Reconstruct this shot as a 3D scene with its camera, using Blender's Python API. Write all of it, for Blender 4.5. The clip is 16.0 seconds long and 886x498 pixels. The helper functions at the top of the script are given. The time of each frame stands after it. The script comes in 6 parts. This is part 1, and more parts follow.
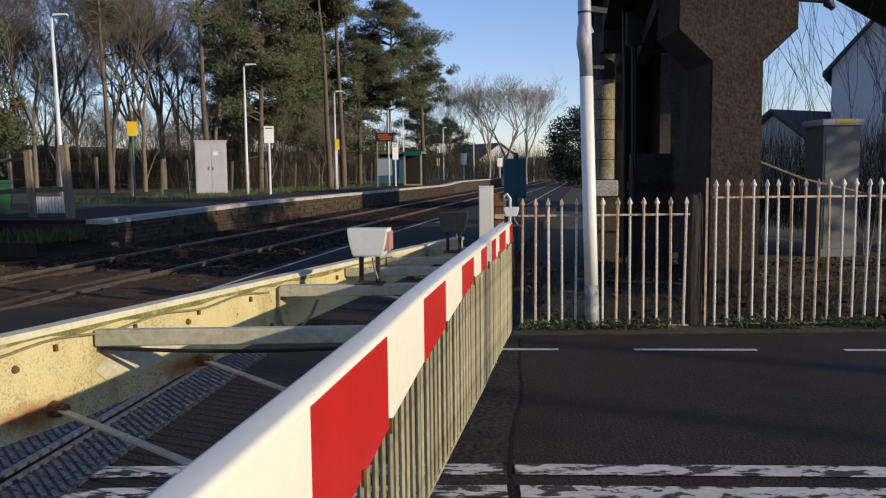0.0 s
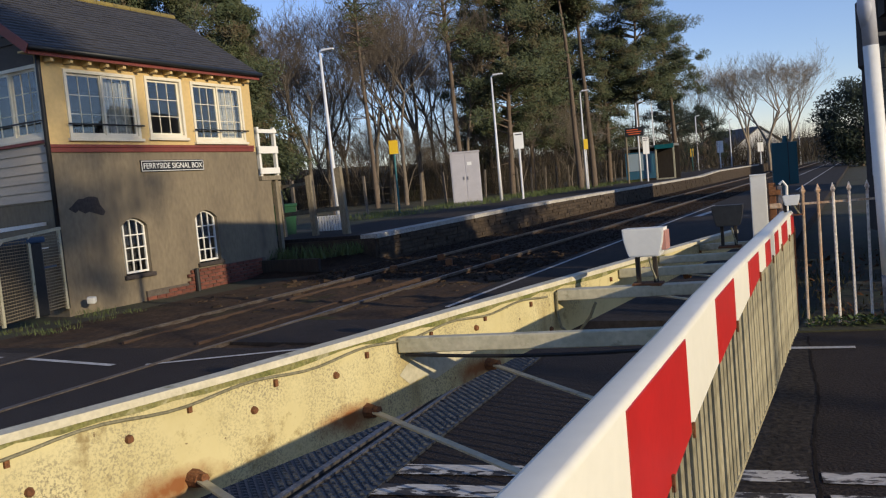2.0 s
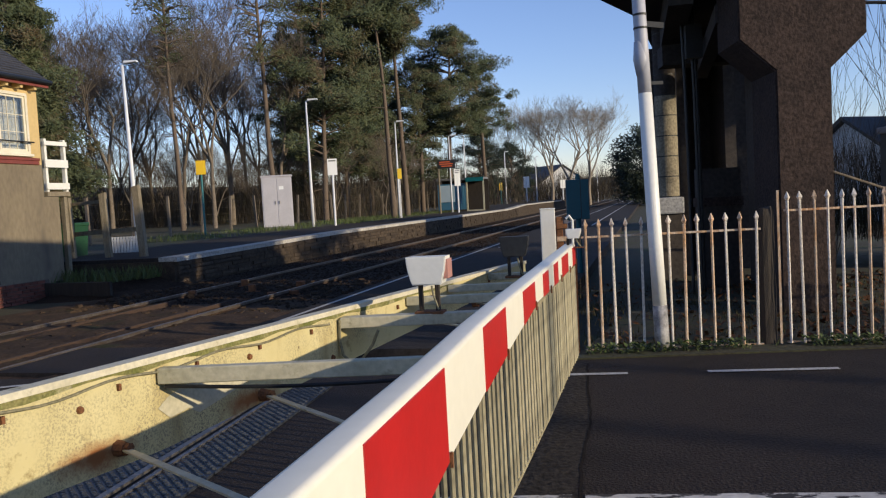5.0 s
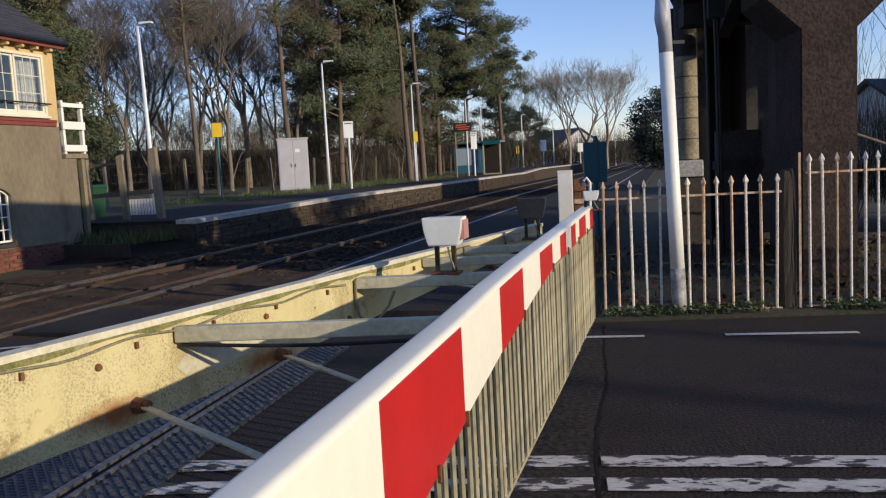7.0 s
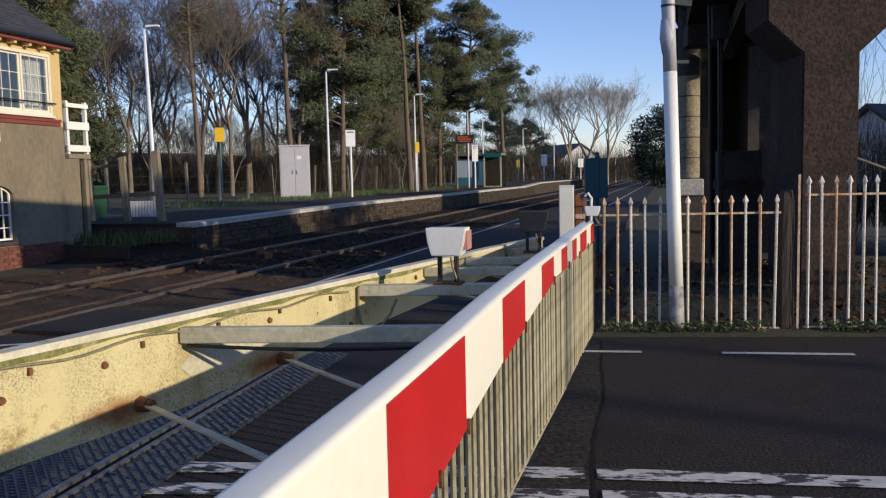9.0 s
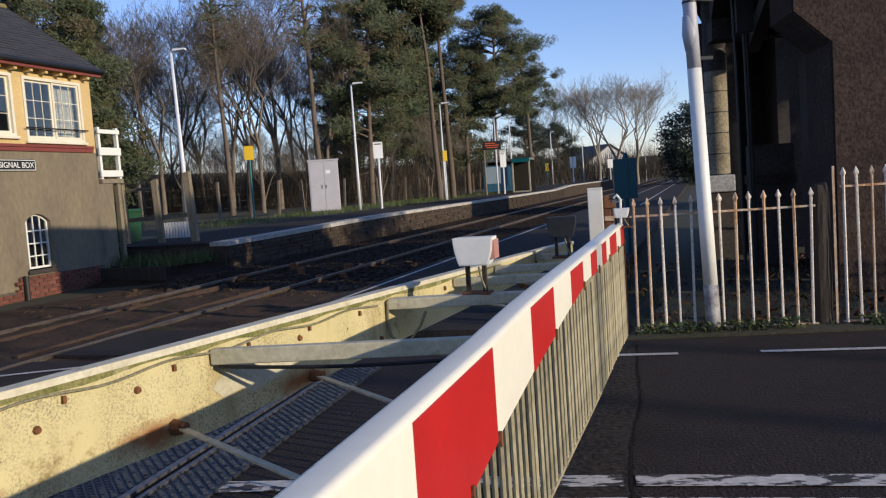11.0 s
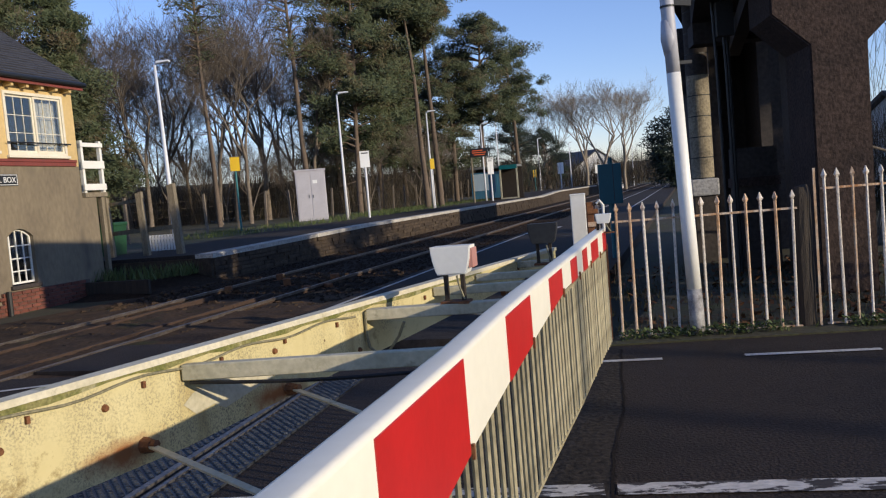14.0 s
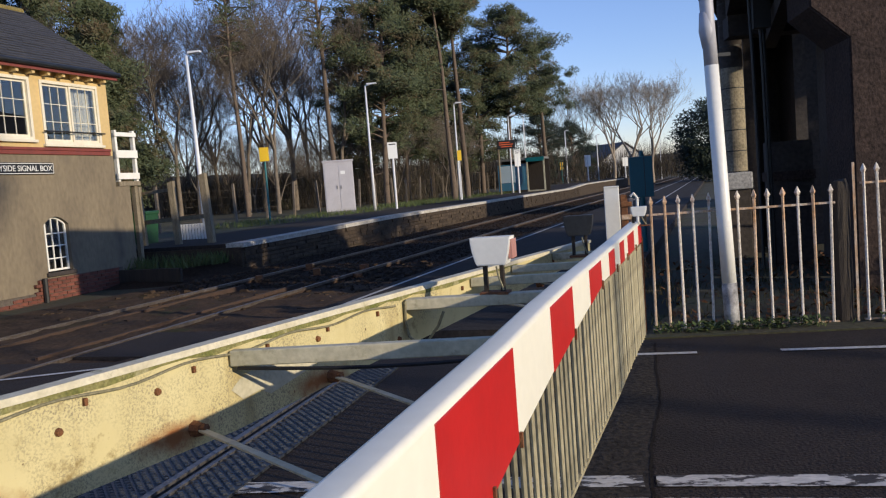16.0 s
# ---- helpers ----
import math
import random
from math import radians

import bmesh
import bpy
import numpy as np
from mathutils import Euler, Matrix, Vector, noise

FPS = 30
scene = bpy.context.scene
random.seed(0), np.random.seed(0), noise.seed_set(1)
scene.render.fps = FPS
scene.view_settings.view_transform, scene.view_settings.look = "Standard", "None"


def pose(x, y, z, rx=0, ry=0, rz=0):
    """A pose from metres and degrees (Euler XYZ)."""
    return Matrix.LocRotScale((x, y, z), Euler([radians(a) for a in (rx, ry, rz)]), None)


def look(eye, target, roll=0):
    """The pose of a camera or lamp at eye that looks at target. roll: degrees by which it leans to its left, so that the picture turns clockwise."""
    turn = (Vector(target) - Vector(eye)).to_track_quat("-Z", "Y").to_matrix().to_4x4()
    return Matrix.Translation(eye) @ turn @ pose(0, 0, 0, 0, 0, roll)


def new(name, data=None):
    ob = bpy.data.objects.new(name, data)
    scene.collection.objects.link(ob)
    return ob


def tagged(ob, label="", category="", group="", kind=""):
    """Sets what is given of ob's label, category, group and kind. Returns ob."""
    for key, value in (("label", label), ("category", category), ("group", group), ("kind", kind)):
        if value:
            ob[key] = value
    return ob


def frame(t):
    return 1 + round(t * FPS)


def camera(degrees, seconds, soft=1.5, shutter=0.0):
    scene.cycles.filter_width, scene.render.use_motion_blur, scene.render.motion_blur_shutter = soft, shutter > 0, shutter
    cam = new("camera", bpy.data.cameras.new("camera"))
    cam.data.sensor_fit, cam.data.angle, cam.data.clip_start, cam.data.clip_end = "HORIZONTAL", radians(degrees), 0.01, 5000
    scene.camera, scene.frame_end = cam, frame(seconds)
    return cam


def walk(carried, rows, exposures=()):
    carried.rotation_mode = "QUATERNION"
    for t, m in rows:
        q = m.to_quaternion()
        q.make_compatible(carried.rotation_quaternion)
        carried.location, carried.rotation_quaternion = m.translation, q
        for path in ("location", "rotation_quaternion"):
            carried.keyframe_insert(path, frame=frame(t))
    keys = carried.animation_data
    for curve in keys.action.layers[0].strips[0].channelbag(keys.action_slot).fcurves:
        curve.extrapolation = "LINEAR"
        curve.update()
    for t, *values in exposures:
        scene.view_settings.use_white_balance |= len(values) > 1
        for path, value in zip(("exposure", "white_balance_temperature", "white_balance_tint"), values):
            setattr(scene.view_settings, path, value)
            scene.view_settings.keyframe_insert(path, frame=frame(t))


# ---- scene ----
cam = camera(56.6, 16.0, soft=1.2)
PATH = [
    (0, (0.009, 0.109, 1.483), (0.010, 2.101, 1.301), -0.59),
    (0.5, (-0.035, 0.066, 1.483), (0.016, 2.056, 1.290), -0.21),
    (1, (0.014, 0.113, 1.493), (-0.012, 2.106, 1.322), -1.25),
    (1.5, (-0.016, 0.121, 1.497), (-0.259, 2.102, 1.369), -2.97),
    (2, (-0.110, 0.057, 1.507), (-0.707, 1.960, 1.358), -5.19),
    (2.5, (-0.143, 0.029, 1.490), (-0.887, 1.876, 1.304), -5.03),
    (3, (-0.094, 0.080, 1.493), (-0.604, 2.009, 1.352), -3.88),
    (3.5, (0.024, 0.169, 1.481), (-0.211, 2.154, 1.399), -3.00),
    (4, (0.043, 0.166, 1.488), (-0.128, 2.156, 1.398), -3.20),
    (6.5, (0.045, 0.205, 1.468), (-0.096, 2.192, 1.288), -2.75),
    (7, (0.038, 0.206, 1.465), (-0.161, 2.186, 1.264), -2.98),
    (7.5, (0.026, 0.181, 1.464), (-0.203, 2.157, 1.260), -2.40),
    (8, (0.011, 0.160, 1.457), (-0.191, 2.140, 1.255), -1.13),
    (8.5, (0.002, 0.152, 1.460), (-0.192, 2.133, 1.267), -0.79),
    (9, (0.014, 0.155, 1.464), (-0.179, 2.139, 1.290), -1.24),
    (11.5, (0.055, 0.191, 1.482), (-0.225, 2.166, 1.332), -4.51),
    (12, (0.075, 0.212, 1.487), (-0.189, 2.188, 1.322), -5.32),
    (12.5, (0.088, 0.238, 1.480), (-0.142, 2.215, 1.284), -5.85),
    (13, (0.091, 0.222, 1.472), (-0.152, 2.198, 1.283), -5.21),
    (13.5, (0.086, 0.225, 1.471), (-0.158, 2.203, 1.301), -5.07),
    (14, (0.104, 0.230, 1.475), (-0.141, 2.210, 1.340), -4.86),
    (14.5, (0.103, 0.230, 1.478), (-0.165, 2.209, 1.355), -4.50),
    (15, (0.089, 0.212, 1.479), (-0.198, 2.188, 1.367), -4.39),
    (15.5, (0.097, 0.209, 1.483), (-0.192, 2.184, 1.351), -4.52),
    (16, (0.026, 0.189, 1.478), (-0.280, 2.160, 1.328), -4.40),
]
walk(cam, [(t, look(eye, target, roll)) for t, eye, target, roll in PATH], [(0, 0.0, 6500, 12), (1.6, 0.0, 6480, 12), (2.5, -0.22, 6460, 12), (3.0, -0.2, 6450, 12), (3.5, -0.02, 6450, 12), (7, 0.0, 6300, 13), (12, 0.0, 6150, 14), (16, 0.0, 6150, 14)])


# ---- light ----
world = bpy.data.worlds.new("sky")
scene.world = world
world.use_nodes = True
wn = world.node_tree
sky = wn.nodes.new("ShaderNodeTexSky")
sky.sky_type, sky.sun_disc = "NISHITA", False
SUN_AZ, SUN_EL = math.atan2(0.9, -0.43), radians(14.5)
sky.sun_elevation, sky.sun_rotation = SUN_EL, SUN_AZ
sky.air_density, sky.dust_density, sky.ozone_density = 1.0, 0.0, 3.0
tint = wn.nodes.new("ShaderNodeMix")
tint.data_type, tint.blend_type = "RGBA", "MULTIPLY"
tint.inputs[0].default_value, tint.inputs[7].default_value = 1.0, (1.05, 0.97, 1.14, 1)
wn.links.new(sky.outputs[0], tint.inputs[6])
wn.links.new(tint.outputs[2], wn.nodes["Background"].inputs[0])
wn.nodes["Background"].inputs[1].default_value = 0.165
sun = new("sun", bpy.data.lights.new("sun", "SUN"))
sun.data.energy, sun.data.angle, sun.data.color = 4.4, radians(0.6), (1.0, 0.85, 0.585)
SUN_DIR = Vector((math.sin(SUN_AZ) * math.cos(SUN_EL), math.cos(SUN_AZ) * math.cos(SUN_EL), math.sin(SUN_EL)))
sun.rotation_mode = "QUATERNION"
sun.rotation_quaternion = SUN_DIR.to_track_quat("Z", "Y")


# ---- materials ----
def mat(name, base, other, scale=6.0, rough=0.7, bump=0.25, metal=0.0, stain=None, stain_scale=1.2, stain_cut=0.55,
        streak=(1, 1, 1), fine=0.5, vary=0.0, gloss=0.5, stain_edge=0.12):
    """A two-scale procedural surface: base and other colour mixed by noise, stains of a third colour, fine relief."""
    m = bpy.data.materials.new(name)
    m.use_nodes = True
    t = m.node_tree
    n, l = t.nodes, t.links
    bs = n["Principled BSDF"]
    co = n.new("ShaderNodeTexCoord")
    mp = n.new("ShaderNodeMapping")
    mp.inputs["Scale"].default_value = streak
    l.new(co.outputs["Object"], mp.inputs[0])
    a = n.new("ShaderNodeTexNoise")
    a.inputs["Scale"].default_value, a.inputs["Detail"].default_value, a.inputs["Roughness"].default_value = scale, 7, 0.62
    l.new(mp.outputs[0], a.inputs[0])
    mix = n.new("ShaderNodeMix")
    mix.data_type = "RGBA"
    ra = n.new("ShaderNodeMapRange")
    ra.inputs[1].default_value, ra.inputs[2].default_value = 0.35, 0.68
    l.new(a.outputs[0], ra.inputs[0])
    l.new(ra.outputs[0], mix.inputs[0])
    mix.inputs[6].default_value, mix.inputs[7].default_value = (*base, 1), (*other, 1)
    col = mix.outputs[2]
    b = n.new("ShaderNodeTexNoise")
    b.inputs["Scale"].default_value, b.inputs["Detail"].default_value = scale * 9, 4
    l.new(mp.outputs[0], b.inputs[0])
    if stain:
        c = n.new("ShaderNodeTexNoise")
        c.inputs["Scale"].default_value, c.inputs["Detail"].default_value, c.inputs["Roughness"].default_value = stain_scale, 9, 0.68
        l.new(mp.outputs[0], c.inputs[0])
        rc = n.new("ShaderNodeMapRange")
        rc.inputs[1].default_value, rc.inputs[2].default_value = stain_cut, stain_cut + stain_edge
        l.new(c.outputs[0], rc.inputs[0])
        m2 = n.new("ShaderNodeMix")
        m2.data_type = "RGBA"
        l.new(rc.outputs[0], m2.inputs[0])
        l.new(col, m2.inputs[6])
        m2.inputs[7].default_value = (*stain, 1)
        col = m2.outputs[2]
    if fine:
        m3 = n.new("ShaderNodeMix")
        m3.data_type, m3.blend_type = "RGBA", "MULTIPLY"
        rf = n.new("ShaderNodeMapRange")
        rf.inputs[1].default_value, rf.inputs[2].default_value, rf.inputs[3].default_value = 0.3, 0.7, 1 - fine
        l.new(b.outputs[0], rf.inputs[0])
        m3.inputs[0].default_value = 1.0
        l.new(col, m3.inputs[6])
        cx = n.new("ShaderNodeCombineColor")
        for i in range(3):
            l.new(rf.outputs[0], cx.inputs[i])
        l.new(cx.outputs[0], m3.inputs[7])
        col = m3.outputs[2]
    if vary:
        oi = n.new("ShaderNodeObjectInfo")
        hs = n.new("ShaderNodeHueSaturation")
        rv = n.new("ShaderNodeMapRange")
        rv.inputs[3].default_value, rv.inputs[4].default_value = 1 - vary, 1 + vary
        l.new(oi.outputs["Random"], rv.inputs[0])
        l.new(rv.outputs[0], hs.inputs["Value"])
        l.new(col, hs.inputs["Color"])
        col = hs.outputs[0]
    l.new(col, bs.inputs["Base Color"])
    bs.inputs["Roughness"].default_value, bs.inputs["Metallic"].default_value = rough, metal
    bs.inputs["Specular IOR Level"].default_value = gloss
    if bump:
        bp = n.new("ShaderNodeBump")
        bp.inputs["Strength"].default_value, bp.inputs["Distance"].default_value = bump, 0.01
        l.new(b.outputs[0], bp.inputs["Height"])
        l.new(bp.outputs[0], bs.inputs["Normal"])
    return m


ASPHALT = mat("asphalt", (0.042, 0.031, 0.025), (0.052, 0.039, 0.031), 6.0, 0.75, 1.0, stain=(0.03, 0.023, 0.019), stain_scale=0.6, stain_cut=0.5, fine=0.75, gloss=0.22)
ASPHALT_PATCH = mat("asphalt patch", (0.062, 0.05, 0.04), (0.04, 0.033, 0.028), 3, 0.85, 1.0, fine=0.75, gloss=0.2)
ROAD_PAINT = mat("worn road paint", (0.66, 0.63, 0.58), (0.54, 0.51, 0.47), 5, 0.7, 0.4, stain=(0.045, 0.038, 0.034), stain_scale=9, stain_cut=0.505, streak=(0.5, 1.1, 1), fine=0.3, stain_edge=0.025)
ROAD_PAINT_FRESH = mat("road paint", (0.7, 0.68, 0.64), (0.5, 0.48, 0.45), 5, 0.7, 0.4, stain=(0.06, 0.05, 0.05), stain_scale=9, stain_cut=0.68)
BALLAST = mat("ballast", (0.032, 0.021, 0.014), (0.06, 0.04, 0.026), 9, 0.95, 1.0, stain=(0.05, 0.042, 0.02), stain_scale=0.7, stain_cut=0.6, fine=0.7, gloss=0.15)
EARTH = mat("earth and grass", (0.045, 0.05, 0.018), (0.06, 0.045, 0.026), 2.2, 0.95, 1.0, stain=(0.07, 0.085, 0.02), stain_scale=0.6, fine=0.6)
GRASS = mat("grass blades", (0.06, 0.1, 0.02), (0.1, 0.11, 0.035), 3, 0.8, 0.0, fine=0.3)
WHITE = mat("white paint", (0.8, 0.78, 0.72), (0.74, 0.72, 0.66), 3, 0.45, 0.1, stain=(0.55, 0.5, 0.42), stain_scale=3.0, stain_cut=0.66, fine=0.06)
BOOM_WHITE = mat("gloss white boom paint", (0.84, 0.8, 0.67), (0.81, 0.77, 0.64), 2, 0.35, 0.05, stain=(0.5, 0.45, 0.38), stain_scale=5, stain_cut=0.76, fine=0.05)
RED = mat("gloss red boom paint", (0.52, 0.018, 0.016), (0.44, 0.016, 0.014), 3, 0.38, 0.06, stain=(0.58, 0.06, 0.05), stain_scale=4, stain_cut=0.68, fine=0.06)


def cream_paint():
    """Old cream paint: soft colour drift, fine lichen specks in clusters, brown drips."""
    m = bpy.data.materials.new("weathered cream paint")
    m.use_nodes = True
    n, l = m.node_tree.nodes, m.node_tree.links
    bs = n["Principled BSDF"]
    co = n.new("ShaderNodeTexCoord")

    def noise_tex(scale, detail, rough=0.6, stretch=None):
        t = n.new("ShaderNodeTexNoise")
        t.inputs["Scale"].default_value, t.inputs["Detail"].default_value, t.inputs["Roughness"].default_value = scale, detail, rough
        if stretch:
            mp = n.new("ShaderNodeMapping")
            mp.inputs["Scale"].default_value = stretch
            l.new(co.outputs["Object"], mp.inputs[0])
            l.new(mp.outputs[0], t.inputs[0])
        else:
            l.new(co.outputs["Object"], t.inputs[0])
        return t.outputs[0]

    def ramp(v, a, b):
        r = n.new("ShaderNodeMapRange")
        r.inputs[1].default_value, r.inputs[2].default_value = a, b
        l.new(v, r.inputs[0])
        return r.outputs[0]

    def mixc(f, a, b):
        x = n.new("ShaderNodeMix")
        x.data_type = "RGBA"
        l.new(f, x.inputs[0])
        for k, c in ((6, a), (7, b)):
            if isinstance(c, tuple):
                x.inputs[k].default_value = (*c, 1)
            else:
                l.new(c, x.inputs[k])
        return x.outputs[2]

    def times(a, b):
        x = n.new("ShaderNodeMath")
        x.operation = "MULTIPLY"
        l.new(a, x.inputs[0])
        l.new(b, x.inputs[1])
        return x.outputs[0]
    col = mixc(ramp(noise_tex(2.2, 5), 0.35, 0.65), (0.63, 0.55, 0.29), (0.52, 0.44, 0.21))
    col = mixc(ramp(noise_tex(3.0, 6, 0.6, (1.6, 1.6, 0.35)), 0.54, 0.72), col, (0.36, 0.27, 0.11))
    speck = times(ramp(noise_tex(110, 3, 0.7), 0.47, 0.6), ramp(noise_tex(2.6, 5), 0.42, 0.62))
    col = mixc(speck, col, (0.22, 0.185, 0.11))
    col = mixc(ramp(noise_tex(24, 4), 0.68, 0.72), col, (0.12, 0.07, 0.03))
    col = mixc(times(ramp(noise_tex(7, 7, 0.7), 0.56, 0.66), ramp(noise_tex(1.7, 3), 0.48, 0.6)), col, (0.27, 0.2, 0.08))
    # rust that has run from each strap bolt
    for by in (1.55, 2.40, 3.2, 4.02):
        mp = n.new("ShaderNodeMapping")
        mp.inputs["Location"].default_value = (0, -by * 4.2 + 0.32, -0.595 * 13)
        mp.inputs["Scale"].default_value = (0, 4.2, 13)
        l.new(co.outputs["Object"], mp.inputs[0])
        ln = n.new("ShaderNodeVectorMath")
        ln.operation = "LENGTH"
        l.new(mp.outputs[0], ln.inputs[0])
        ad = n.new("ShaderNodeMath")
        ad.inputs[1].default_value = -0.5
        l.new(noise_tex(14, 5), ad.inputs[0])
        ds = n.new("ShaderNodeMath")
        ds.operation = "MULTIPLY_ADD"
        ds.inputs[1].default_value = 1.3
        l.new(ad.outputs[0], ds.inputs[0])
        l.new(ln.outputs["Value"], ds.inputs[2])
        fade = n.new("ShaderNodeMapRange")
        fade.inputs[1].default_value, fade.inputs[2].default_value = 0.95, 0.15
        l.new(ds.outputs[0], fade.inputs[0])
        col = mixc(fade.outputs[0], col, (0.26, 0.095, 0.025))
    l.new(col, bs.inputs["Base Color"])
    bs.inputs["Roughness"].default_value = 0.55
    bp = n.new("ShaderNodeBump")
    bp.inputs["Strength"].default_value, bp.inputs["Distance"].default_value = 0.25, 0.004
    l.new(noise_tex(90, 3), bp.inputs["Height"])
    l.new(bp.outputs[0], bs.inputs["Normal"])
    return m


CREAM = cream_paint()
CREAM_CLEAN = mat("dirty cream grey paint", (0.58, 0.53, 0.38), (0.44, 0.41, 0.28), 4, 0.6, 0.2, stain=(0.22, 0.2, 0.12), stain_scale=5, stain_cut=0.57, fine=0.25)
CAPPING = mat("chipped off-white capping", (0.7, 0.64, 0.48), (0.58, 0.52, 0.36), 6, 0.6, 0.3, stain=(0.3, 0.27, 0.13), stain_scale=9, stain_cut=0.6, fine=0.2)
ALGAE = mat("green algae", (0.17, 0.18, 0.04), (0.34, 0.3, 0.12), 9, 0.9, 0.6, stain=(0.55, 0.5, 0.3), stain_scale=6, stain_cut=0.58)
SKIRT = mat("weathered aluminium skirt", (0.5, 0.44, 0.28), (0.36, 0.31, 0.19), 3, 0.5, 0.15, metal=0.15, stain=(0.2, 0.15, 0.08), stain_scale=3, stain_cut=0.62, streak=(1, 1, 0.3), vary=0.18)
RUST = mat("rusty iron", (0.16, 0.06, 0.022), (0.3, 0.12, 0.04), 12, 0.85, 0.6, stain=(0.06, 0.03, 0.02), stain_scale=6)
PALE = mat("rusting white fence paint", (0.85, 0.8, 0.73), (0.8, 0.68, 0.54), 9, 0.6, 0.3, stain=(0.5, 0.22, 0.06), stain_scale=6, stain_cut=0.55, streak=(1, 1, 0.5), vary=0.1)
PALE_RUSTY = mat("badly rusted fence paint", (0.8, 0.68, 0.54), (0.55, 0.26, 0.08), 9, 0.7, 0.3, stain=(0.42, 0.16, 0.035), stain_scale=5, stain_cut=0.52, streak=(1, 1, 0.4), vary=0.15)
DARK_WOOD = mat("weathered dark timber", (0.032, 0.024, 0.019), (0.06, 0.045, 0.032), 5, 0.9, 0.8, streak=(4, 4, 0.4))
GREY_WOOD = mat("weathered grey timber", (0.34, 0.28, 0.19), (0.22, 0.18, 0.12), 5, 0.9, 0.7, streak=(4, 4, 0.4))
CONCRETE = mat("aggregate concrete", (0.078, 0.052, 0.042), (0.05, 0.035, 0.03), 4, 0.9, 0.9, stain=(0.3, 0.24, 0.2), stain_scale=22, stain_cut=0.7, streak=(1, 1, 0.8), fine=0.65, gloss=0.2)
CONCRETE_DARK = mat("dark-toned concrete", (0.066, 0.052, 0.045), (0.044, 0.036, 0.032), 2, 0.9, 0.6, stain=(0.075, 0.06, 0.05), stain_scale=1.5, stain_cut=0.6)
CONCRETE_PALE = mat("pale concrete", (0.36, 0.31, 0.22), (0.26, 0.22, 0.16), 3, 0.85, 0.5, stain=(0.14, 0.12, 0.09), stain_scale=2)
RENDER = mat("cement render", (0.235, 0.19, 0.125), (0.175, 0.14, 0.095), 1.6, 0.9, 0.5, stain=(0.1, 0.085, 0.065), stain_scale=0.9, stain_cut=0.58, streak=(1, 1, 0.45), fine=0.25)
YELLOW_WALL = mat("cream yellow paint", (0.64, 0.46, 0.2), (0.56, 0.4, 0.17), 1.5, 0.6, 0.15, stain=(0.4, 0.28, 0.12), stain_scale=2, stain_cut=0.66, fine=0.12)
MAROON = mat("maroon paint", (0.23, 0.05, 0.035), (0.17, 0.04, 0.03), 3, 0.6, 0.15, fine=0.2)
BOARD = mat("cream weatherboard paint", (0.5, 0.42, 0.32), (0.43, 0.36, 0.28), 2, 0.7, 0.2, stain=(0.36, 0.3, 0.22), stain_scale=1.5, stain_cut=0.62, streak=(0.5, 1, 2), fine=0.12, vary=0.06)
# Upper gable lies in shadow; that darkness is put into this colour.
GABLE_SHADED = mat("gable paint darkened for shade", (0.075, 0.062, 0.053), (0.058, 0.049, 0.043), 2, 0.75, 0.2, stain=(0.1, 0.085, 0.07), stain_scale=1.3, streak=(0.5, 1, 1.5), fine=0.15)
SLATE = mat("slate", (0.05, 0.048, 0.05), (0.075, 0.07, 0.068), 3, 0.6, 0.5, stain=(0.12, 0.1, 0.05), stain_scale=1.4, stain_cut=0.68)
MOSS = mat("mossy ridge tile", (0.32, 0.24, 0.06), (0.2, 0.16, 0.06), 6, 0.9, 0.6)
BRICK = mat("red brick", (0.24, 0.075, 0.045), (0.16, 0.055, 0.04), 8, 0.9, 0.6, stain=(0.1, 0.06, 0.045), stain_scale=4, vary=0.25)
MORTAR = mat("mortar", (0.16, 0.13, 0.1), (0.1, 0.08, 0.065), 8, 0.95, 0.6)
STONE = mat("rough stone", (0.11, 0.08, 0.056), (0.055, 0.042, 0.031), 5, 0.95, 1.0, stain=(0.045, 0.036, 0.028), stain_scale=3, vary=0.22, gloss=0.2)
COPING = mat("whitened coping", (0.62, 0.58, 0.52), (0.48, 0.44, 0.38), 3, 0.8, 0.4, stain=(0.25, 0.22, 0.18), stain_scale=2.2, stain_cut=0.6, vary=0.12)
PLATFORM = mat("platform tarmac", (0.05, 0.041, 0.036), (0.036, 0.03, 0.027), 2, 0.9, 0.6, fine=0.5, gloss=0.2)
CABINET = mat("pale grey cabinet paint", (0.5, 0.48, 0.5), (0.44, 0.42, 0.44), 1.5, 0.5, 0.08, stain=(0.32, 0.3, 0.3), stain_scale=1.2, stain_cut=0.66, fine=0.06)
CABINET_DARK = mat("dark grey cabinet paint", (0.17, 0.17, 0.16), (0.14, 0.14, 0.132), 2, 0.6, 0.1, stain=(0.1, 0.1, 0.09), stain_scale=1.2, stain_cut=0.66, fine=0.12)
GALV = mat("pale galvanised paint", (0.74, 0.74, 0.76), (0.64, 0.64, 0.66), 4, 0.5, 0.08, fine=0.1)
# Grey stands for the shade on the white pole's upper part.
POLE_SHADED = mat("white pole paint greyed for shade", (0.46, 0.46, 0.5), (0.4, 0.4, 0.44), 3, 0.5, 0.1, stain=(0.2, 0.2, 0.22), stain_scale=2, stain_cut=0.64, fine=0.1)
TEAL = mat("teal paint", (0.0, 0.14, 0.15), (0.0, 0.11, 0.12), 3, 0.5, 0.05, fine=0.1)
BLUE_TEAL = mat("dark teal sign paint", (0.003, 0.1, 0.135), (0.003, 0.085, 0.115), 3, 0.5, 0.05, fine=0.1)
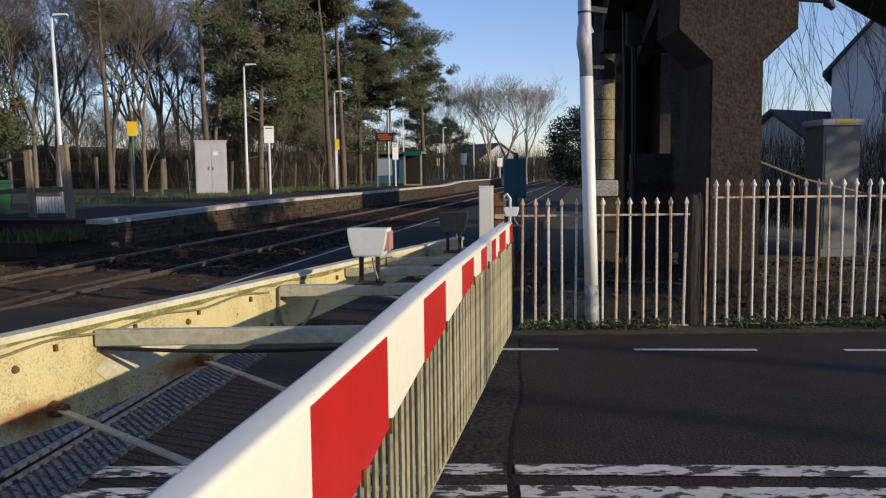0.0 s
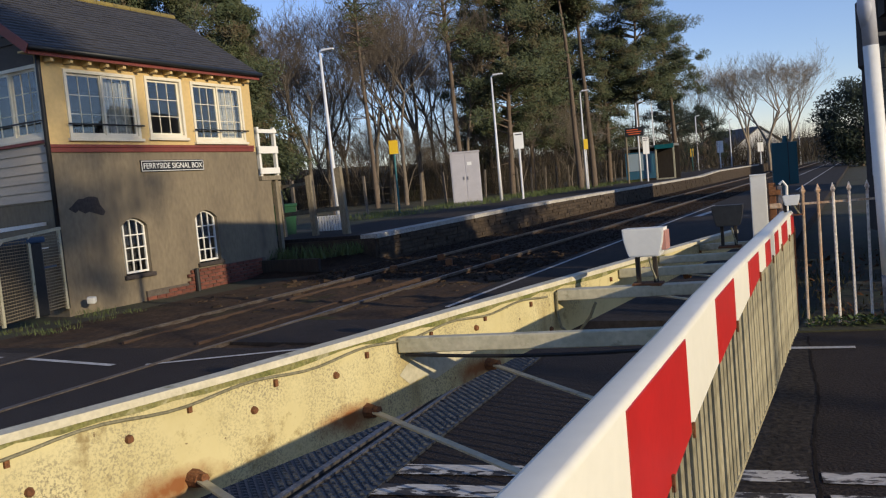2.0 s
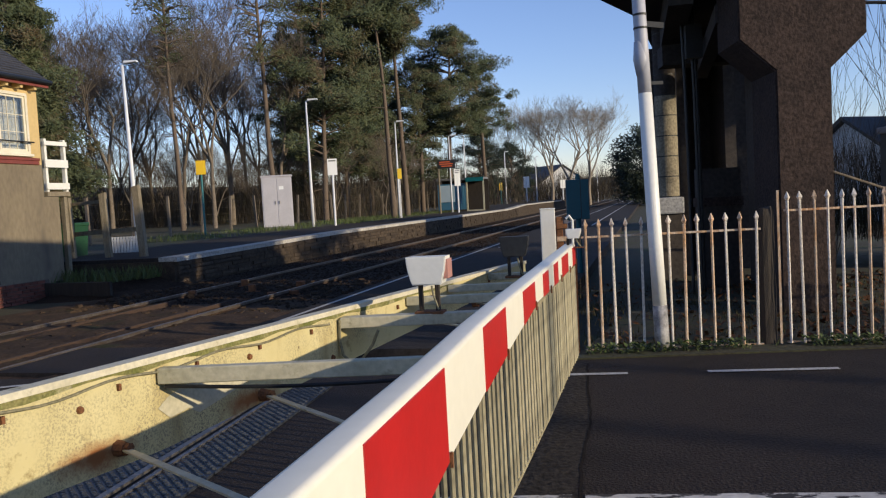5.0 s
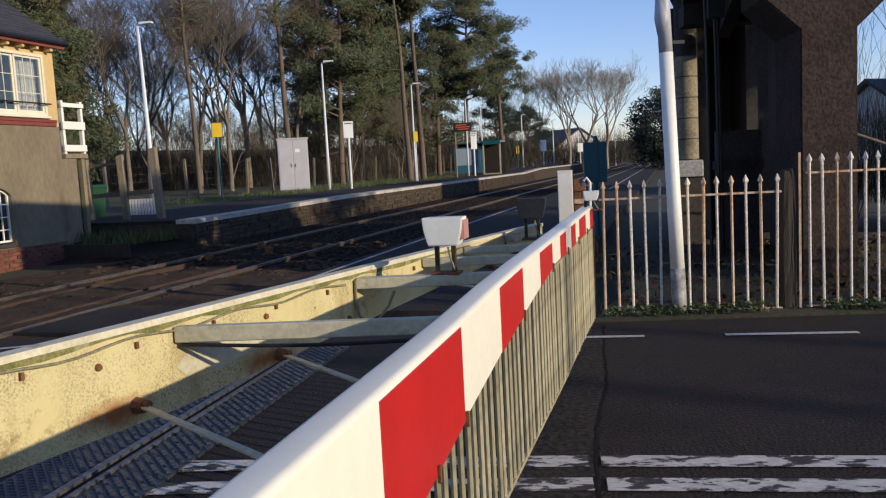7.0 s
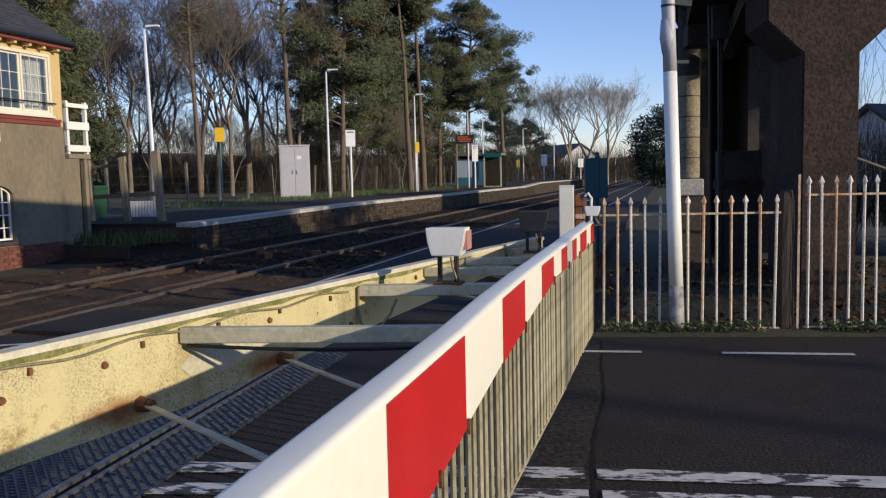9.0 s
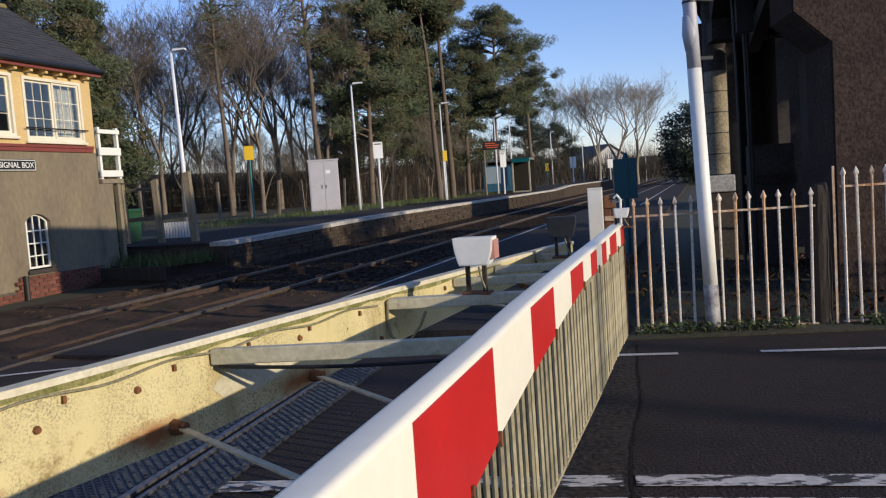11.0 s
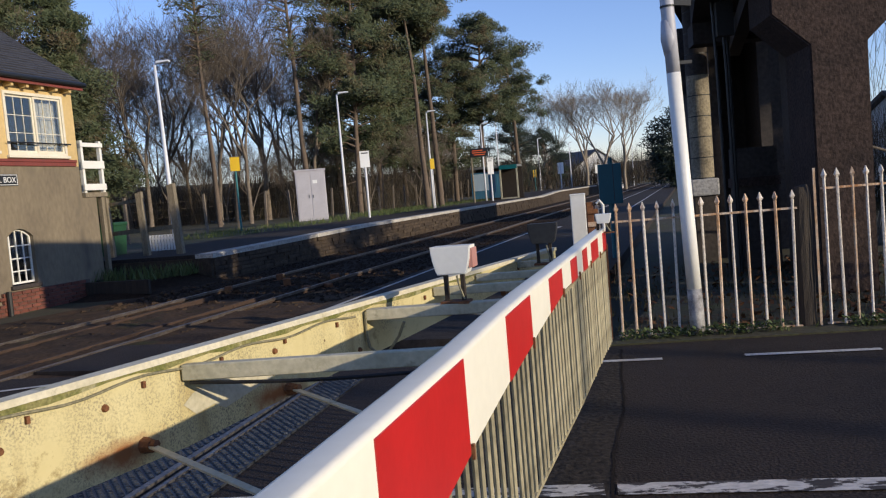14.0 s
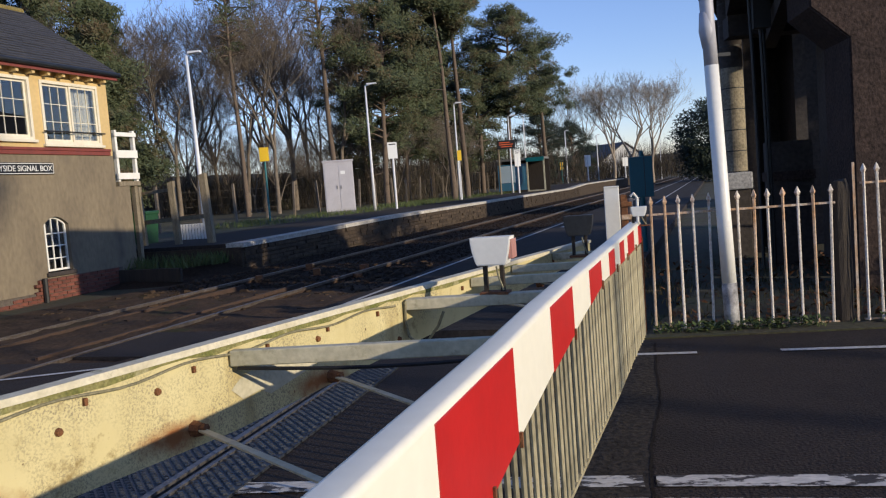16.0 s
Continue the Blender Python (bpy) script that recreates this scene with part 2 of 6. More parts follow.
YELLOW = mat("yellow sign", (0.75, 0.48, 0.01), (0.7, 0.44, 0.01), 3, 0.5, 0.0, fine=0.05)
SIGN_WHITE = mat("white sign", (0.8, 0.8, 0.78), (0.76, 0.76, 0.74), 3, 0.4, 0.0, fine=0.04)
BLACK = mat("black paint", (0.014, 0.014, 0.015), (0.022, 0.022, 0.022), 4, 0.5, 0.1)
RAIL_TOP = mat("worn rail steel", (0.3, 0.26, 0.23), (0.19, 0.14, 0.105), 5, 0.42, 0.1, metal=0.7)
RAIL_SIDE = mat("rusty rail side", (0.075, 0.04, 0.024), (0.05, 0.03, 0.02), 8, 0.85, 0.4)
SLEEPER = mat("sleeper", (0.05, 0.04, 0.032), (0.08, 0.065, 0.05), 4, 0.9, 0.6)
# The blue of skylit shade is mixed into the tread's own colour.
TREAD = mat("dark rubber tread tinted for skylit shade", (0.03, 0.036, 0.05), (0.05, 0.057, 0.072), 6, 0.42, 0.3)
STEEL = mat("grey steel edge", (0.26, 0.25, 0.25), (0.16, 0.15, 0.15), 6, 0.4, 0.2, metal=0.6)
CABLE = mat("cable sheath", (0.3, 0.27, 0.16), (0.2, 0.18, 0.1), 9, 0.7, 0.2)
BIN_GREEN = mat("green plastic", (0.02, 0.09, 0.03), (0.015, 0.07, 0.025), 3, 0.5, 0.05)
BARK_PINE = mat("pine bark", (0.21, 0.15, 0.105), (0.13, 0.1, 0.075), 4, 0.95, 0.7, streak=(3, 3, 0.6))
BARK_GREY = mat("grey bark", (0.25, 0.2, 0.15), (0.155, 0.125, 0.095), 3, 0.95, 0.4)
BARK_PALE = mat("pale twigs", (0.4, 0.33, 0.25), (0.3, 0.245, 0.185), 3, 0.95, 0.2)
NEEDLE = mat("pine needles", (0.07, 0.095, 0.047), (0.115, 0.13, 0.067), 0.9, 0.75, 0.0, stain=(0.125, 0.09, 0.05), stain_scale=0.6, stain_cut=0.5, fine=0.3, gloss=0.25)
NEEDLE_DARK = mat("dark evergreen leaves", (0.012, 0.024, 0.012), (0.024, 0.038, 0.016), 0.8, 0.7, 0.0, fine=0.3)
SCRUB = mat("winter scrub", (0.085, 0.064, 0.042), (0.055, 0.045, 0.03), 0.9, 0.9, 0.0, stain=(0.045, 0.055, 0.02), stain_scale=0.4, fine=0.4)
HILL = mat("far hill", (0.07, 0.075, 0.05), (0.06, 0.055, 0.04), 0.02, 0.95, 0.0)
HOUSE_WHITE = mat("white house render", (0.62, 0.62, 0.62), (0.56, 0.56, 0.56), 1, 0.8, 0.1, fine=0.06)
FRAME_PAINT = mat("old cream-white joinery paint", (0.76, 0.7, 0.56), (0.68, 0.62, 0.48), 3, 0.55, 0.15, stain=(0.45, 0.38, 0.26), stain_scale=4, stain_cut=0.64, fine=0.1)
CURTAIN = mat("net curtain", (0.62, 0.6, 0.52), (0.5, 0.48, 0.42), 3, 0.9, 0.2)
# Dark base colour stands in for the dimness of the rooms.
INTERIOR = mat("dim interior", (0.06, 0.055, 0.05), (0.045, 0.04, 0.035), 2, 0.9, 0.0)


def plain(name, colour, rough=0.5, emit=0.0, trans=0.0, alpha=1.0):
    m = bpy.data.materials.new(name)
    m.use_nodes = True
    bs = m.node_tree.nodes["Principled BSDF"]
    bs.inputs["Base Color"].default_value, bs.inputs["Roughness"].default_value = (*colour, 1), rough
    bs.inputs["Transmission Weight"].default_value, bs.inputs["Alpha"].default_value = trans, alpha
    if emit:
        bs.inputs["Emission Color"].default_value, bs.inputs["Emission Strength"].default_value = (*colour, 1), emit
    return m


LETTER_WHITE = plain("white lettering", (0.75, 0.74, 0.7))
LETTER_DARK = plain("dark lettering", (0.05, 0.05, 0.06))
LED = plain("orange display dots", (0.7, 0.12, 0.02), 0.5, 0.15)
LENS = plain("pale red lamp lens", (0.5, 0.24, 0.19), 0.2)
BLUE_PANEL = plain("blue glazed panel", (0.05, 0.16, 0.25), 0.15)
POSTER = plain("pale poster", (0.42, 0.52, 0.58), 0.3)
TARP_BLUE = plain("dark blue plastic", (0.02, 0.05, 0.1), 0.5)


def glass_material():
    m = bpy.data.materials.new("window glass")
    m.use_nodes = True
    n, l = m.node_tree.nodes, m.node_tree.links
    out = n["Material Output"]
    n.remove(n["Principled BSDF"])
    gl, tr, mx = n.new("ShaderNodeBsdfGlossy"), n.new("ShaderNodeBsdfTransparent"), n.new("ShaderNodeMixShader")
    gl.inputs["Roughness"].default_value = 0.02
    tr.inputs[0].default_value = (0.92, 0.94, 0.95, 1)
    mx.inputs[0].default_value = 0.1
    l.new(tr.outputs[0], mx.inputs[1])
    l.new(gl.outputs[0], mx.inputs[2])
    l.new(mx.outputs[0], out.inputs[0])
    return m


GLASS = glass_material()


# ---- building helpers ----
def finish(name, bm, material, parent=None, label="", smooth=False):
    me = bpy.data.meshes.new(name)
    bm.to_mesh(me)
    bm.free()
    for m in (material if isinstance(material, (list, tuple)) else [material]):
        me.materials.append(m)
    if smooth:
        for p in me.polygons:
            p.use_smooth = True
    ob = new(name, me)
    if parent is not None:
        ob.parent = parent
    if label:
        ob["label"] = label
    return ob


def part(name, bm, material, parent, label="", smooth=False):
    return finish(name, bm, material, parent, label, smooth)


def share(name, me, parent, m=None):
    ob = new(name, me)
    ob.parent = parent
    if m is not None:
        ob.matrix_local = m
    return ob


def base(name, label, category, m=None, group="", kind=""):
    ob = new(name)
    ob.empty_display_size = 0.2
    if m is not None:
        ob.matrix_world = m
    return tagged(ob, label, category, group, kind)


def box(bm, x0, x1, y0, y1, z0, z1, bevel=0.0, m=None):
    vs = [bm.verts.new((x, y, z)) for z in (z0, z1) for y in (y0, y1) for x in (x0, x1)]
    fs = [bm.faces.new([vs[i] for i in q]) for q in ((0, 2, 3, 1), (4, 5, 7, 6), (0, 1, 5, 4), (2, 6, 7, 3), (0, 4, 6, 2), (1, 3, 7, 5))]
    if bevel:
        es = list({e for f in fs for e in f.edges})
        r = bmesh.ops.bevel(bm, geom=es, offset=bevel, segments=2, profile=0.6, affect="EDGES")
        vs = list({v for v in vs if v.is_valid} | set(r["verts"]))
    if m is not None:
        bmesh.ops.transform(bm, matrix=m, verts=[v for v in vs if v.is_valid])
    return vs


def one_box(*a, **k):
    bm = bmesh.new()
    box(bm, *a, **k)
    return bm


def bar(bm, p, q, w, h, up=(0, 0, 1)):
    """A rectangular bar from p to q, w wide and h high."""
    p, q = Vector(p), Vector(q)
    d = (q - p).normalized()
    s = d.cross(Vector(up))
    s = s.normalized() if s.length > 1e-4 else Vector((1, 0, 0))
    u = s.cross(d)
    vs = [bm.verts.new(o + s * a * w / 2 + u * b * h / 2) for o in (p, q) for a, b in ((-1, -1), (1, -1), (1, 1), (-1, 1))]
    for f in ((3, 2, 1, 0), (4, 5, 6, 7), (0, 1, 5, 4), (1, 2, 6, 5), (2, 3, 7, 6), (3, 0, 4, 7)):
        bm.faces.new([vs[i] for i in f])
    return vs


def one_bar(*a, **k):
    bm = bmesh.new()
    bar(bm, *a, **k)
    return bm


def tube(bm, pts, radii, n=8, caps=True):
    """A round tube through pts with a radius at each."""
    pts = [Vector(p) for p in pts]
    if not isinstance(radii, (list, tuple)):
        radii = [radii] * len(pts)
    rings = []
    side = None
    for i, p in enumerate(pts):
        d = (pts[min(i + 1, len(pts) - 1)] - pts[max(i - 1, 0)]).normalized()
        if side is None:
            side = d.orthogonal().normalized()
        side = (side - d * side.dot(d))
        side = side.normalized() if side.length > 1e-5 else d.orthogonal().normalized()
        o = d.cross(side)
        rings.append([bm.verts.new(p + (side * math.cos(6.28319 * k / n) + o * math.sin(6.28319 * k / n)) * radii[i]) for k in range(n)])
    for a, b in zip(rings, rings[1:]):
        for k in range(n):
            bm.faces.new((a[k], a[(k + 1) % n], b[(k + 1) % n], b[k]))
    if caps and n > 2:
        bm.faces.new(rings[0][::-1])
        bm.faces.new(rings[-1])


def one_tube(*a, **k):
    bm = bmesh.new()
    tube(bm, *a, **k)
    return bm


def prism(bm, outline, z0, z1):
    """An upright prism over an outline of (x, y)."""
    lo = [bm.verts.new((x, y, z0)) for x, y in outline]
    hi = [bm.verts.new((x, y, z1)) for x, y in outline]
    bm.faces.new(lo[::-1])
    bm.faces.new(hi)
    n = len(outline)
    for i in range(n):
        bm.faces.new((lo[i], lo[(i + 1) % n], hi[(i + 1) % n], hi[i]))


def sheet(name, outline, z, material, label, thick=0.0):
    bm = bmesh.new()
    if thick:
        prism(bm, outline, z - thick, z)
    else:
        bm.faces.new([bm.verts.new((x, y, z)) for x, y in outline])
    return tagged(finish(name, bm, material), label, name.split("_")[0], kind="structure")


TRACK_TURN = -9.8
CT, ST = math.cos(radians(9.8)), math.sin(radians(9.8))


def tw(u, v, z=0.0):
    """From the tracks' frame (u across, v along) to the world."""
    return Vector((u * CT + v * ST, -u * ST + v * CT, z))


def tquad(u0, u1, v0, v1):
    return [tuple(tw(u, v)[:2]) for u, v in ((u0, v0), (u1, v0), (u1, v1), (u0, v1))]


def text_bm(words, height, m):
    cu = bpy.data.curves.new("words", "FONT")
    cu.body, cu.size, cu.extrude, cu.align_x, cu.align_y = words, height, 0.004, "CENTER", "CENTER"
    ob = bpy.data.objects.new("words", cu)
    scene.collection.objects.link(ob)
    me = bpy.data.meshes.new_from_object(ob.evaluated_get(bpy.context.evaluated_depsgraph_get()))
    bm = bmesh.new()
    bm.from_mesh(me)
    bmesh.ops.transform(bm, matrix=m, verts=bm.verts)
    bpy.data.objects.remove(ob)
    bpy.data.curves.remove(cu)
    return bm


# ---- ground, road, tracks ----
def ground():
    bm = bmesh.new()
    rng = random.Random(3)
    xs = [-3000, -400, -120, -60, -40] + [-30 + 2.0 * i for i in range(31)] + [45, 70, 120, 400, 3000]
    ys = [-3000, -300, -60, -20] + [-8 + 2.0 * i for i in range(40)] + [80, 100, 130, 180, 400, 3000]
    grid = [[bm.verts.new((x, y, -0.17 + (rng.uniform(-0.03, 0.03) if abs(x) < 40 and 8 < y < 90 else 0))) for x in xs] for y in ys]
    for a, b in zip(grid, grid[1:]):
        for i in range(len(xs) - 1):
            bm.faces.new((a[i], a[i + 1], b[i + 1], b[i]))
    tagged(finish("ground", bm, EARTH), "rough winter grass and earth", "ground", kind="structure")


ground()
sheet("road", [(-40, -0.6), (40, -1.6), (40, 7.5), (5, 7.55), (-2.0, 7.75), (-4.2, 7.6), (-9.6, 8.3), (-40, 10)], 0.0, ASPHALT, "dark worn asphalt carriageway over the level crossing", 0.17)
sheet("road_surface", [(-40, -0.5), *tquad(-8.72, -8.72, 0.2, 6.3)[1:3], (-9.75, 8.18), (-40, 9.8)], 0.004, mat("grey-brown worn asphalt", (0.075, 0.058, 0.047), (0.058, 0.046, 0.038), 3.0, 0.8, 0.8, stain=(0.042, 0.034, 0.029), stain_scale=0.7, stain_cut=0.55, fine=0.6, gloss=0.25), "paler worn asphalt of the approach road")
sheet("pavement_patch", [(0.38, 4.58), (0.46, 5.0), (0.53, 5.51), (0.6, 6.4), (0.70, 7.45), (0.35, 7.5), (0.1, 5.2), (-0.15, 3.2), (-0.1, 0.2), (0.2, 0.2), (0.31, 3.77)], 0.005, ASPHALT_PATCH, "older coarse asphalt strip beside the barrier skirt")
sheet("verge", [(0.6, 7.55), (12, 7.5), (14, 15), (3, 15), (1.2, 9.5)], 0.015, EARTH, "muddy grass verge behind the fence", 0.18)
sheet("near_platform", tquad(-4.95, -1.2, 8.0, 140), 0.03, PLATFORM, "dark tarmac of the low near platform", 0.2)
sheet("ballast", tquad(-10.3, -4.96, 8.4, 170), -0.078, BALLAST, "dark dirty track ballast", 0.05)
sheet("crossing_deck", tquad(-6.45, -5.0, 7.0, 8.35), 0.006, ASPHALT, "asphalt infill beside the rails", 0.1)


def crossing_earth():
    """Trodden brown earth and rotten boards flush with the rails, rough and uneven."""
    m = mat("brown planks and dirt", (0.11, 0.068, 0.04), (0.055, 0.037, 0.025), 2.6, 0.95, 1.0, stain=(0.06, 0.058, 0.022), stain_scale=0.9, stain_cut=0.56, fine=0.6, gloss=0.15)
    bm = bmesh.new()
    nu, nv = 56, 82
    grid = []
    for j in range(nv + 1):
        v = 5.9 + 9.45 * j / nv
        row = []
        for i in range(nu + 1):
            u = -10.75 + 5.75 * i / nu
            drop = -0.015 - 0.11 * max(0.0, (v - 10.5) / 4.9) ** 1.3
            h = noise.noise(Vector((u * 1.7, v * 1.7, 0))) * 0.035 + noise.noise(Vector((u * 5.5, v * 5.5, 4))) * 0.022
            edge = min(1.0, i / 3, (nu - i) / 3)
            row.append(bm.verts.new(tw(u, v, drop + (h - 0.012) * edge - 0.02 * (1 - edge))))
        grid.append(row)
    for a, b in zip(grid, grid[1:]):
        for i in range(nu):
            bm.faces.new((a[i], a[i + 1], b[i + 1], b[i]))
    tagged(finish("trodden_earth", bm, m, smooth=True), "brown trodden earth and boards beside the crossing", "ground", kind="structure")


crossing_earth()



def ballast_stones():
    rng = random.Random(5)
    v, f = [], []
    for i in range(15000):
        uu = rng.uniform(-10.2, -5.0)
        vv = 8.6 + 46 * rng.random() ** 1.6
        c = tw(uu, vv, -0.078)
        s = rng.uniform(0.018, 0.05)
        k = len(v)
        a0 = rng.uniform(0, 6.28)
        for j in range(4):
            a = a0 + j * 1.571 + rng.uniform(-0.3, 0.3)
            v.append((c.x + s * math.cos(a), c.y + s * math.sin(a), c.z + rng.uniform(-0.01, 0.02)))
        v.append((c.x + rng.uniform(-0.02, 0.02), c.y, c.z + s * rng.uniform(0.4, 0.9)))
        f += [(k + j, k + (j + 1) % 4, k + 4) for j in range(4)]
    me = bpy.data.meshes.new("ballast_stones")
    me.from_pydata(v, [], f)
    me.materials.append(BALLAST)
    tagged(new("ballast_stones", me), "loose dark ballast stones between the rails", "ballast", kind="stuff")


ballast_stones()


def rail(u, v0, v1):
    th = base("rail", "worn steel running rail with rusty sides", "rail", pose(0, 0, 0, 0, 0, TRACK_TURN), "running rails")
    bm = bmesh.new()
    box(bm, u - 0.07, u + 0.07, v0, v1, -0.14, -0.125)
    box(bm, u - 0.012, u + 0.012, v0, v1, -0.125, -0.03)
    part("web", bm, RAIL_SIDE, th, "rusty brown rail web")
    bm = bmesh.new()
    box(bm, u - 0.036, u + 0.036, v0, v1, -0.03, 0.012)
    part("head", bm, RAIL_TOP, th, "bright worn rail head")


for u_ in (-8.62, -6.52):
    rail(u_, -6, 160)
for u_ in (-8.15, -6.95):
    bm = one_box(u_ - 0.02, u_ + 0.02, 7.0, 13.0, -0.1, 0.004, m=pose(0, 0, 0, 0, 0, TRACK_TURN))
    tagged(finish("guard_rail", bm, RAIL_SIDE), "rusty check rail in the crossing", "rail", "check rails")


def sleepers():
    bm = bmesh.new()
    for i in range(90):
        v = 9.0 + i * 0.7
        box(bm, -8.9, -6.2, v - 0.12, v + 0.12, -0.2, -0.085, m=pose(0, 0, 0, 0, 0, TRACK_TURN))
    tagged(finish("sleepers", bm, SLEEPER), "dark oily timber sleepers under the rails", "sleeper", kind="stuff")


sleepers()


def marking(pts, width, material=None, label="white painted road line", z=0.008):
    bm = bmesh.new()
    pts = [Vector((*p, 0)) for p in pts]
    for p, q in zip(pts, pts[1:]):
        d = (q - p).normalized()
        s = Vector((-d.y, d.x, 0)) * width / 2
        f = [bm.verts.new(o + Vector((0, 0, z))) for o in (p - s, q - s, q + s, p + s)]
        bm.faces.new(f)
    return tagged(finish("road_marking", bm, material or ROAD_PAINT), label, "road marking", "road markings", "structure")


for x0, x1 in ((0.28, 0.97), (1.6, 2.6), (3.3, 4.3), (5.0, 6.0), (6.7, 7.7)):
    marking([(x0, 6.96 - 0.06 * x0), (x1, 6.96 - 0.06 * x1)], 0.075, ROAD_PAINT_FRESH, "white broken edge line on the road")
for x0, x1 in ((-1.85, -1.0), (-0.9, 0.30), (0.36, 12.0)):
    for k in (0, 1):
        marking([(x0, 4.13 - 0.05 * max(x0, 0) - 0.29 * k), (x1, 4.13 - 0.05 * max(x1, 0) - 0.29 * k)], 0.15, ROAD_PAINT, "worn double white centre line on the road")
marking([(-10.6, 7.9), (-9.7, 7.77), (-7.9, 7.5)], 0.09, ROAD_PAINT_FRESH, "white edge line at the crossing")
marking([(-7.5, 7.43), (-5.9, 6.95)], 0.08, ROAD_PAINT_FRESH, "white edge line between the rails")
marking([(-5.5, 6.94), (-4.4, 7.35), (-3.2, 7.75)], 0.07, ROAD_PAINT_FRESH, "curved white edge line at the crossing")
marking([tw(-4.75, 9.0)[:2], tw(-4.72, 30)[:2]], 0.07, ROAD_PAINT_FRESH, "thin white line along the low platform", 0.036)
marking([tw(-4.2, 40)[:2], tw(-4.0, 130)[:2]], 0.09, ROAD_PAINT_FRESH, "thin white line along the low platform", 0.036)
marking([tw(-2.6, 38)[:2], tw(-2.6, 130)[:2]], 0.09, ROAD_PAINT_FRESH, "thin white line along the low platform", 0.036)
marking([(-0.15, 24.5), (0.65, 28.0)], 0.22, ROAD_PAINT_FRESH, "white arrow stroke painted on tarmac", 0.036)


rng = random.Random(55)
seam = [(float(np.interp(y_, (0.2, 3.77, 4.58, 5.51, 6.4, 7.45), (0.2, 0.31, 0.38, 0.53, 0.6, 0.70))) + rng.uniform(-0.007, 0.007), y_) for y_ in [0.2 + 0.11 * k for k in range(66)]]
marking(seam, 0.016, mat("tar", (0.02, 0.016, 0.014), (0.03, 0.024, 0.02), 9, 0.9, 0.4, gloss=0.1), "dark tar seam between two asphalt layers", 0.007)


def tread_panel(x0, y0, length, width, turn, cols):
    """A rubber crossing panel with raised diamond bars."""
    th = base("rubber_mat", "dark rubber crossing mat, tinted blue for skylit shade, with raised diamond tread", "rubber mat", pose(x0, y0, 0.004, 0, 0, turn), "tread panels")
    part("slab", one_box(0, width, 0, length, -0.05, 0.012), TREAD, th)
    bm = bmesh.new()
    step = width / cols
    rows = int(length / (step * 0.55))
    for r in range(rows):
        for c in range(cols):
            x = (c + 0.5 + 0.5 * (r % 2)) * step
            if x > width - 0.02:
                continue
            y = (r + 0.5) * step * 0.55
            a, b = step * 0.40, step * 0.2
            lo = [bm.verts.new(p) for p in ((x - a, y, 0.012), (x, y - b, 0.012), (x + a, y, 0.012), (x, y + b, 0.012))]
            hi = [bm.verts.new(p) for p in ((x - a * .7, y, 0.024), (x, y - b * .7, 0.024), (x + a * .7, y, 0.024), (x, y + b * .7, 0.024))]
            bm.faces.new(hi)
            for k in range(4):
                bm.faces.new((lo[k], lo[(k + 1) % 4], hi[(k + 1) % 4], hi[k]))
    tread = part("tread", bm, TREAD, th)
    tread["kind"] = "stuff"
    return th


PT = -6.0
tread_panel(-2.95, 0.6, 6.3, 0.38, PT, 6)
tread_panel(-2.43, 0.6, 6.3, 0.32, PT, 5)
gm = pose(-2.555, 0.5, 0, 0, 0, PT)
th = base("slot_channel", "grey steel slot channel between the tread panels", "steel channel", gm)
part("edge", one_box(-0.02, 0.025, 0, 6.5, -0.05, 0.03), STEEL, th)
part("edge", one_box(0.085, 0.115, 0, 6.5, -0.05, 0.03), STEEL, th)
part("channel_bottom", one_box(0.025, 0.085, 0, 6.5, -0.05, 0.007), BLACK, th, "black groove")


# ---- the barrier ----
BAR_Y = (-3.0, 1.968, 2.796, 3.455, 3.933, 5.4, 7.3)


def bar_x(y):
    return float(np.interp(y, BAR_Y, (-1.07, -0.305, -0.176, -0.067, 0.019, 0.288, 0.628)))


def bar_top(y):
    return float(np.interp(y, BAR_Y, (0.935, 0.966, 0.971, 0.992, 1.005, 1.032, 1.066)))


def bar_bot(y):
    return 0.644 + 0.107 * (y - 2.8) if y < 4.9 else 0.868 + 0.012 * (y - 4.9)


def cream_x(y):
    return -1.409 + 0.392 * (y - 3.412)


def cream_top(y):
    return 0.905 + 0.012 * max(0, 2.6 - y)


def cream_bot(y):
    return 0.525 if y < 3.4 else 0.525 + 0.062 * (y - 3.4)


BN = Vector((0.9838, -0.1794, 0))
CN = Vector((0.931, -0.365, 0))
boom = base("crossing_barrier", "lowered level crossing barrier, red and white banded, with hanging skirt", "barrier", pose(0, 0, 0))


def loft(bm, sections, close=True):
    rings = [[bm.verts.new(p) for p in s] for s in sections]
    n = len(rings[0])
    for a, b in zip(rings, rings[1:]):
        for k in range(n):
            bm.faces.new((a[k], a[(k + 1) % n], b[(k + 1) % n], b[k]))
    bm.faces.new(rings[0][::-1])
    bm.faces.new(rings[-1])
    return rings


def boom_section(y, w=0.10, c=0.02):
    """Box section with a well rounded top."""
    p = Vector((bar_x(y), y, 0))
    t, b = bar_top(y), bar_bot(y)
    q = [(-0.004, b), (0, b + 0.004)]
    q += [(-c + c * math.cos(a), t - c + c * math.sin(a)) for a in [radians(15 * k) for k in range(7)]]
    q += [(-w + c - c * math.sin(a), t - c + c * math.cos(a)) for a in [radians(15 * k) for k in range(7)]]
    q += [(-w, b)]
    return [p + BN * o + Vector((0, 0, z)) for o, z in q]


bm = bmesh.new()
loft(bm, [boom_section(y) for y in (-2.6, -1, 0.5, 1.5, 2.8, 3.45, 4.0, 4.9, 5.5, 6.3, 7.24)])
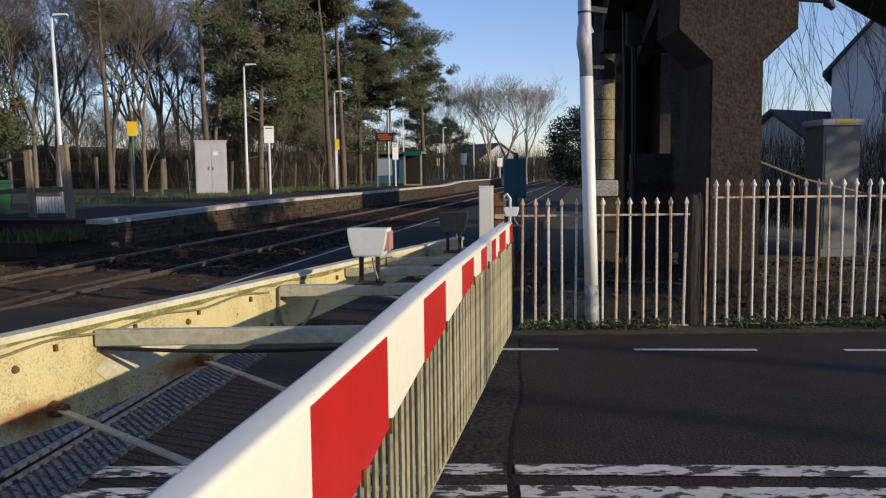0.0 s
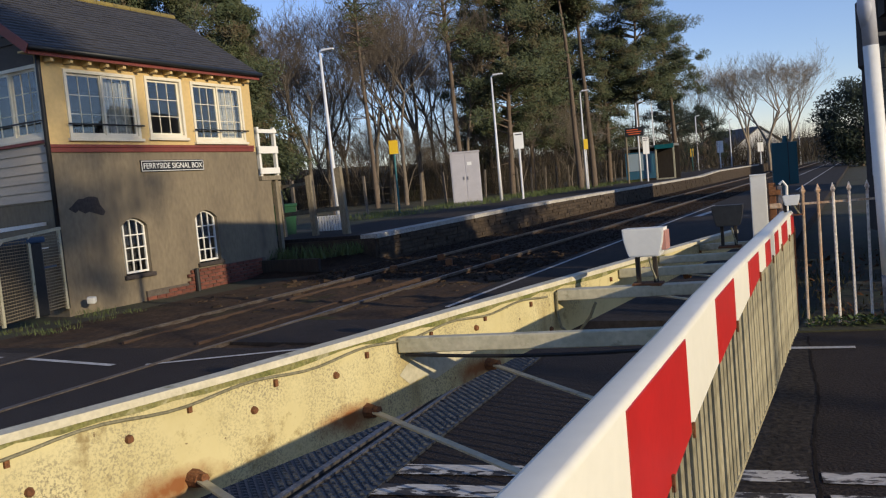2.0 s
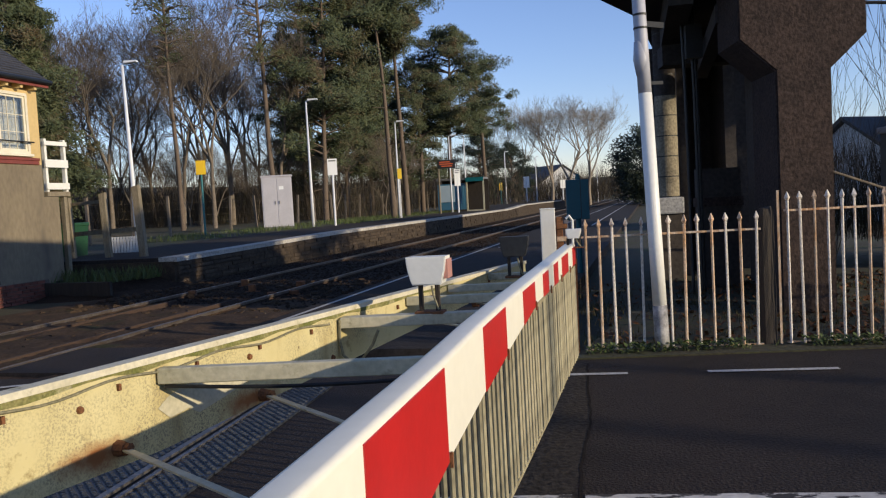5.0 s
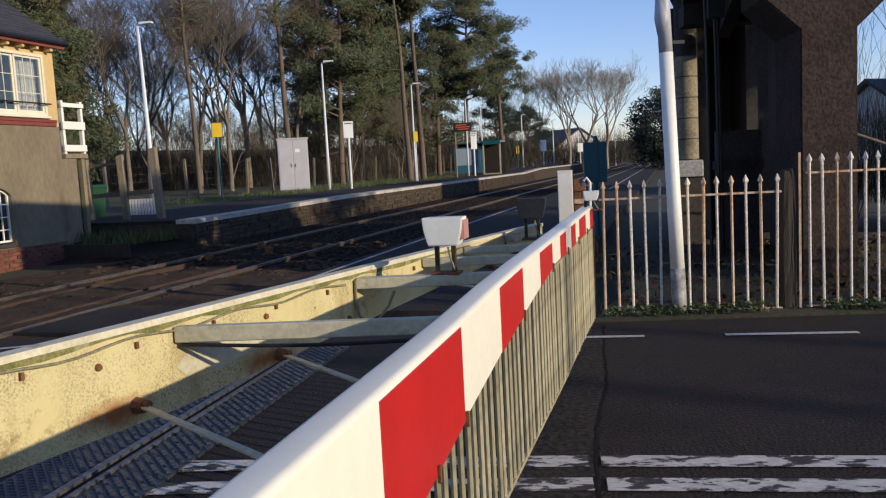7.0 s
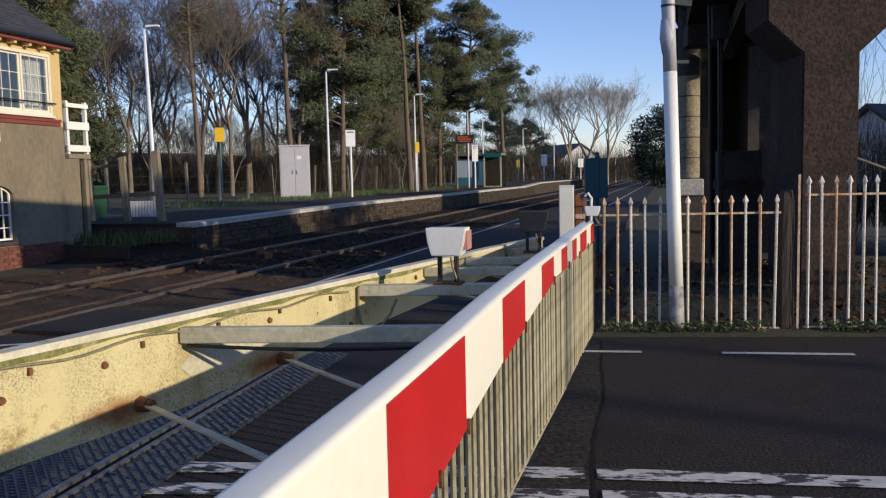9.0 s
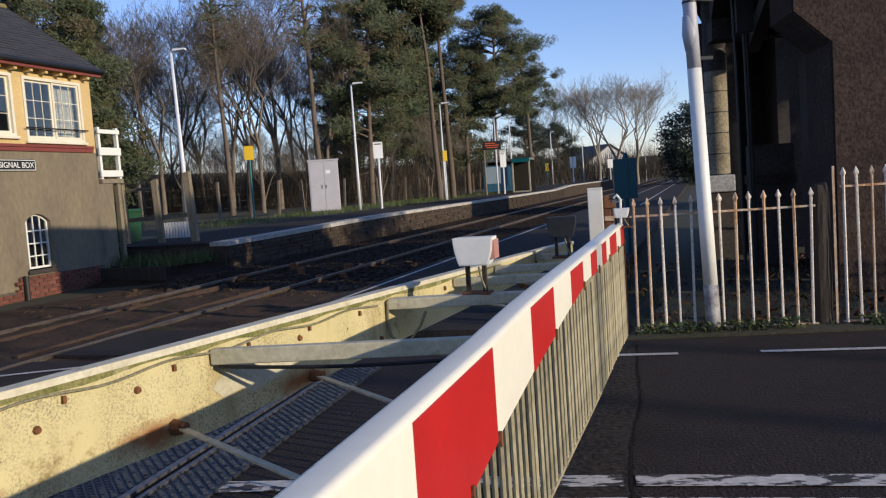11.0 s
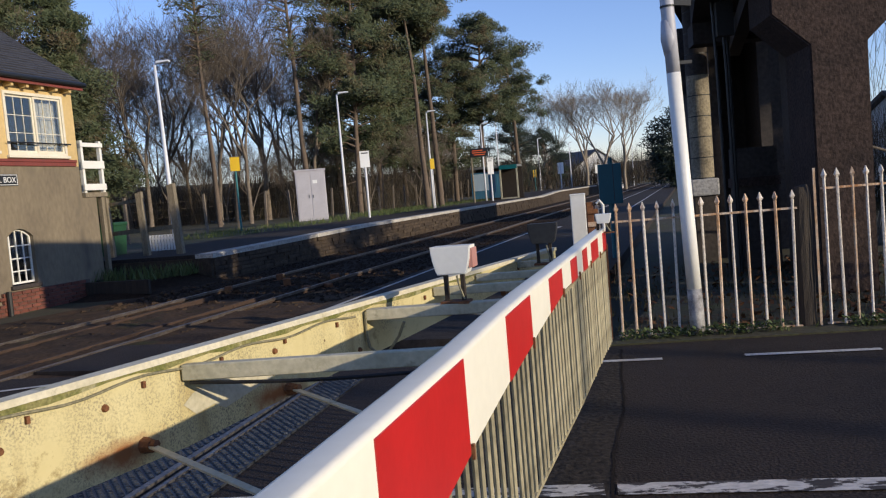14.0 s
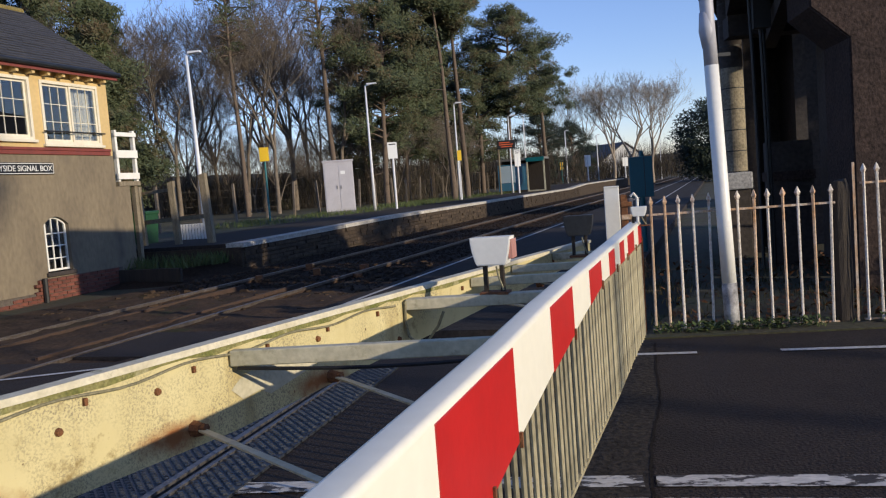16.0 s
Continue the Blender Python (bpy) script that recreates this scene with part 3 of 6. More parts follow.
beam = part("boom_beam", bm, BOOM_WHITE, boom, "tapered white box beam", True)
beam.data.set_sharp_from_angle(angle=radians(40))


def band(y0, y1):
    bm = bmesh.new()
    secs = []
    for k in range(4):
        y = y0 + (y1 - y0) * k / 3
        p = Vector((bar_x(y), y, 0))
        secs.append([p + BN * 0.004 + Vector((0, 0, bar_bot(y) + 0.002)), p + BN * 0.004 + Vector((0, 0, bar_top(y) - 0.02)),
                     p - BN * 0.002 + Vector((0, 0, bar_top(y) - 0.018)), p - BN * 0.002 + Vector((0, 0, bar_bot(y)))])
    loft(bm, secs)
    part("red_band", bm, RED, boom, "glossy red reflective band")


for y0, y1 in ((0.05, 0.75), (1.98, 2.775), (3.435, 3.93), (4.43, 4.84), (5.18, 5.43), (5.72, 5.95), (6.2, 6.62), (6.98, 7.22)):
    band(y0, y1)

# side beam
bm = bmesh.new()
loft(bm, [[Vector((cream_x(y), y, 0)) + CN * o + Vector((0, 0, z)) for o, z in
           ((0, cream_bot(y)), (0, cream_top(y)), (-0.035, cream_top(y)), (-0.035, cream_bot(y)))] for y in (-2.6, 0, 1, 2, 2.6, 3.4, 4.5, 5.5, 6.5, 7.5)])
part("side_beam", bm, CREAM, boom, "weathered cream side beam with grime and rust stains")
bm = bmesh.new()
loft(bm, [[Vector((cream_x(y), y, 0)) + CN * o + Vector((0, 0, z + cream_top(y))) for o, z in
           ((0.012, -0.012), (0.012, 0.014), (-0.06, 0.014), (-0.06, -0.012))] for y in (-2.6, 0, 1, 2, 2.6, 3.4, 4.5, 5.5, 6.5, 7.5)])
part("capping", bm, CAPPING, boom, "chipped white capping strip")
rng = random.Random(8)
bm = bmesh.new()
secs = []
for k in range(60):
    y = -1 + k * 0.12
    h = rng.uniform(0.008, 0.03)
    p = Vector((cream_x(y), y, cream_top(y) - 0.012))
    secs.append([p + CN * 0.001, p + CN * 0.006, p + CN * 0.005 + Vector((0, 0, -h)), p + CN * 0.001 + Vector((0, 0, -h))])
loft(bm, secs)
part("algae_strip", bm, ALGAE, boom, "green algae along the top edge")
# cable clipped along the top of the side beam, with clips and a hanging loop
pts = [Vector((cream_x(y), y, cream_top(y) - 0.035 - 0.022 * math.sin((y - 0.4) * 5.6) ** 2)) + CN * 0.014 for y in [-2.5 + 0.07 * i for i in range(int((4.70 + 2.5) / 0.07))]]
part("cable", one_tube(pts, 0.0055, 6), CABLE, boom, "sagging cable")
p0 = Vector((cream_x(4.66), 4.66, 0)) + CN * 0.016
loop = [p0 + Vector((0, 0, 0.86)), p0 + Vector((-0.005, 0, 0.74)), p0 + Vector((0.01, 0.0, 0.66)), p0 + CN * 0.06 + Vector((0, 0, 0.625)), p0 + CN * 0.13 + Vector((0, 0.02, 0.64)), p0 + CN * 0.2 + Vector((0, 0.03, 0.72)), p0 + CN * 0.24 + Vector((0, 0.03, 0.80))]
part("cable", one_tube(loop, 0.009, 6), CABLE, boom, "hanging cable loop")
for y in (1.35, 1.85, 2.41, 2.76, 3.22, 3.62, 4.02, 4.42, 4.9, 5.3, 5.75, 6.2, 6.7):
    p = Vector((cream_x(y), y, cream_top(y) - 0.07 - 0.01 * (y % 0.3))) + CN * 0.004
    part("clip", one_bar(p - Vector((0, 0, 0.012)), p + Vector((0, 0, 0.014)), 0.014, 0.018, CN), RUST, boom, "rusty cable clip")
for y, z in ((1.9, 0.74), (2.66, 0.76), (3.95, 0.8), (4.6, 0.66), (2.2, 0.8), (3.05, 0.79)):
    p = Vector((cream_x(y), y, z))
    part("bolt", one_tube([p, p + CN * 0.012], [0.016, 0.012], 8), RUST, boom, "rusty bolt head")

# cross members between the two beams
for y, w, h, zt in ((1.2, 0.05, 0.07, 0.87), (3.42, 0.05, 0.066, 0.866), (4.70, 0.09, 0.06, 0.868), (5.42, 0.05, 0.055, 0.88), (6.0, 0.05, 0.05, 0.885), (6.7, 0.05, 0.05, 0.89)):
    a = Vector((cream_x(y) + 0.0, y, zt - h / 2))
    b = Vector((bar_x(y + 0.02) - 0.10, y + 0.02, zt - h / 2))
    bm = one_bar(a, b, w, h)
    bmesh.ops.bevel(bm, geom=list(bm.edges), offset=0.004, segments=1, affect="EDGES")
    part("cross_member", bm, CREAM_CLEAN, boom, "grey-white cross member")
# pale patch under the first member, coloured in place of its sunlit gusset
bm = bmesh.new()
ring = [bm.verts.new(Vector((cream_x(y), y, z)) + CN * 0.003) for y, z in ((3.40, 0.70), (3.46, 0.645), (3.56, 0.66), (3.62, 0.625), (3.80, 0.66), (3.98, 0.70), (4.02, 0.735), (3.72, 0.75), (3.55, 0.765), (3.45, 0.735))]
bm.faces.new(ring)
part("lit_gusset_patch", bm, CREAM_CLEAN, boom, "pale patch standing in for the sunlit gusset")
pts = [Vector((cream_x(3.44) + 0.02 + (bar_x(3.44) - cream_x(3.44) - 0.14) * k / 12, 3.44 - 0.03, 0.79 - 0.018 * math.sin(math.pi * k / 12))) for k in range(13)]
part("cable", one_tube(pts, 0.009, 6), BLACK, boom, "black cable under the cross member")
# thin bracing straps with rusty bolted ends
for y0, y1 in ((1.55, 0.75), (2.40, 1.52), (3.2, 2.32), (4.02, 3.12), (5.6, 4.75), (6.4, 5.7)):
    a = Vector((cream_x(y0), y0, 0.6 if y0 < 4.5 else 0.7)) + CN * 0.03
    b = Vector((bar_x(y1) - 0.2, y1, 0.585 if y0 < 4.5 else 0.74))
    c = Vector((bar_x(y1) - 0.11, y1 - 0.03, 0.54 if y0 < 4.5 else 0.73))
    bm = bmesh.new()
    bar(bm, a, b, 0.03, 0.008)
    bar(bm, b, c, 0.03, 0.008)
    st = part("brace_strap", bm, CREAM_CLEAN, boom, "thin painted bracing strap")
    part("bolt", one_tube([a - CN * 0.03, a + CN * 0.015], [0.034, 0.026], 8), RUST, st, "heavily rusted bolt")
    part("nut", one_tube([a + CN * 0.015 + Vector((0.0, 0, 0.005)), a + CN * 0.04 + Vector((0, 0, 0.01))], [0.02, 0.017], 6), RUST, st, "rusty nut")

# the skirt
bm = bmesh.new()
loft(bm, [[(bar_x(y) - 0.02 + dx * 0.008, y, 0.095 + dz * 0.01) for dx, dz in ((-1, -1), (1, -1), (1, 1), (-1, 1))] for y in (-0.5, 1.968, 2.8, 3.455, 3.93, 5.4, 7.42)])
skirt = part("skirt", bm, SKIRT, boom, "hanging skirt of thin weathered bars")
bm = bmesh.new()
bar(bm, (bar_x(4.9) - 0.02, 4.9, 0.845), (bar_x(7.4) - 0.02, 7.4, 0.875), 0.02, 0.022)
part("top_rail", bm, SKIRT, skirt, "mossy top rail of the skirt")
bm = bmesh.new()
tube(bm, [(0, 0, 0), (0, 0, 1)], 0.0105, 8)
me_bar = bpy.data.meshes.new("skirt_bar")
bm.to_mesh(me_bar)
bm.free()
me_bar.materials.append(SKIRT)
rng = random.Random(4)
y = 0.2
while y < 7.42:
    top = bar_bot(y) if y < 4.9 else 0.845 + 0.012 * (y - 4.9)
    share("skirt_bar", me_bar, skirt, Matrix.Translation((bar_x(y) - 0.02 + rng.uniform(-0.003, 0.003), y, 0.095)) @ Matrix.Diagonal((1, 1, top - 0.095, 1)))
    y += 0.1 + rng.uniform(-0.006, 0.006)
# hanger links
for y in (2.42, 2.79, 3.92, 4.83, 5.5, 6.1, 6.7, 7.2):
    p = Vector((bar_x(y), y, bar_bot(y) + 0.03))
    part("hanger", one_bar(p + BN * 0.008, p + BN * 0.008 - Vector((0, 0, 0.05)), 0.014, 0.01, BN), RUST, boom, "small rusty hanger")
part("end_frame", one_bar((bar_x(7.43) - 0.01, 7.43, 0.09), (bar_x(7.3) - 0.01, 7.3, 0.93), 0.03, 0.015), RUST, boom, "rusty end strap")


def boom_lamp(x, y, z, turn, body, w=0.225, flip=False, tall=1.0):
    bm = bmesh.new()
    # hood: a tapered half-drum, wider at the top
    n = 8
    front, back = [], []
    prof = [(-0.5, 0.155), (0.5, 0.155), (0.50, 0.13), (0.47, 0.08), (0.40, 0.02), (0.36, 0.0), (-0.36, 0.0), (-0.40, 0.02), (-0.47, 0.08), (-0.50, 0.13)]
    lo = [bm.verts.new((px * w, -0.07, pz)) for px, pz in prof]
    hi = [bm.verts.new((px * w * 0.96, 0.08, pz * 0.97 + 0.002)) for px, pz in prof]
    bm.faces.new(lo)
    bm.faces.new(hi[::-1])
    for k in range(len(prof)):
        bm.faces.new((lo[k], hi[k], hi[(k + 1) % len(prof)], lo[(k + 1) % len(prof)]))
    bmesh.ops.recalc_face_normals(bm, faces=bm.faces)
    bmesh.ops.bevel(bm, geom=[e for e in bm.edges if abs((e.verts[0].co - e.verts[1].co).y) < 1e-3], offset=0.006, segments=2, affect="EDGES")
    lamp = part("warning_lamp", bm, body, boom, "hooded warning lamp on a bracket")
    lamp.matrix_local = pose(x, y, z, 0, 0, turn) @ Matrix.Diagonal((1, 1, tall, 1))
    if not flip:
        part("lens", one_bar((0.485 * w, -0.055, 0.085), (0.485 * w, 0.065, 0.085), 0.022, 0.105), LENS, lamp, "reddish side lens")
    for sx in (-0.05, 0.045):
        part("leg", one_bar((sx, 0.0, 0.0), (sx, 0.0, -0.155), 0.022, 0.03, (0, 1, 0)), DARK_WOOD, lamp, "dark rusty bracket leg")
    part("stay", one_tube([(0.02, -0.03, -0.01), (0.03, -0.04, -0.06), (0.055, -0.035, -0.14)], 0.006, 6), CABLE, lamp, "lamp cable")
    part("foot", one_box(-0.08, 0.08, -0.05, 0.05, -0.165, -0.15), RUST, lamp)


boom_lamp(-0.40, 4.72, 1.03, -8, WHITE)
boom_lamp(0.1, 6.55, 1.03, -8, BLACK, 0.22, True)
boom_lamp(0.60, 7.12, 1.118, -8, WHITE, 0.125, True, 0.5)

# ---- fence by the road ----
def spear(bm, h, r=0.0128):
    tube(bm, [(0, 0, 0.0), (0, 0, h - 0.09)], r, 6)
    z = h - 0.1
    tube(bm, [(0, 0, z), (0, 0, z + 0.014)], 0.015, 6)
    tube(bm, [(0, 0, z + 0.01), (0, 0, z + 0.045), (0, 0, z + 0.10)], [0.008, 0.027, 0.003], 4)


def railing(xs, y, h, rail_z, low_z, label):
    f = base("iron_fence", label, "fence", pose(0, y, 0))
    me = {}
    for key, m in (("a", PALE), ("b", PALE_RUSTY)):
        bm = bmesh.new()
        spear(bm, h)
        me[key] = bpy.data.meshes.new("pale")
        bm.to_mesh(me[key])
        bm.free()
        me[key].materials.append(m)
    rng = random.Random(len(xs))
    for x in xs:
        k = "b" if rng.random() < 0.35 else "a"
        share("pale", me[k], f, pose(x, rng.uniform(-0.006, 0.006), 0.02, rng.uniform(-0.6, 0.6), rng.uniform(-0.7, 0.7), rng.uniform(0, 90)))
    for z, t in ((rail_z, 0.018), (low_z, 0.014)):
        part("rail", one_bar((xs[0] - 0.03, 0.012, z), (xs[-1] + 0.05, 0.012, z), 0.03, t), PALE_RUSTY, f, "rusty flat rail")
    return f


railing([0.757 + 0.1285 * i for i in range(13)], 7.87, 1.225, 1.08, 0.02, "rusting white iron spear-topped fence beside the road")
railing([2.59 + 0.1193 * i for i in range(47)], 7.86, 1.385, 1.235, 0.03, "taller rusting white iron spear-topped fence panel")
p = base("gate_stay", "thin rusty iron upright beside the post", "fence", pose(2.50, 7.85, 0))
part("upright", one_bar((0, 0, 0), (0, 0, 1.42), 0.02, 0.012), PALE_RUSTY, p)
bm = bmesh.new()
rng = random.Random(2)
rim = [0.055 * rng.uniform(0.8, 1.2) for _ in range(12)]
cuts = [0.0, 0.15, 0.32, 0.5, 0.7, 0.9, 1.08, 1.2]
secs = []
for z in cuts:
    secs.append([(2.405 + 1.25 * r * math.cos(k * 0.5236) + rng.uniform(-0.006, 0.006), 7.925 + 1.1 * r * math.sin(k * 0.5236) + rng.uniform(-0.006, 0.006), z) for k, r in enumerate(rim)])
secs.append([(2.405 + (x - 2.405) * 0.85, 7.925 + (y - 7.925) * 0.85, 1.25 + 0.09 * abs(noise.noise(Vector((k * 1.7, 0, 3))))) for k, (x, y, z) in enumerate(secs[-1])])
loft(bm, secs)
tagged(finish("timber_post", bm, DARK_WOOD), "rotting dark timber fence post", "post")

# leaning white pole, split where shade begins; the shaded upper part is coloured grey
pole = base("leaning_pole", "leaning white steel pole, its upper part greyed for shade", "pole", pose(1.42, 7.8, 0))
part("lower_tube", one_tube([(-0.012, 0, 0.42), (-0.03, 0, 1.0), (-0.071, 0, 2.36)], [0.063, 0.063, 0.061], 20), WHITE, pole, "white painted lower tube", True)
part("foot", one_tube([(0.0, 0, -0.02), (-0.012, 0, 0.43)], [0.067, 0.065], 20), mat("worn pole foot", (0.5, 0.48, 0.46), (0.05, 0.045, 0.045), 7, 0.7, 0.4, fine=0.2), pole, "scuffed black and white foot", True)
part("upper_tube", one_tube([(-0.071, 0.0, 2.355), (-0.084, 0.0, 2.75), (-0.115, 0.0, 3.8)], [0.06, 0.059, 0.057], 20), POLE_SHADED, pole, "upper tube greyed for shade", True)
part("bulge", one_tube([(-0.086, 0.0, 2.52), (-0.096, 0.0, 2.66), (-0.098, 0.0, 2.82)], [0.055, 0.068, 0.055], 16), POLE_SHADED, pole, "swollen joint", True)
for z in (2.93, 3.05):
    part("strap", one_tube([(-0.09, 0.0, z), (-0.0905, 0.0, z + 0.018)], 0.063, 16), BLACK, pole, "black strap")
part("bracket", one_bar((-0.06, 0.03, 2.98), (0.12, 0.06, 2.96), 0.05, 0.05), BLACK, pole, "black bracket arm")
part("bracket", one_bar((-0.06, 0.03, 2.45), (0.1, 0.06, 2.45), 0.03, 0.03), BLACK, pole, "black bracket arm")

# ---- the concrete footbridge ----
bridge = base("footbridge", "dark aggregate concrete footbridge on flared trestle columns", "footbridge", pose(0, 0, 0))


def flared_column(x, y, w, cap_w, depth, z_knee, z_cap, z_top, material, label):
    bm = bmesh.new()
    a, b = w / 2, cap_w / 2
    c = 0.05
    outline = [(-a, 0.0), (-a, z_knee), (-b, z_cap), (-b, z_top), (b, z_top), (b, z_cap), (a, z_knee), (a, 0.0)]
    fr = [bm.verts.new((x + px, y, pz)) for px, pz in outline]
    bk = [bm.verts.new((x + px, y + depth, pz)) for px, pz in outline]
    bm.faces.new(fr)
    bm.faces.new(bk[::-1])
    for k in range(8):
        bm.faces.new((fr[k], bk[k], bk[(k + 1) % 8], fr[(k + 1) % 8]))
    bmesh.ops.recalc_face_normals(bm, faces=bm.faces)
    bmesh.ops.bevel(bm, geom=[e for e in bm.edges if abs(e.verts[0].co.y - e.verts[1].co.y) < 1e-4], offset=0.02, segments=2, affect="EDGES")
    return part("column", bm, material, bridge, label)


flared_column(3.38, 9.6, 0.60, 1.37, 0.9, 2.72, 3.08, 4.4, CONCRETE, "flared aggregate concrete column")
flared_column(3.6, 16.2, 0.7, 1.5, 0.8, 2.6, 3.0, 4.15, CONCRETE_DARK, "rear flared concrete column")
bm = bmesh.new()
prism(bm, [(0.55, 10.15), (2.2, 13.25), (3.3, 17.5), (4.6, 17.5), (4.2, 10.0), (3.4, 9.3)], 4.15, 4.3)
part("deck", bm, CONCRETE_DARK, bridge, "dark concrete deck")
arm = part("lamp_arm", one_tube([(4.05, 9.7, 3.42), (4.25, 9.68, 3.40), (4.42, 9.66, 3.38)], 0.02, 8), BLACK, bridge, "small black lamp arm")
part("lamp_head", one_tube([(4.42, 9.66, 3.45), (4.42, 9.66, 3.36), (4.46, 9.62, 3.30)], [0.05, 0.06, 0.03], 10), BLACK, arm, "small black lamp head")
bm = bmesh.new()
prism(bm, [(6.3, 13.55), (8.6, 16.3), (14.5, 15.0), (9.4, 10.88)], 4.2, 4.6)
part("stair_flight", bm, CONCRETE_DARK, bridge, "dark concrete stair soffit")
# Infill walls are added so the space under the deck stays dark.
part("infill_wall", one_box(3.0, 5.4, 15.2, 15.4, 0.0, 4.15), CONCRETE_DARK, bridge, "infill wall added to keep light out under the deck")
part("infill_wall", one_box(2.98, 3.12, 14.3, 17.4, 0.0, 4.15), CONCRETE_DARK, bridge, "infill wall added to keep light out under the deck")
part("deck_beam", one_bar((2.3, 10.6, 3.95), (3.3, 17.0, 3.95), 0.3, 0.45), CONCRETE_DARK, bridge, "deck edge beam")
part("deck_beam", one_bar((2.75, 10.4, 3.55), (3.2, 13.5, 3.3), 0.18, 0.22), CONCRETE_DARK, bridge, "diagonal beam")
part("cross_beam", one_box(2.5, 4.2, 12.9, 13.3, 3.34, 3.64), CONCRETE_DARK, bridge, "cross beam")
part("low_wall", one_box(2.85, 3.45, 12.4, 12.65, 0.0, 1.75), CONCRETE_DARK, bridge, "low dark wall")
# Two walls hidden behind the column, added to block the low sun.
part("sun_block_wall", one_box(3.72, 3.9, 14.2, 15.2, 0.0, 4.1), CONCRETE_DARK, bridge, "unseen wall added to block sun under the deck")
part("sun_block_wall", one_box(3.72, 3.9, 10.6, 13.0, 0.0, 4.1), CONCRETE_DARK, bridge, "unseen wall added to block sun under the deck")
part("ledge", one_box(2.83, 3.47, 12.35, 12.7, 1.2, 1.33), CONCRETE, bridge, "brown ledge")
for x_, y_ in ((2.62, 11.9), (2.74, 11.9), (2.8, 12.0)):
    part("conduit", one_tube([(x_, y_, 0.0), (x_ - 0.02, y_, 2.9), (x_ - 0.05, y_, 4.1)], 0.022, 8), BLACK, bridge, "black conduit")
part("junction_box", one_box(2.6, 2.82, 11.75, 11.88, 3.25, 3.7), BLACK, bridge, "black junction box")

stack = base("banded_pier", "round pale concrete pier with dark joints, upper rings darkened for shade", "pier", pose(2.73, 14.0, 0))
# Rings above the shadow edge get dark concrete, so their shade is painted.
for i in range(9):
    z0 = 1.36 + i * 0.33
    part("ring", one_tube([(0, 0, z0 + 0.009), (0, 0, z0 + 0.321)], 0.175, 32), CONCRETE_PALE if i < 5 else CONCRETE_DARK, stack)
    part("joint", one_tube([(0, 0, z0 - 0.009), (0, 0, z0 + 0.009)], 0.168, 20), BLACK, stack, "dark joint")
part("collar", one_box(-0.24, 0.2, -0.25, 0.25, 1.08, 1.35, 0.03), mat("whitewashed concrete", (0.5, 0.5, 0.52), (0.4, 0.4, 0.42), 3, 0.8, 0.3), stack, "whitewashed concrete collar")
part("plinth", one_box(-0.2, 0.17, -0.2, 0.22, 0.0, 1.08, 0.02), CONCRETE_DARK, stack, "dark concrete plinth")

# grey trackside cabinet behind the fence
cb = base("equipment_cabinet", "dark grey metal equipment cabinet with a pale lid", "cabinet", pose(6.72, 14.0, 0))
part("body", one_box(-0.31, 0.31, 0, 0.7, 0, 2.22, 0.012), CABINET_DARK, cb)
part("door", one_box(-0.27, 0.27, -0.012, 0.004, 0.15, 2.12, 0.004), CABINET_DARK, cb)
part("lid", one_box(-0.35, 0.35, -0.05, 0.75, 2.22, 2.33, 0.02), CABINET, cb, "pale overhanging lid")
part("label_plate", one_box(-0.12, 0.22, -0.058, -0.05, 2.25, 2.31), YELLOW, cb, "yellow warning label")

# ---- things beyond the barrier's tip ----
gp = base("gate_post", "white painted square post with a flat top", "post", pose(0.485, 9.0, 0, 0, 0, -4))
part("shaft", one_box(-0.077, 0.077, -0.075, 0.075, 0, 1.335, 0.008), WHITE, gp)
part("cap", one_box(-0.08, 0.08, -0.08, 0.08, 1.335, 1.35, 0.005), WHITE, gp)
rm = base("barrier_machine", "rusted barrier mechanism with cables and bracket", "machine", pose(0.60, 8.7, 0))
part("frame", one_box(-0.05, 0.02, -0.05, 0.1, 0.0, 1.26, 0.01), RUST, rm)
part("frame", one_box(0.035, 0.075, -0.03, 0.03, 0.0, 1.22, 0.006), PALE_RUSTY, rm, "flaking painted upright")
for i in range(5):
    part("bracket", one_box(-0.05, 0.06, -0.07, -0.04, 0.62 + i * 0.13, 0.67 + i * 0.13, 0.006), PALE_RUSTY if i % 2 else RUST, rm)
part("hose", one_tube([(0.05, -0.06, 1.24), (0.08, -0.07, 1.27), (0.115, -0.06, 1.22), (0.11, -0.06, 1.0), (0.1, -0.05, 0.7)], 0.014, 8), WHITE, rm, "pale looped hose")
ts = base("teal_sign", "dark teal double-sided sign box on a post", "sign", pose(1.37, 15.5, 0))
part("box", one_box(-0.205, 0.205, -0.07, 0.07, 1.02, 1.75, 0.012), BLUE_TEAL, ts)
part("seam", one_box(0.05, 0.06, -0.074, -0.069, 1.03, 1.74), BLACK, ts, "dark vertical seam")
part("cap", one_tube([(0.02, 0, 1.75), (0.02, 0, 1.86)], [0.05, 0.035], 10), BLUE_TEAL, ts)
part("post", one_tube([(0.0, 0, 0), (0.0, 0, 1.05)], 0.05, 10), BLUE_TEAL, ts)

# ---- the signal box ----
SB = pose(-10.74, 11.79, 0, 0, 0, TRACK_TURN)
sb = base("signal_box", "two-storey signal box, grey render below, cream-yellow glazed upper floor, slate roof", "building", SB)


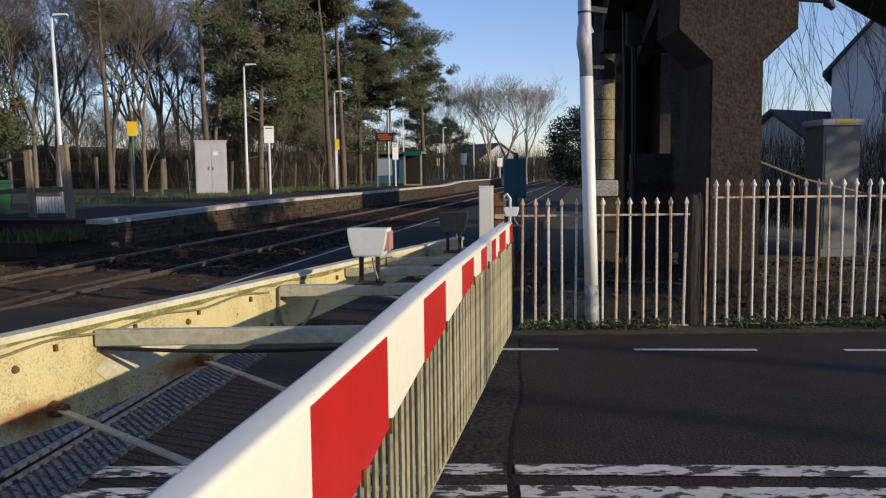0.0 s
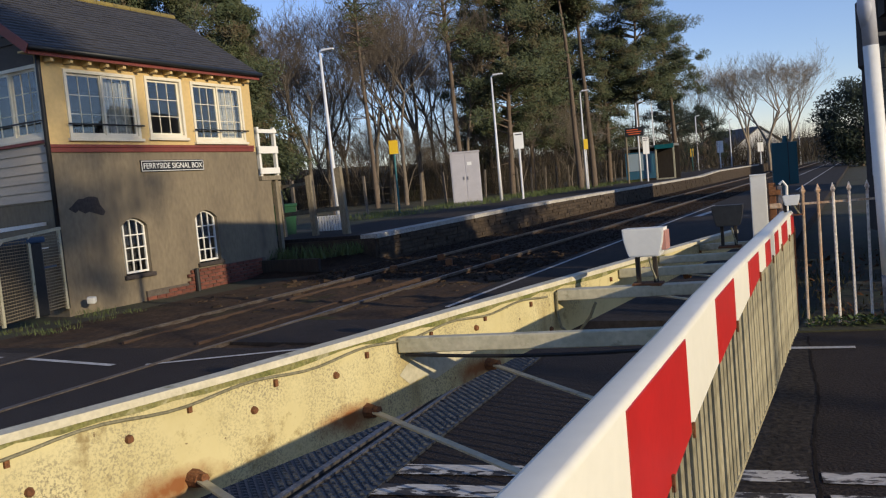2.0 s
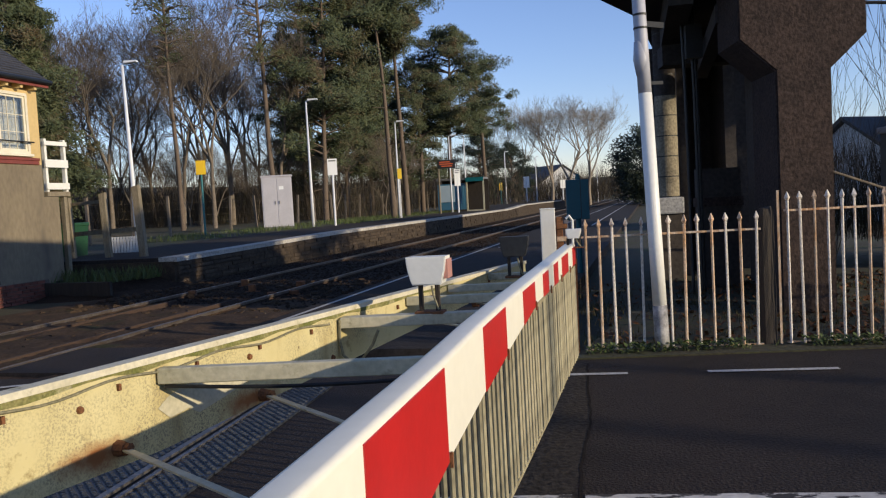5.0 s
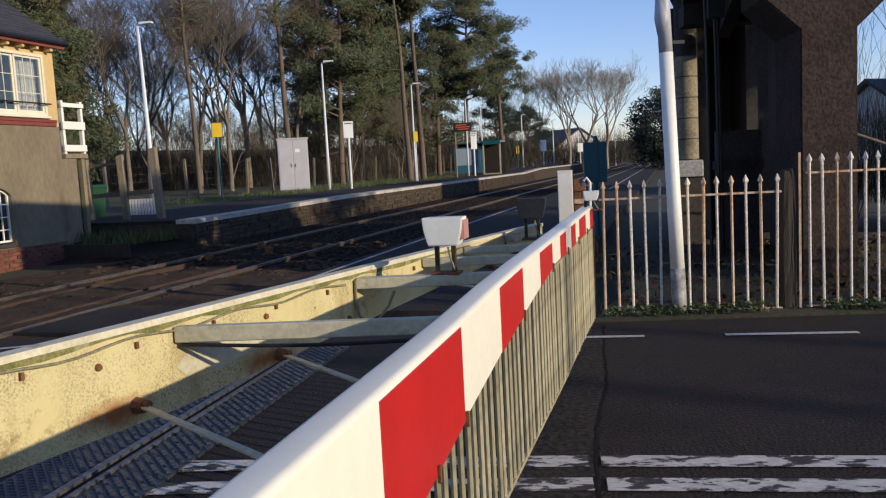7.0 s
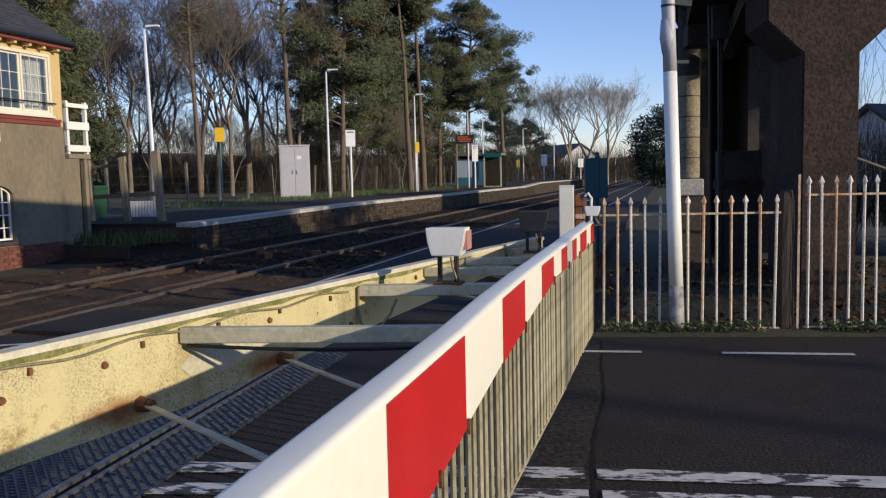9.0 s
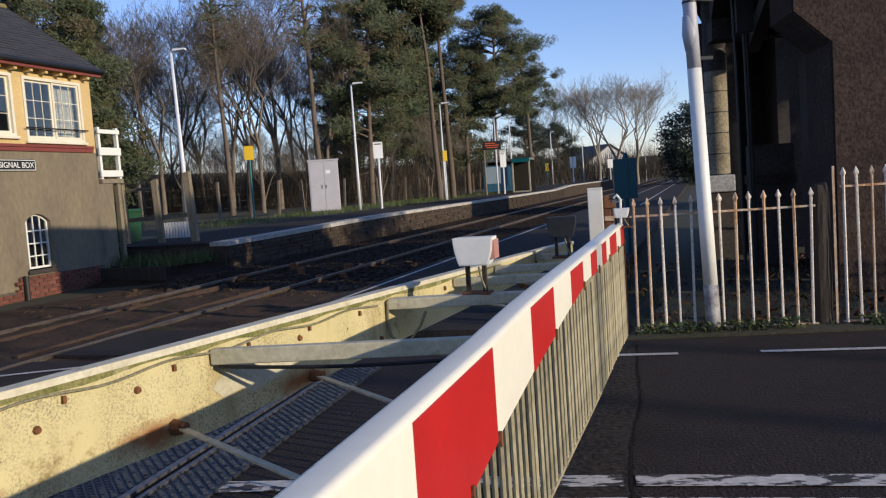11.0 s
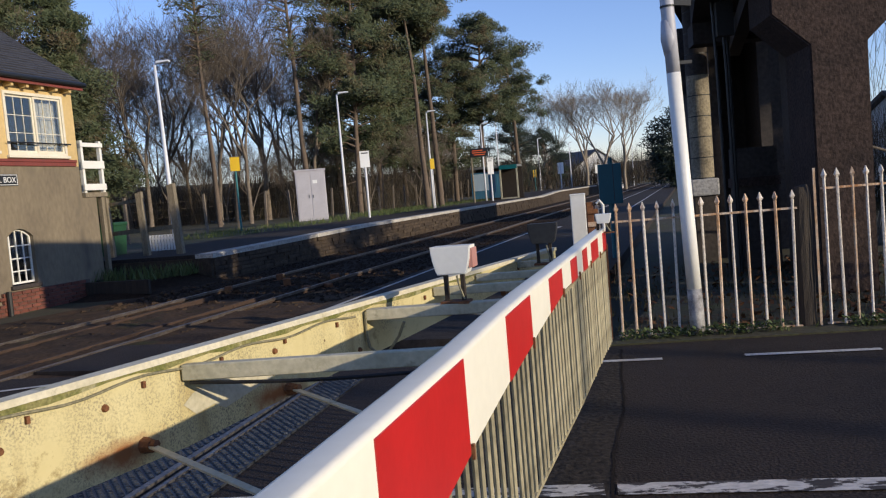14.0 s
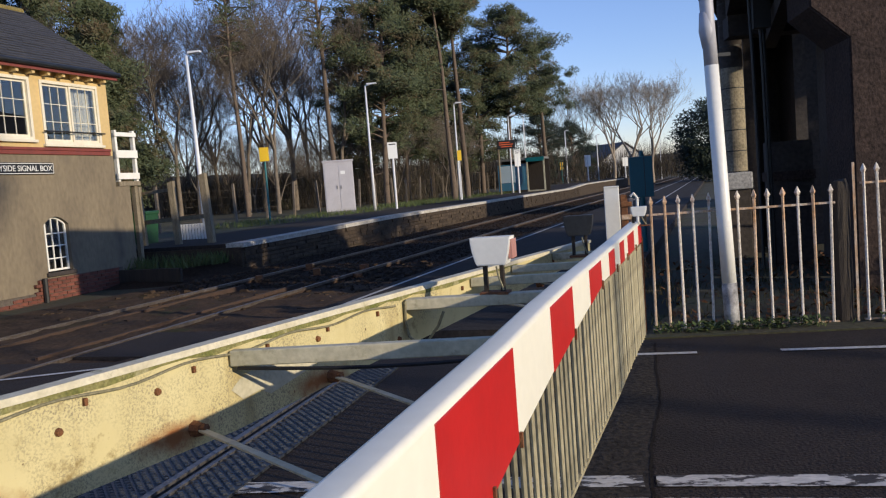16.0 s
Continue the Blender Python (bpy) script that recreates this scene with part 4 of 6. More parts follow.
def wall_open(axis, a0, a1, z0, z1, face, thick, openings):
    """A wall as a mesh: along y (axis 'y', outer face at x = face) or along x (axis 'x', outer face at y = face), with real openings."""
    bm = bmesh.new()
    cuts = sorted({a0, a1, *[o[0] for o in openings], *[o[1] for o in openings]})
    for p, q in zip(cuts, cuts[1:]):
        mid = (p + q) / 2
        op = sorted([(o[2], o[3]) for o in openings if o[0] < mid < o[1]])
        z = z0
        for lo, hi in op + [(z1, z1)]:
            if lo - z > 1e-4:
                if axis == "y":
                    box(bm, face - thick, face, p, q, z, lo)
                else:
                    box(bm, p, q, face, face + thick, z, lo)
            z = hi
    bmesh.ops.remove_doubles(bm, verts=bm.verts, dist=1e-5)
    return bm


L, W, EAVE, MID = 5.36, 4.3, 4.66, 2.78
ARCH = [(1.33, 1.98, 0.38, 1.46), (3.28, 3.95, 0.38, 1.48)]
WINS = [(0.45, 2.08, 2.97, 4.2), (2.31, 3.30, 3.0, 4.22), (3.56, 5.16, 2.93, 4.2)]
GWINS = [(-3.3, -0.03, 2.99, 4.25)]
part("lower_wall", wall_open("y", 0, L, -0.5, MID - 0.06, 0.0, 0.3, ARCH), RENDER, sb, "stained grey-brown cement render")
part("lower_wall", wall_open("x", -W, -0.3, -0.5, 1.88, 0.0, 0.3, []), RENDER, sb, "shaded cement render under the boards")
part("lower_wall", wall_open("x", -W, 0.0, -0.5, 2.04, L, 0.56, []), RENDER, sb)
part("lower_wall", wall_open("x", -W, 0.0, 2.04, MID - 0.06, L, 0.12, []), RENDER, sb)
part("upper_wall", wall_open("y", 0, L, MID + 0.08, EAVE, 0.0, 0.12, WINS), YELLOW_WALL, sb, "cream-yellow painted timber wall")
part("upper_wall", wall_open("x", -W, -0.12, 2.9, EAVE, 0.0, 0.12, GWINS), GABLE_SHADED, sb, "painted wall round the windows, darkened for shade")
part("upper_wall", wall_open("x", -W, 0.0, MID - 0.06, EAVE, L, 0.12, []), YELLOW_WALL, sb)
part("back_wall", one_box(-W - 0.1, -W, 0.0, L, -0.5, EAVE), RENDER, sb)
part("floor", one_box(-W, -0.3, 0.3, L, MID - 0.1, MID), INTERIOR, sb)
part("string_course", one_box(-0.1, 0.035, -0.02, L + 0.02, MID - 0.06, MID + 0.02, 0.01), MAROON, sb, "maroon painted band")
part("string_course", one_box(-0.1, 0.05, -0.03, L + 0.03, MID + 0.022, MID + 0.08, 0.01), MAROON, sb, "maroon painted band")
# weatherboards of the gable
for i in range(6):
    z = 1.9 + i * 0.165
    bm = bmesh.new()
    vs = [bm.verts.new(p) for p in ((-W - 0.0, -0.045, z), (-0.02, -0.045, z), (-0.02, -0.02, z + 0.165), (-W, -0.02, z + 0.165), (-W, 0.0, z), (-0.02, 0.0, z), (-0.02, 0.0, z + 0.165), (-W, 0.0, z + 0.165))]
    for f in ((0, 1, 2, 3), (0, 4, 5, 1), (1, 5, 6, 2), (2, 6, 7, 3), (3, 7, 4, 0), (4, 7, 6, 5)):
        bm.faces.new([vs[k] for k in f])
    part("board", bm, BOARD, sb)
part("gable_sill", one_box(-W, 0.02, -0.07, 0.0, 2.885, 2.94, 0.008), MAROON, sb, "dull maroon sill")
part("wall_core", one_box(-W, -0.3, 0.001, 0.28, 1.88, 2.9), BOARD, sb)
# gable triangle, its shadow put into the paint colour
RIDGE_X, RIDGE_Z = -W / 2, 6.15
bm = bmesh.new()
for k in range(10):
    z0 = EAVE + k * 0.16
    half = (RIDGE_Z - z0) / (RIDGE_Z - EAVE) * (W / 2)
    z1 = z0 + 0.155
    h1 = max(0.02, (RIDGE_Z - z1) / (RIDGE_Z - EAVE) * (W / 2))
    vs = [bm.verts.new(p) for p in ((RIDGE_X - half, -0.03, z0), (RIDGE_X + half, -0.03, z0), (RIDGE_X + h1, -0.008, z1), (RIDGE_X - h1, -0.008, z1))]
    bk = [bm.verts.new((v.co.x, 0.1, v.co.z)) for v in vs]
    bm.faces.new(vs)
    for a, b in ((0, 1), (1, 2), (2, 3), (3, 0)):
        bm.faces.new((vs[b], vs[a], bk[a], bk[b]))
part("gable", bm, GABLE_SHADED, sb, "boarded gable, darkened for shade")
for k in range(5):
    part("louvre", one_box(-1.62, -1.28, -0.06, -0.03, 4.78 + k * 0.1, 4.84 + k * 0.1), GREY_WOOD, sb, "louvred vent slat")
# roof: slates in courses over boards
bm = bmesh.new()
OV = 0.28
slope = math.atan2(RIDGE_Z - EAVE, W / 2)
run = (W / 2 + OV) / math.cos(slope)
rng = random.Random(6)
for side in (1, -1):
    rows = 22
    for r in range(rows):
        d0 = run * (1 - r / rows)
        d1 = run * (1 - (r + 1.25) / rows)
        y = -0.4 + (0.0 if r % 2 else -0.14)
        while y < L + 0.22:
            y1 = min(y + 0.28, L + 0.22)
            lift = rng.uniform(0.0, 0.008)
            if y1 - max(y, -0.4) > 0.03:
                q = []
                for dd, yy, up in ((d0, max(y, -0.4), 0.025 + lift), (d0, y1 - 0.006, 0.025 + lift), (max(d1, 0), y1 - 0.006, 0.008), (max(d1, 0), max(y, -0.4), 0.008)):
                    q.append((RIDGE_X + side * (dd * math.cos(slope)) + side * math.sin(slope) * up, yy, RIDGE_Z - dd * math.sin(slope) + math.cos(slope) * up))
                vs = [bm.verts.new(p) for p in q]
                lo = [bm.verts.new((p[0], p[1], p[2] - 0.012)) for p in q]
                bm.faces.new(vs if side > 0 else vs[::-1])
                for a, b in ((0, 1), (1, 2), (3, 0)):
                    bm.faces.new((vs[a], lo[a], lo[b], vs[b]))
            y = y1
slates = part("slate_roofing", bm, SLATE, sb, "dark grey slate courses")
slates["kind"] = "stuff"
bm = bmesh.new()
for side in (1, -1):
    vs = [bm.verts.new(p) for p in ((RIDGE_X, -0.38, RIDGE_Z - 0.01), (RIDGE_X, L + 0.2, RIDGE_Z - 0.01), (RIDGE_X + side * run * math.cos(slope), L + 0.2, RIDGE_Z - run * math.sin(slope) - 0.01), (RIDGE_X + side * run * math.cos(slope), -0.38, RIDGE_Z - run * math.sin(slope) - 0.01))]
    lo = [bm.verts.new(v.co - Vector((0, 0, 0.06))) for v in vs]
    bm.faces.new(vs)
    bm.faces.new(lo[::-1])
    for k in range(4):
        bm.faces.new((vs[k], lo[k], lo[(k + 1) % 4], vs[(k + 1) % 4]))
part("roof_boards", bm, DARK_WOOD, sb, "dark roof boarding")
for k in range(13):
    part("ridge_tile", one_tube([(RIDGE_X, -0.42 + k * 0.46, RIDGE_Z + 0.0), (RIDGE_X, 0.03 + k * 0.46, RIDGE_Z + 0.0)], 0.085, 8), MOSS, sb, "mossy yellow ridge tile")
EX = RIDGE_X + run * math.cos(slope)
EZ = RIDGE_Z - run * math.sin(slope)
part("fascia", one_box(EX - 0.05, EX - 0.02, -0.38, L + 0.2, EZ - 0.13, EZ + 0.0), MAROON, sb, "maroon fascia board")
part("gutter", one_tube([(EX + 0.03, -0.4, EZ - 0.02), (EX + 0.03, L + 0.22, EZ - 0.02)], 0.05, 10), BLACK, sb, "dark gutter", True)
part("bargeboard", one_bar((EX, -0.4, EZ - 0.05), (RIDGE_X, -0.4, RIDGE_Z - 0.05), 0.03, 0.16, (0, 0, 1)), MAROON, sb, "dull maroon bargeboard")
part("soffit", one_box(0.0, EX - 0.05, -0.38, L + 0.2, EZ - 0.09, EZ - 0.06), YELLOW_WALL, sb)
for k in range(14):
    y = 0.12 + k * (L - 0.24) / 13
    part("corbel", one_box(0.0, 0.2, y - 0.035, y + 0.035, 4.27, 4.37, 0.008), YELLOW_WALL, sb, "painted eaves bracket")
part("downpipe", one_tube([(0.07, -0.06, EZ), (0.05, -0.06, 4.1), (0.05, -0.06, 0.0)], 0.042, 10), BLACK, sb, "dark downpipe", True)


def window(axis, a0, a1, z0, z1, leaves, cols, rows, open_bar=True, curtain=0.0, face=0.0):
    """A white window unit: frame, sashes with glazing bars, panes, a safety bar."""
    # along local y; outward is +x
    f = 0.06
    bm = bmesh.new()
    box(bm, -0.09, 0.03, a0, a0 + f, z0, z1)
    box(bm, -0.09, 0.03, a1 - f, a1, z0, z1)
    box(bm, -0.09, 0.03, a0 + f, a1 - f, z0, z0 + f)
    box(bm, -0.09, 0.03, a0 + f, a1 - f, z1 - f, z1)
    w = part("window", bm, FRAME_PAINT, sb, "white timber casement window with small panes")
    if axis == "x":
        w.matrix_local = pose(0, 0, 0, 0, 0, -90)
    part("window_sill", one_box(0.0, 0.075, a0 - 0.04, a1 + 0.04, z0 - 0.05, z0 + 0.004, 0.008), FRAME_PAINT, w)
    n = len(leaves)
    for i, (p, q) in enumerate(leaves):
        la, lb = a0 + f + (a1 - a0 - 2 * f) * p, a0 + f + (a1 - a0 - 2 * f) * q
        xo = -0.03 + 0.03 * (i % 2)
        s = 0.045
        bm = bmesh.new()
        box(bm, xo - 0.03, xo, la, la + s, z0 + f, z1 - f)
        box(bm, xo - 0.03, xo, lb - s, lb, z0 + f, z1 - f)
        box(bm, xo - 0.03, xo, la + s, lb - s, z0 + f, z0 + f + s)
        box(bm, xo - 0.03, xo, la + s, lb - s, z1 - f - s, z1 - f)
        nc = cols[i] if isinstance(cols, tuple) else cols
        for c in range(1, nc):
            y = la + s + (lb - la - 2 * s) * c / nc
            box(bm, xo - 0.024, xo - 0.004, y - 0.006, y + 0.006, z0 + f + s, z1 - f - s)
        for r in range(1, rows):
            z = z0 + f + s + (z1 - z0 - 2 * f - 2 * s) * r / rows
            box(bm, xo - 0.022, xo - 0.006, la + s, lb - s, z - 0.006, z + 0.006)
        part("sash", bm, FRAME_PAINT, w)
        g = one_box(xo - 0.016, xo - 0.012, la + s * .5, lb - s * .5, z0 + f, z1 - f)
        pane = part("pane", g, GLASS, w)
        pane.visible_shadow = False
    if curtain:
        bm = bmesh.new()
        k = 30
        ya, yb = a0 + (a1 - a0) * (1 - curtain), a1 - 0.05
        prev = None
        for i in range(k + 1):
            y = ya + (yb - ya) * i / k
            x = -0.16 + 0.018 * math.sin(i * 1.9)
            cur = (bm.verts.new((x, y, z0 + 0.02)), bm.verts.new((x, y, z1)))
            if prev:
                bm.faces.new((prev[0], cur[0], cur[1], prev[1]))
            prev = cur
        part("curtain", bm, CURTAIN, w, "gathered net curtain")
    if open_bar:
        part("safety_bar", one_tube([(0.09, a0 - 0.06, z0 + 0.25), (0.09, a1 + 0.04, z0 + 0.25)], 0.016, 8), BLACK, w, "black safety bar")
    return w


window("y", *WINS[0], ((0, 0.52), (0.5, 1)), 3, 3, True, 0.45)
window("y", *WINS[1], ((0, 1),), 3, 3, False)
window("y", *WINS[2], ((0, 0.5), (0.5, 1)), 3, 3, True, 0.4)
gw = window("x", *GWINS[0], ((0.01, 0.385), (0.53, 0.765), (0.765, 1.0)), (4, 2, 3), 3, False)
part("mullion", one_box(-0.07, 0.02, -2.03, -1.62, 3.05, 4.19, 0.006), FRAME_PAINT, gw, "broad white mullion")
part("safety_bar", one_tube([(0.09, -2.1, 3.27), (0.09, 0.0, 3.27)], 0.016, 8), BLACK, gw, "black safety bar")
# dark lining around the upper room, its dimness put into the colour
part("room_lining", one_box(-W + 0.02, -W + 0.05, 0.2, L - 0.1, MID, EAVE), INTERIOR, sb, "dim room lining")
part("room_ceiling", one_box(-W, -0.13, 0.13, L, EAVE - 0.06, EAVE - 0.02), INTERIOR, sb)


def arched_window(a0, a1, z0, z1):
    rise = 0.16
    mid, half = (a0 + a1) / 2, (a1 - a0) / 2

    def arc(y):
        return z1 - rise * ((y - mid) / half) ** 2
    bm = bmesh.new()
    n = 10
    for k in range(n):
        p, q = a0 + (a1 - a0) * k / n, a0 + (a1 - a0) * (k + 1) / n
        for o in (0.001,):
            vs = [bm.verts.new((x, y, z)) for x in (-0.28, o) for y, z in ((p, arc(p)), (q, arc(q)), (q, z1 + 0.002), (p, z1 + 0.002))]
            bm.faces.new(vs[4:8])
            bm.faces.new((vs[0], vs[4], vs[5], vs[1]))
    head = bm
    bm = bmesh.new()
    pts = [(-0.10, y, arc(y) - 0.02) for y in [a0 + 0.1 + (a1 - a0 - 0.12) * k / n for k in range(n + 1)]]
    tube(bm, pts, 0.022, 4)
    box(bm, -0.12, -0.08, a0 + 0.1, a0 + 0.135, z0 + 0.02, arc(a0 + 0.1) - 0.02)
    box(bm, -0.12, -0.08, a1 - 0.04, a1 - 0.005, z0 + 0.02, arc(a1 - 0.02) - 0.02)
    box(bm, -0.12, -0.08, a0 + 0.135, a1 - 0.04, z0 + 0.02, z0 + 0.06)
    w = part("arched_window", bm, WHITE, sb, "white segmental-arched window with small panes in a dark reveal")
    part("spandrel", head, RENDER, w, "rendered arch head")
    for c in (1, 2):
        y = a0 + 0.12 + (a1 - a0 - 0.14) * c / 3
        part("glazing_bar", one_box(-0.11, -0.085, y - 0.011, y + 0.011, z0 + 0.06, arc(y) - 0.03), WHITE, w)
    for r in (1, 2, 3):
        z = z0 + 0.02 + (z1 - z0 - 0.1) * r / 4
        part("glazing_bar", one_box(-0.108, -0.087, a0 + 0.13, a1 - 0.04, z - 0.011, z + 0.011), WHITE, w)
    pane = part("pane", one_box(-0.101, -0.097, a0 + 0.1, a1, z0, z1), GLASS, w)
    pane.visible_shadow = False
    part("window_sill", one_box(-0.28, 0.06, a0 - 0.05, a1 + 0.05, z0 - 0.08, z0, 0.01), CONCRETE_DARK, w, "dark stone sill")
    part("backing", one_box(-0.5, -0.45, a0 - 0.2, a1 + 0.2, z0 - 0.1, z1 + 0.1), INTERIOR, w, "dark board standing in for the unlit room")


for a in ARCH:
    arched_window(*a)
# brick plinth exposed at the lower corner
plinth = part("plinth", one_box(0.0, 0.05, 3.0, L, -0.5, 0.27), MORTAR, sb, "mortar of the exposed brick plinth")
part("plinth", one_box(0.0, 0.045, 1.75, 3.0, -0.5, 0.02), MORTAR, sb, "mortar of the exposed brick plinth")
bm = one_box(0, 0.07, -0.106, 0.106, -0.031, 0.031, 0.004)
me_brick = bpy.data.meshes.new("brick")
bm.to_mesh(me_brick)
bm.free()
me_brick.materials.append(BRICK)
rng = random.Random(9)
for r in range(10):
    for c in range(17):
        y = 1.85 + c * 0.225 + (0.11 if r % 2 else 0)
        top_r = 6 + (c > 4) * 4 - (c < 2)
        if y < L - 0.08 and r < top_r:
            share("brick", me_brick, plinth, pose(rng.uniform(-0.005, 0.012), y, -0.42 + r * 0.073, 0, 0, rng.uniform(-1, 1)))
part("drain_pipe", one_tube([(0.12, 3.05, -0.3), (0.12, 3.05, 0.3)], 0.05, 8), BLACK, sb, "short dark drain pipe")
# dark damp patch where the render has broken away
bm = bmesh.new()
rng = random.Random(12)
ring = []
for k in range(18):
    a = k / 18 * 6.283
    ring.append(bm.verts.new((0.003, 0.62 + 0.36 * math.cos(a) * (1 + rng.uniform(-.2, .2)) + 0.12 * math.sin(a), 1.78 + 0.13 * math.sin(a) * (1 + rng.uniform(-.3, .3)) - 0.22 * max(0, math.cos(a)) ** 3)))
bm.faces.new(ring)
part("damp_patch", bm, CONCRETE_DARK, sb, "dark broken patch of render")
# name board
nb = part("name_board", one_box(0.0, 0.03, 1.97, 3.70, 2.33, 2.56, 0.006), BLACK, sb, "black name board with white letters and border")
bm = bmesh.new()
for q in ((1.985, 3.685, 2.535, 2.547), (1.985, 3.685, 2.343, 2.355), (1.985, 1.997, 2.355, 2.535), (3.673, 3.685, 2.355, 2.535)):
    box(bm, 0.03, 0.034, *q)
part("border", bm, LETTER_WHITE, nb)
part("lettering", text_bm("FERRYSIDE SIGNAL BOX", 0.155, Matrix.Translation((0.034, 2.835, 2.44)) @ Matrix(((0, 0, 1, 0), (1, 0, 0, 0), (0, 1, 0, 0), (0, 0, 0, 1))) @ Matrix.Diagonal((0.97, 1, 1, 1))), LETTER_WHITE, nb)
# landing at the far end
st = base("outside_stair", "white painted timber landing rail at the signal box end", "stair", SB)
for y in (5.64, 6.24):
    part("post", one_box(-0.12, -0.04, y, y + 0.07, 2.15, 3.3), WHITE, st)
for z, h in ((2.2, 0.14), (2.68, 0.17), (3.16, 0.09)):
    part("rail", one_box(-0.04, 0.0, 5.6, 6.31, z, z + h), WHITE, st)
part("landing", one_box(-1.8, 0.0, 5.6, 6.31, 2.05, 2.15), GREY_WOOD, st)
for x_ in (-1.7, -0.15):
    part("leg", one_box(x_, x_ + 0.1, 6.15, 6.25, -0.2, 2.05), GREY_WOOD, st)
bm = one_box(-0.07, 0.08, -0.06, 0.06, -0.02, 0.1, 0.035, m=SB @ pose(0.28, 0.25, 0.05, 10, 5, 30))
tagged(finish("white_stone", bm, WHITE), "whitened stone at the wall's foot", "stone")


# ---- left of the road: mesh fence, railing, the other barrier ----
mf = base("mesh_fence", "white-framed wire mesh fence panel with a sloping end", "fence", pose(0, 0, 0))
A, B = Vector((-9.95, 9.05, 0)), Vector((-10.66, 11.7, 0))
D_ = (B - A).normalized()
LN = (B - A).length


def on_fence(s, z):
    return A + D_ * s + Vector((0, 0, z))


top_pts = [on_fence(0, 0.0), on_fence(0, 0.72), on_fence(0.95, 1.30), on_fence(LN, 1.40)]
for p, q in zip(top_pts, top_pts[1:]):
    part("frame_bar", one_bar(p, q, 0.05, 0.05), CREAM_CLEAN, mf)
for s, h in ((0.75, 1.18), (1.7, 1.34), (LN - 0.05, 1.40)):
    part("post", one_bar(on_fence(s, 0), on_fence(s, h), 0.045, 0.045), CREAM_CLEAN, mf)
bm = bmesh.new()
for i in range(26):
    z = 0.06 + i * 0.05
    s0 = 0 if z < 0.72 else (z - 0.72) / 0.58 * 0.95
    if z < 1.34:
        bar(bm, on_fence(s0, z), on_fence(LN, z), 0.006, 0.012)
for i in range(40):
    s = 0.05 + i * LN / 40
    h = 0.72 + 0.58 * min(1, s / 0.95)
    bar(bm, on_fence(s, 0.05), on_fence(s, h), 0.004, 0.004)
wm = part("wire_mesh", bm, GREY_WOOD, mf, "dull grey wire mesh")
wm["kind"] = "stuff"
part("plate", one_bar(on_fence(1.95, 0.78), on_fence(2.5, 0.78), 0.01, 0.03), TARP_BLUE, mf, "small pale blue plate")
part("plate", one_bar(on_fence(1.95, 1.1), on_fence(2.3, 1.1), 0.01, 0.02), WHITE, mf, "small white plate")
part("back_rail", one_bar(on_fence(0.6, 1.43) + Vector((-0.35, 0, 0)), on_fence(LN + 0.1, 1.5) + Vector((-0.35, 0, 0)), 0.05, 0.06), WHITE, mf, "white rail behind the mesh")
part("back_board", one_bar(on_fence(0.8, 0.6) + Vector((-0.5, 0, 0)), on_fence(LN, 0.6) + Vector((-0.5, 0, 0)), 0.03, 1.1), DARK_WOOD, mf, "dark boarding behind the mesh")

rl = base("steel_railing", "low white steel railing", "railing", pose(0, 0, 0))
a, b = Vector((-11.6, 8.75, 0)), Vector((-10.35, 9.05, 0))
for z in (0.08, 0.78):
    part("rail", one_bar(a + Vector((0, 0, z)), b + Vector((0, 0, z)), 0.04, 0.04), CREAM_CLEAN, rl)
for i in range(12):
    p = a.lerp(b, i / 11)
    part("upright", one_tube([p + Vector((0, 0, 0.08)), p + Vector((0, 0, 0.78))], 0.012, 6), CREAM_CLEAN, rl)
part("post", one_bar(b, b + Vector((0, 0, 0.85)), 0.05, 0.05), CREAM_CLEAN, rl)
bm = bmesh.new()
loft(bm, [[(-10.3 + dx * 0.26, 9.1 + dy * 0.2, z) for dx, dy in ((0, 0), (1, 0), (1, 1), (0, 1))] for z in (0, 0.4, 0.72)])
tagged(finish("timber_post", bm, DARK_WOOD), "rust-stained dark timber stump by the railing", "post")
ob = base("crossing_barrier", "far barrier boom end with red and white bands", "barrier", pose(0, 0, 0))
part("boom_beam", one_box(-12.6, -10.62, 9.45, 9.55, 0.86, 1.1, 0.01), BOOM_WHITE, ob)
part("red_band", one_box(-10.615, -10.0, 9.445, 9.555, 0.86, 1.1, 0.008), RED, ob, "red band")
part("tip", one_box(-10.75, -10.6, 9.5, 9.62, 1.1, 1.45, 0.01), CREAM_CLEAN, ob, "pale upright at the boom")
cr = base("storage_box", "blue plastic storage box with clutter behind the fence", "box", pose(-10.75, 10.4, 0, 0, 0, -10))
part("body", one_box(-0.3, 0.3, -0.25, 0.6, 0.0, 1.2, 0.03), BLACK, cr)
part("lid", one_box(-0.33, 0.33, -0.3, 0.65, 1.2, 1.3, 0.03), TARP_BLUE, cr)

# ---- far platform ----
PZ = 0.65
plat = base("platform", "raised railway platform with a rough stone face and whitened edge", "platform", pose(0, 0, 0, 0, 0, TRACK_TURN), kind="structure")
bm = bmesh.new()
vv = [(16.6, 0.55), (19.0, 0.57), (26.0, 0.65), (62.0, 0.65), (70.0, 0.85), (78.0, 0.86), (160.0, 0.86)]
loft(bm, [[(-10.42, v, -0.2), (-10.42, v, z - 0.09), (-24.0, v, z - 0.09), (-24.0, v, -0.2)] for v, z in vv])
part("core", bm, STONE, plat, "rough dark stone platform face")
bm = bmesh.new()
loft(bm, [[(-10.82, v, z - 0.085), (-10.82, v, z), (-14.2, v, z), (-14.2, v, z - 0.085)] for v, z in vv])
part("surface", bm, PLATFORM, plat, "dark tarmac platform surface")
bm = bmesh.new()
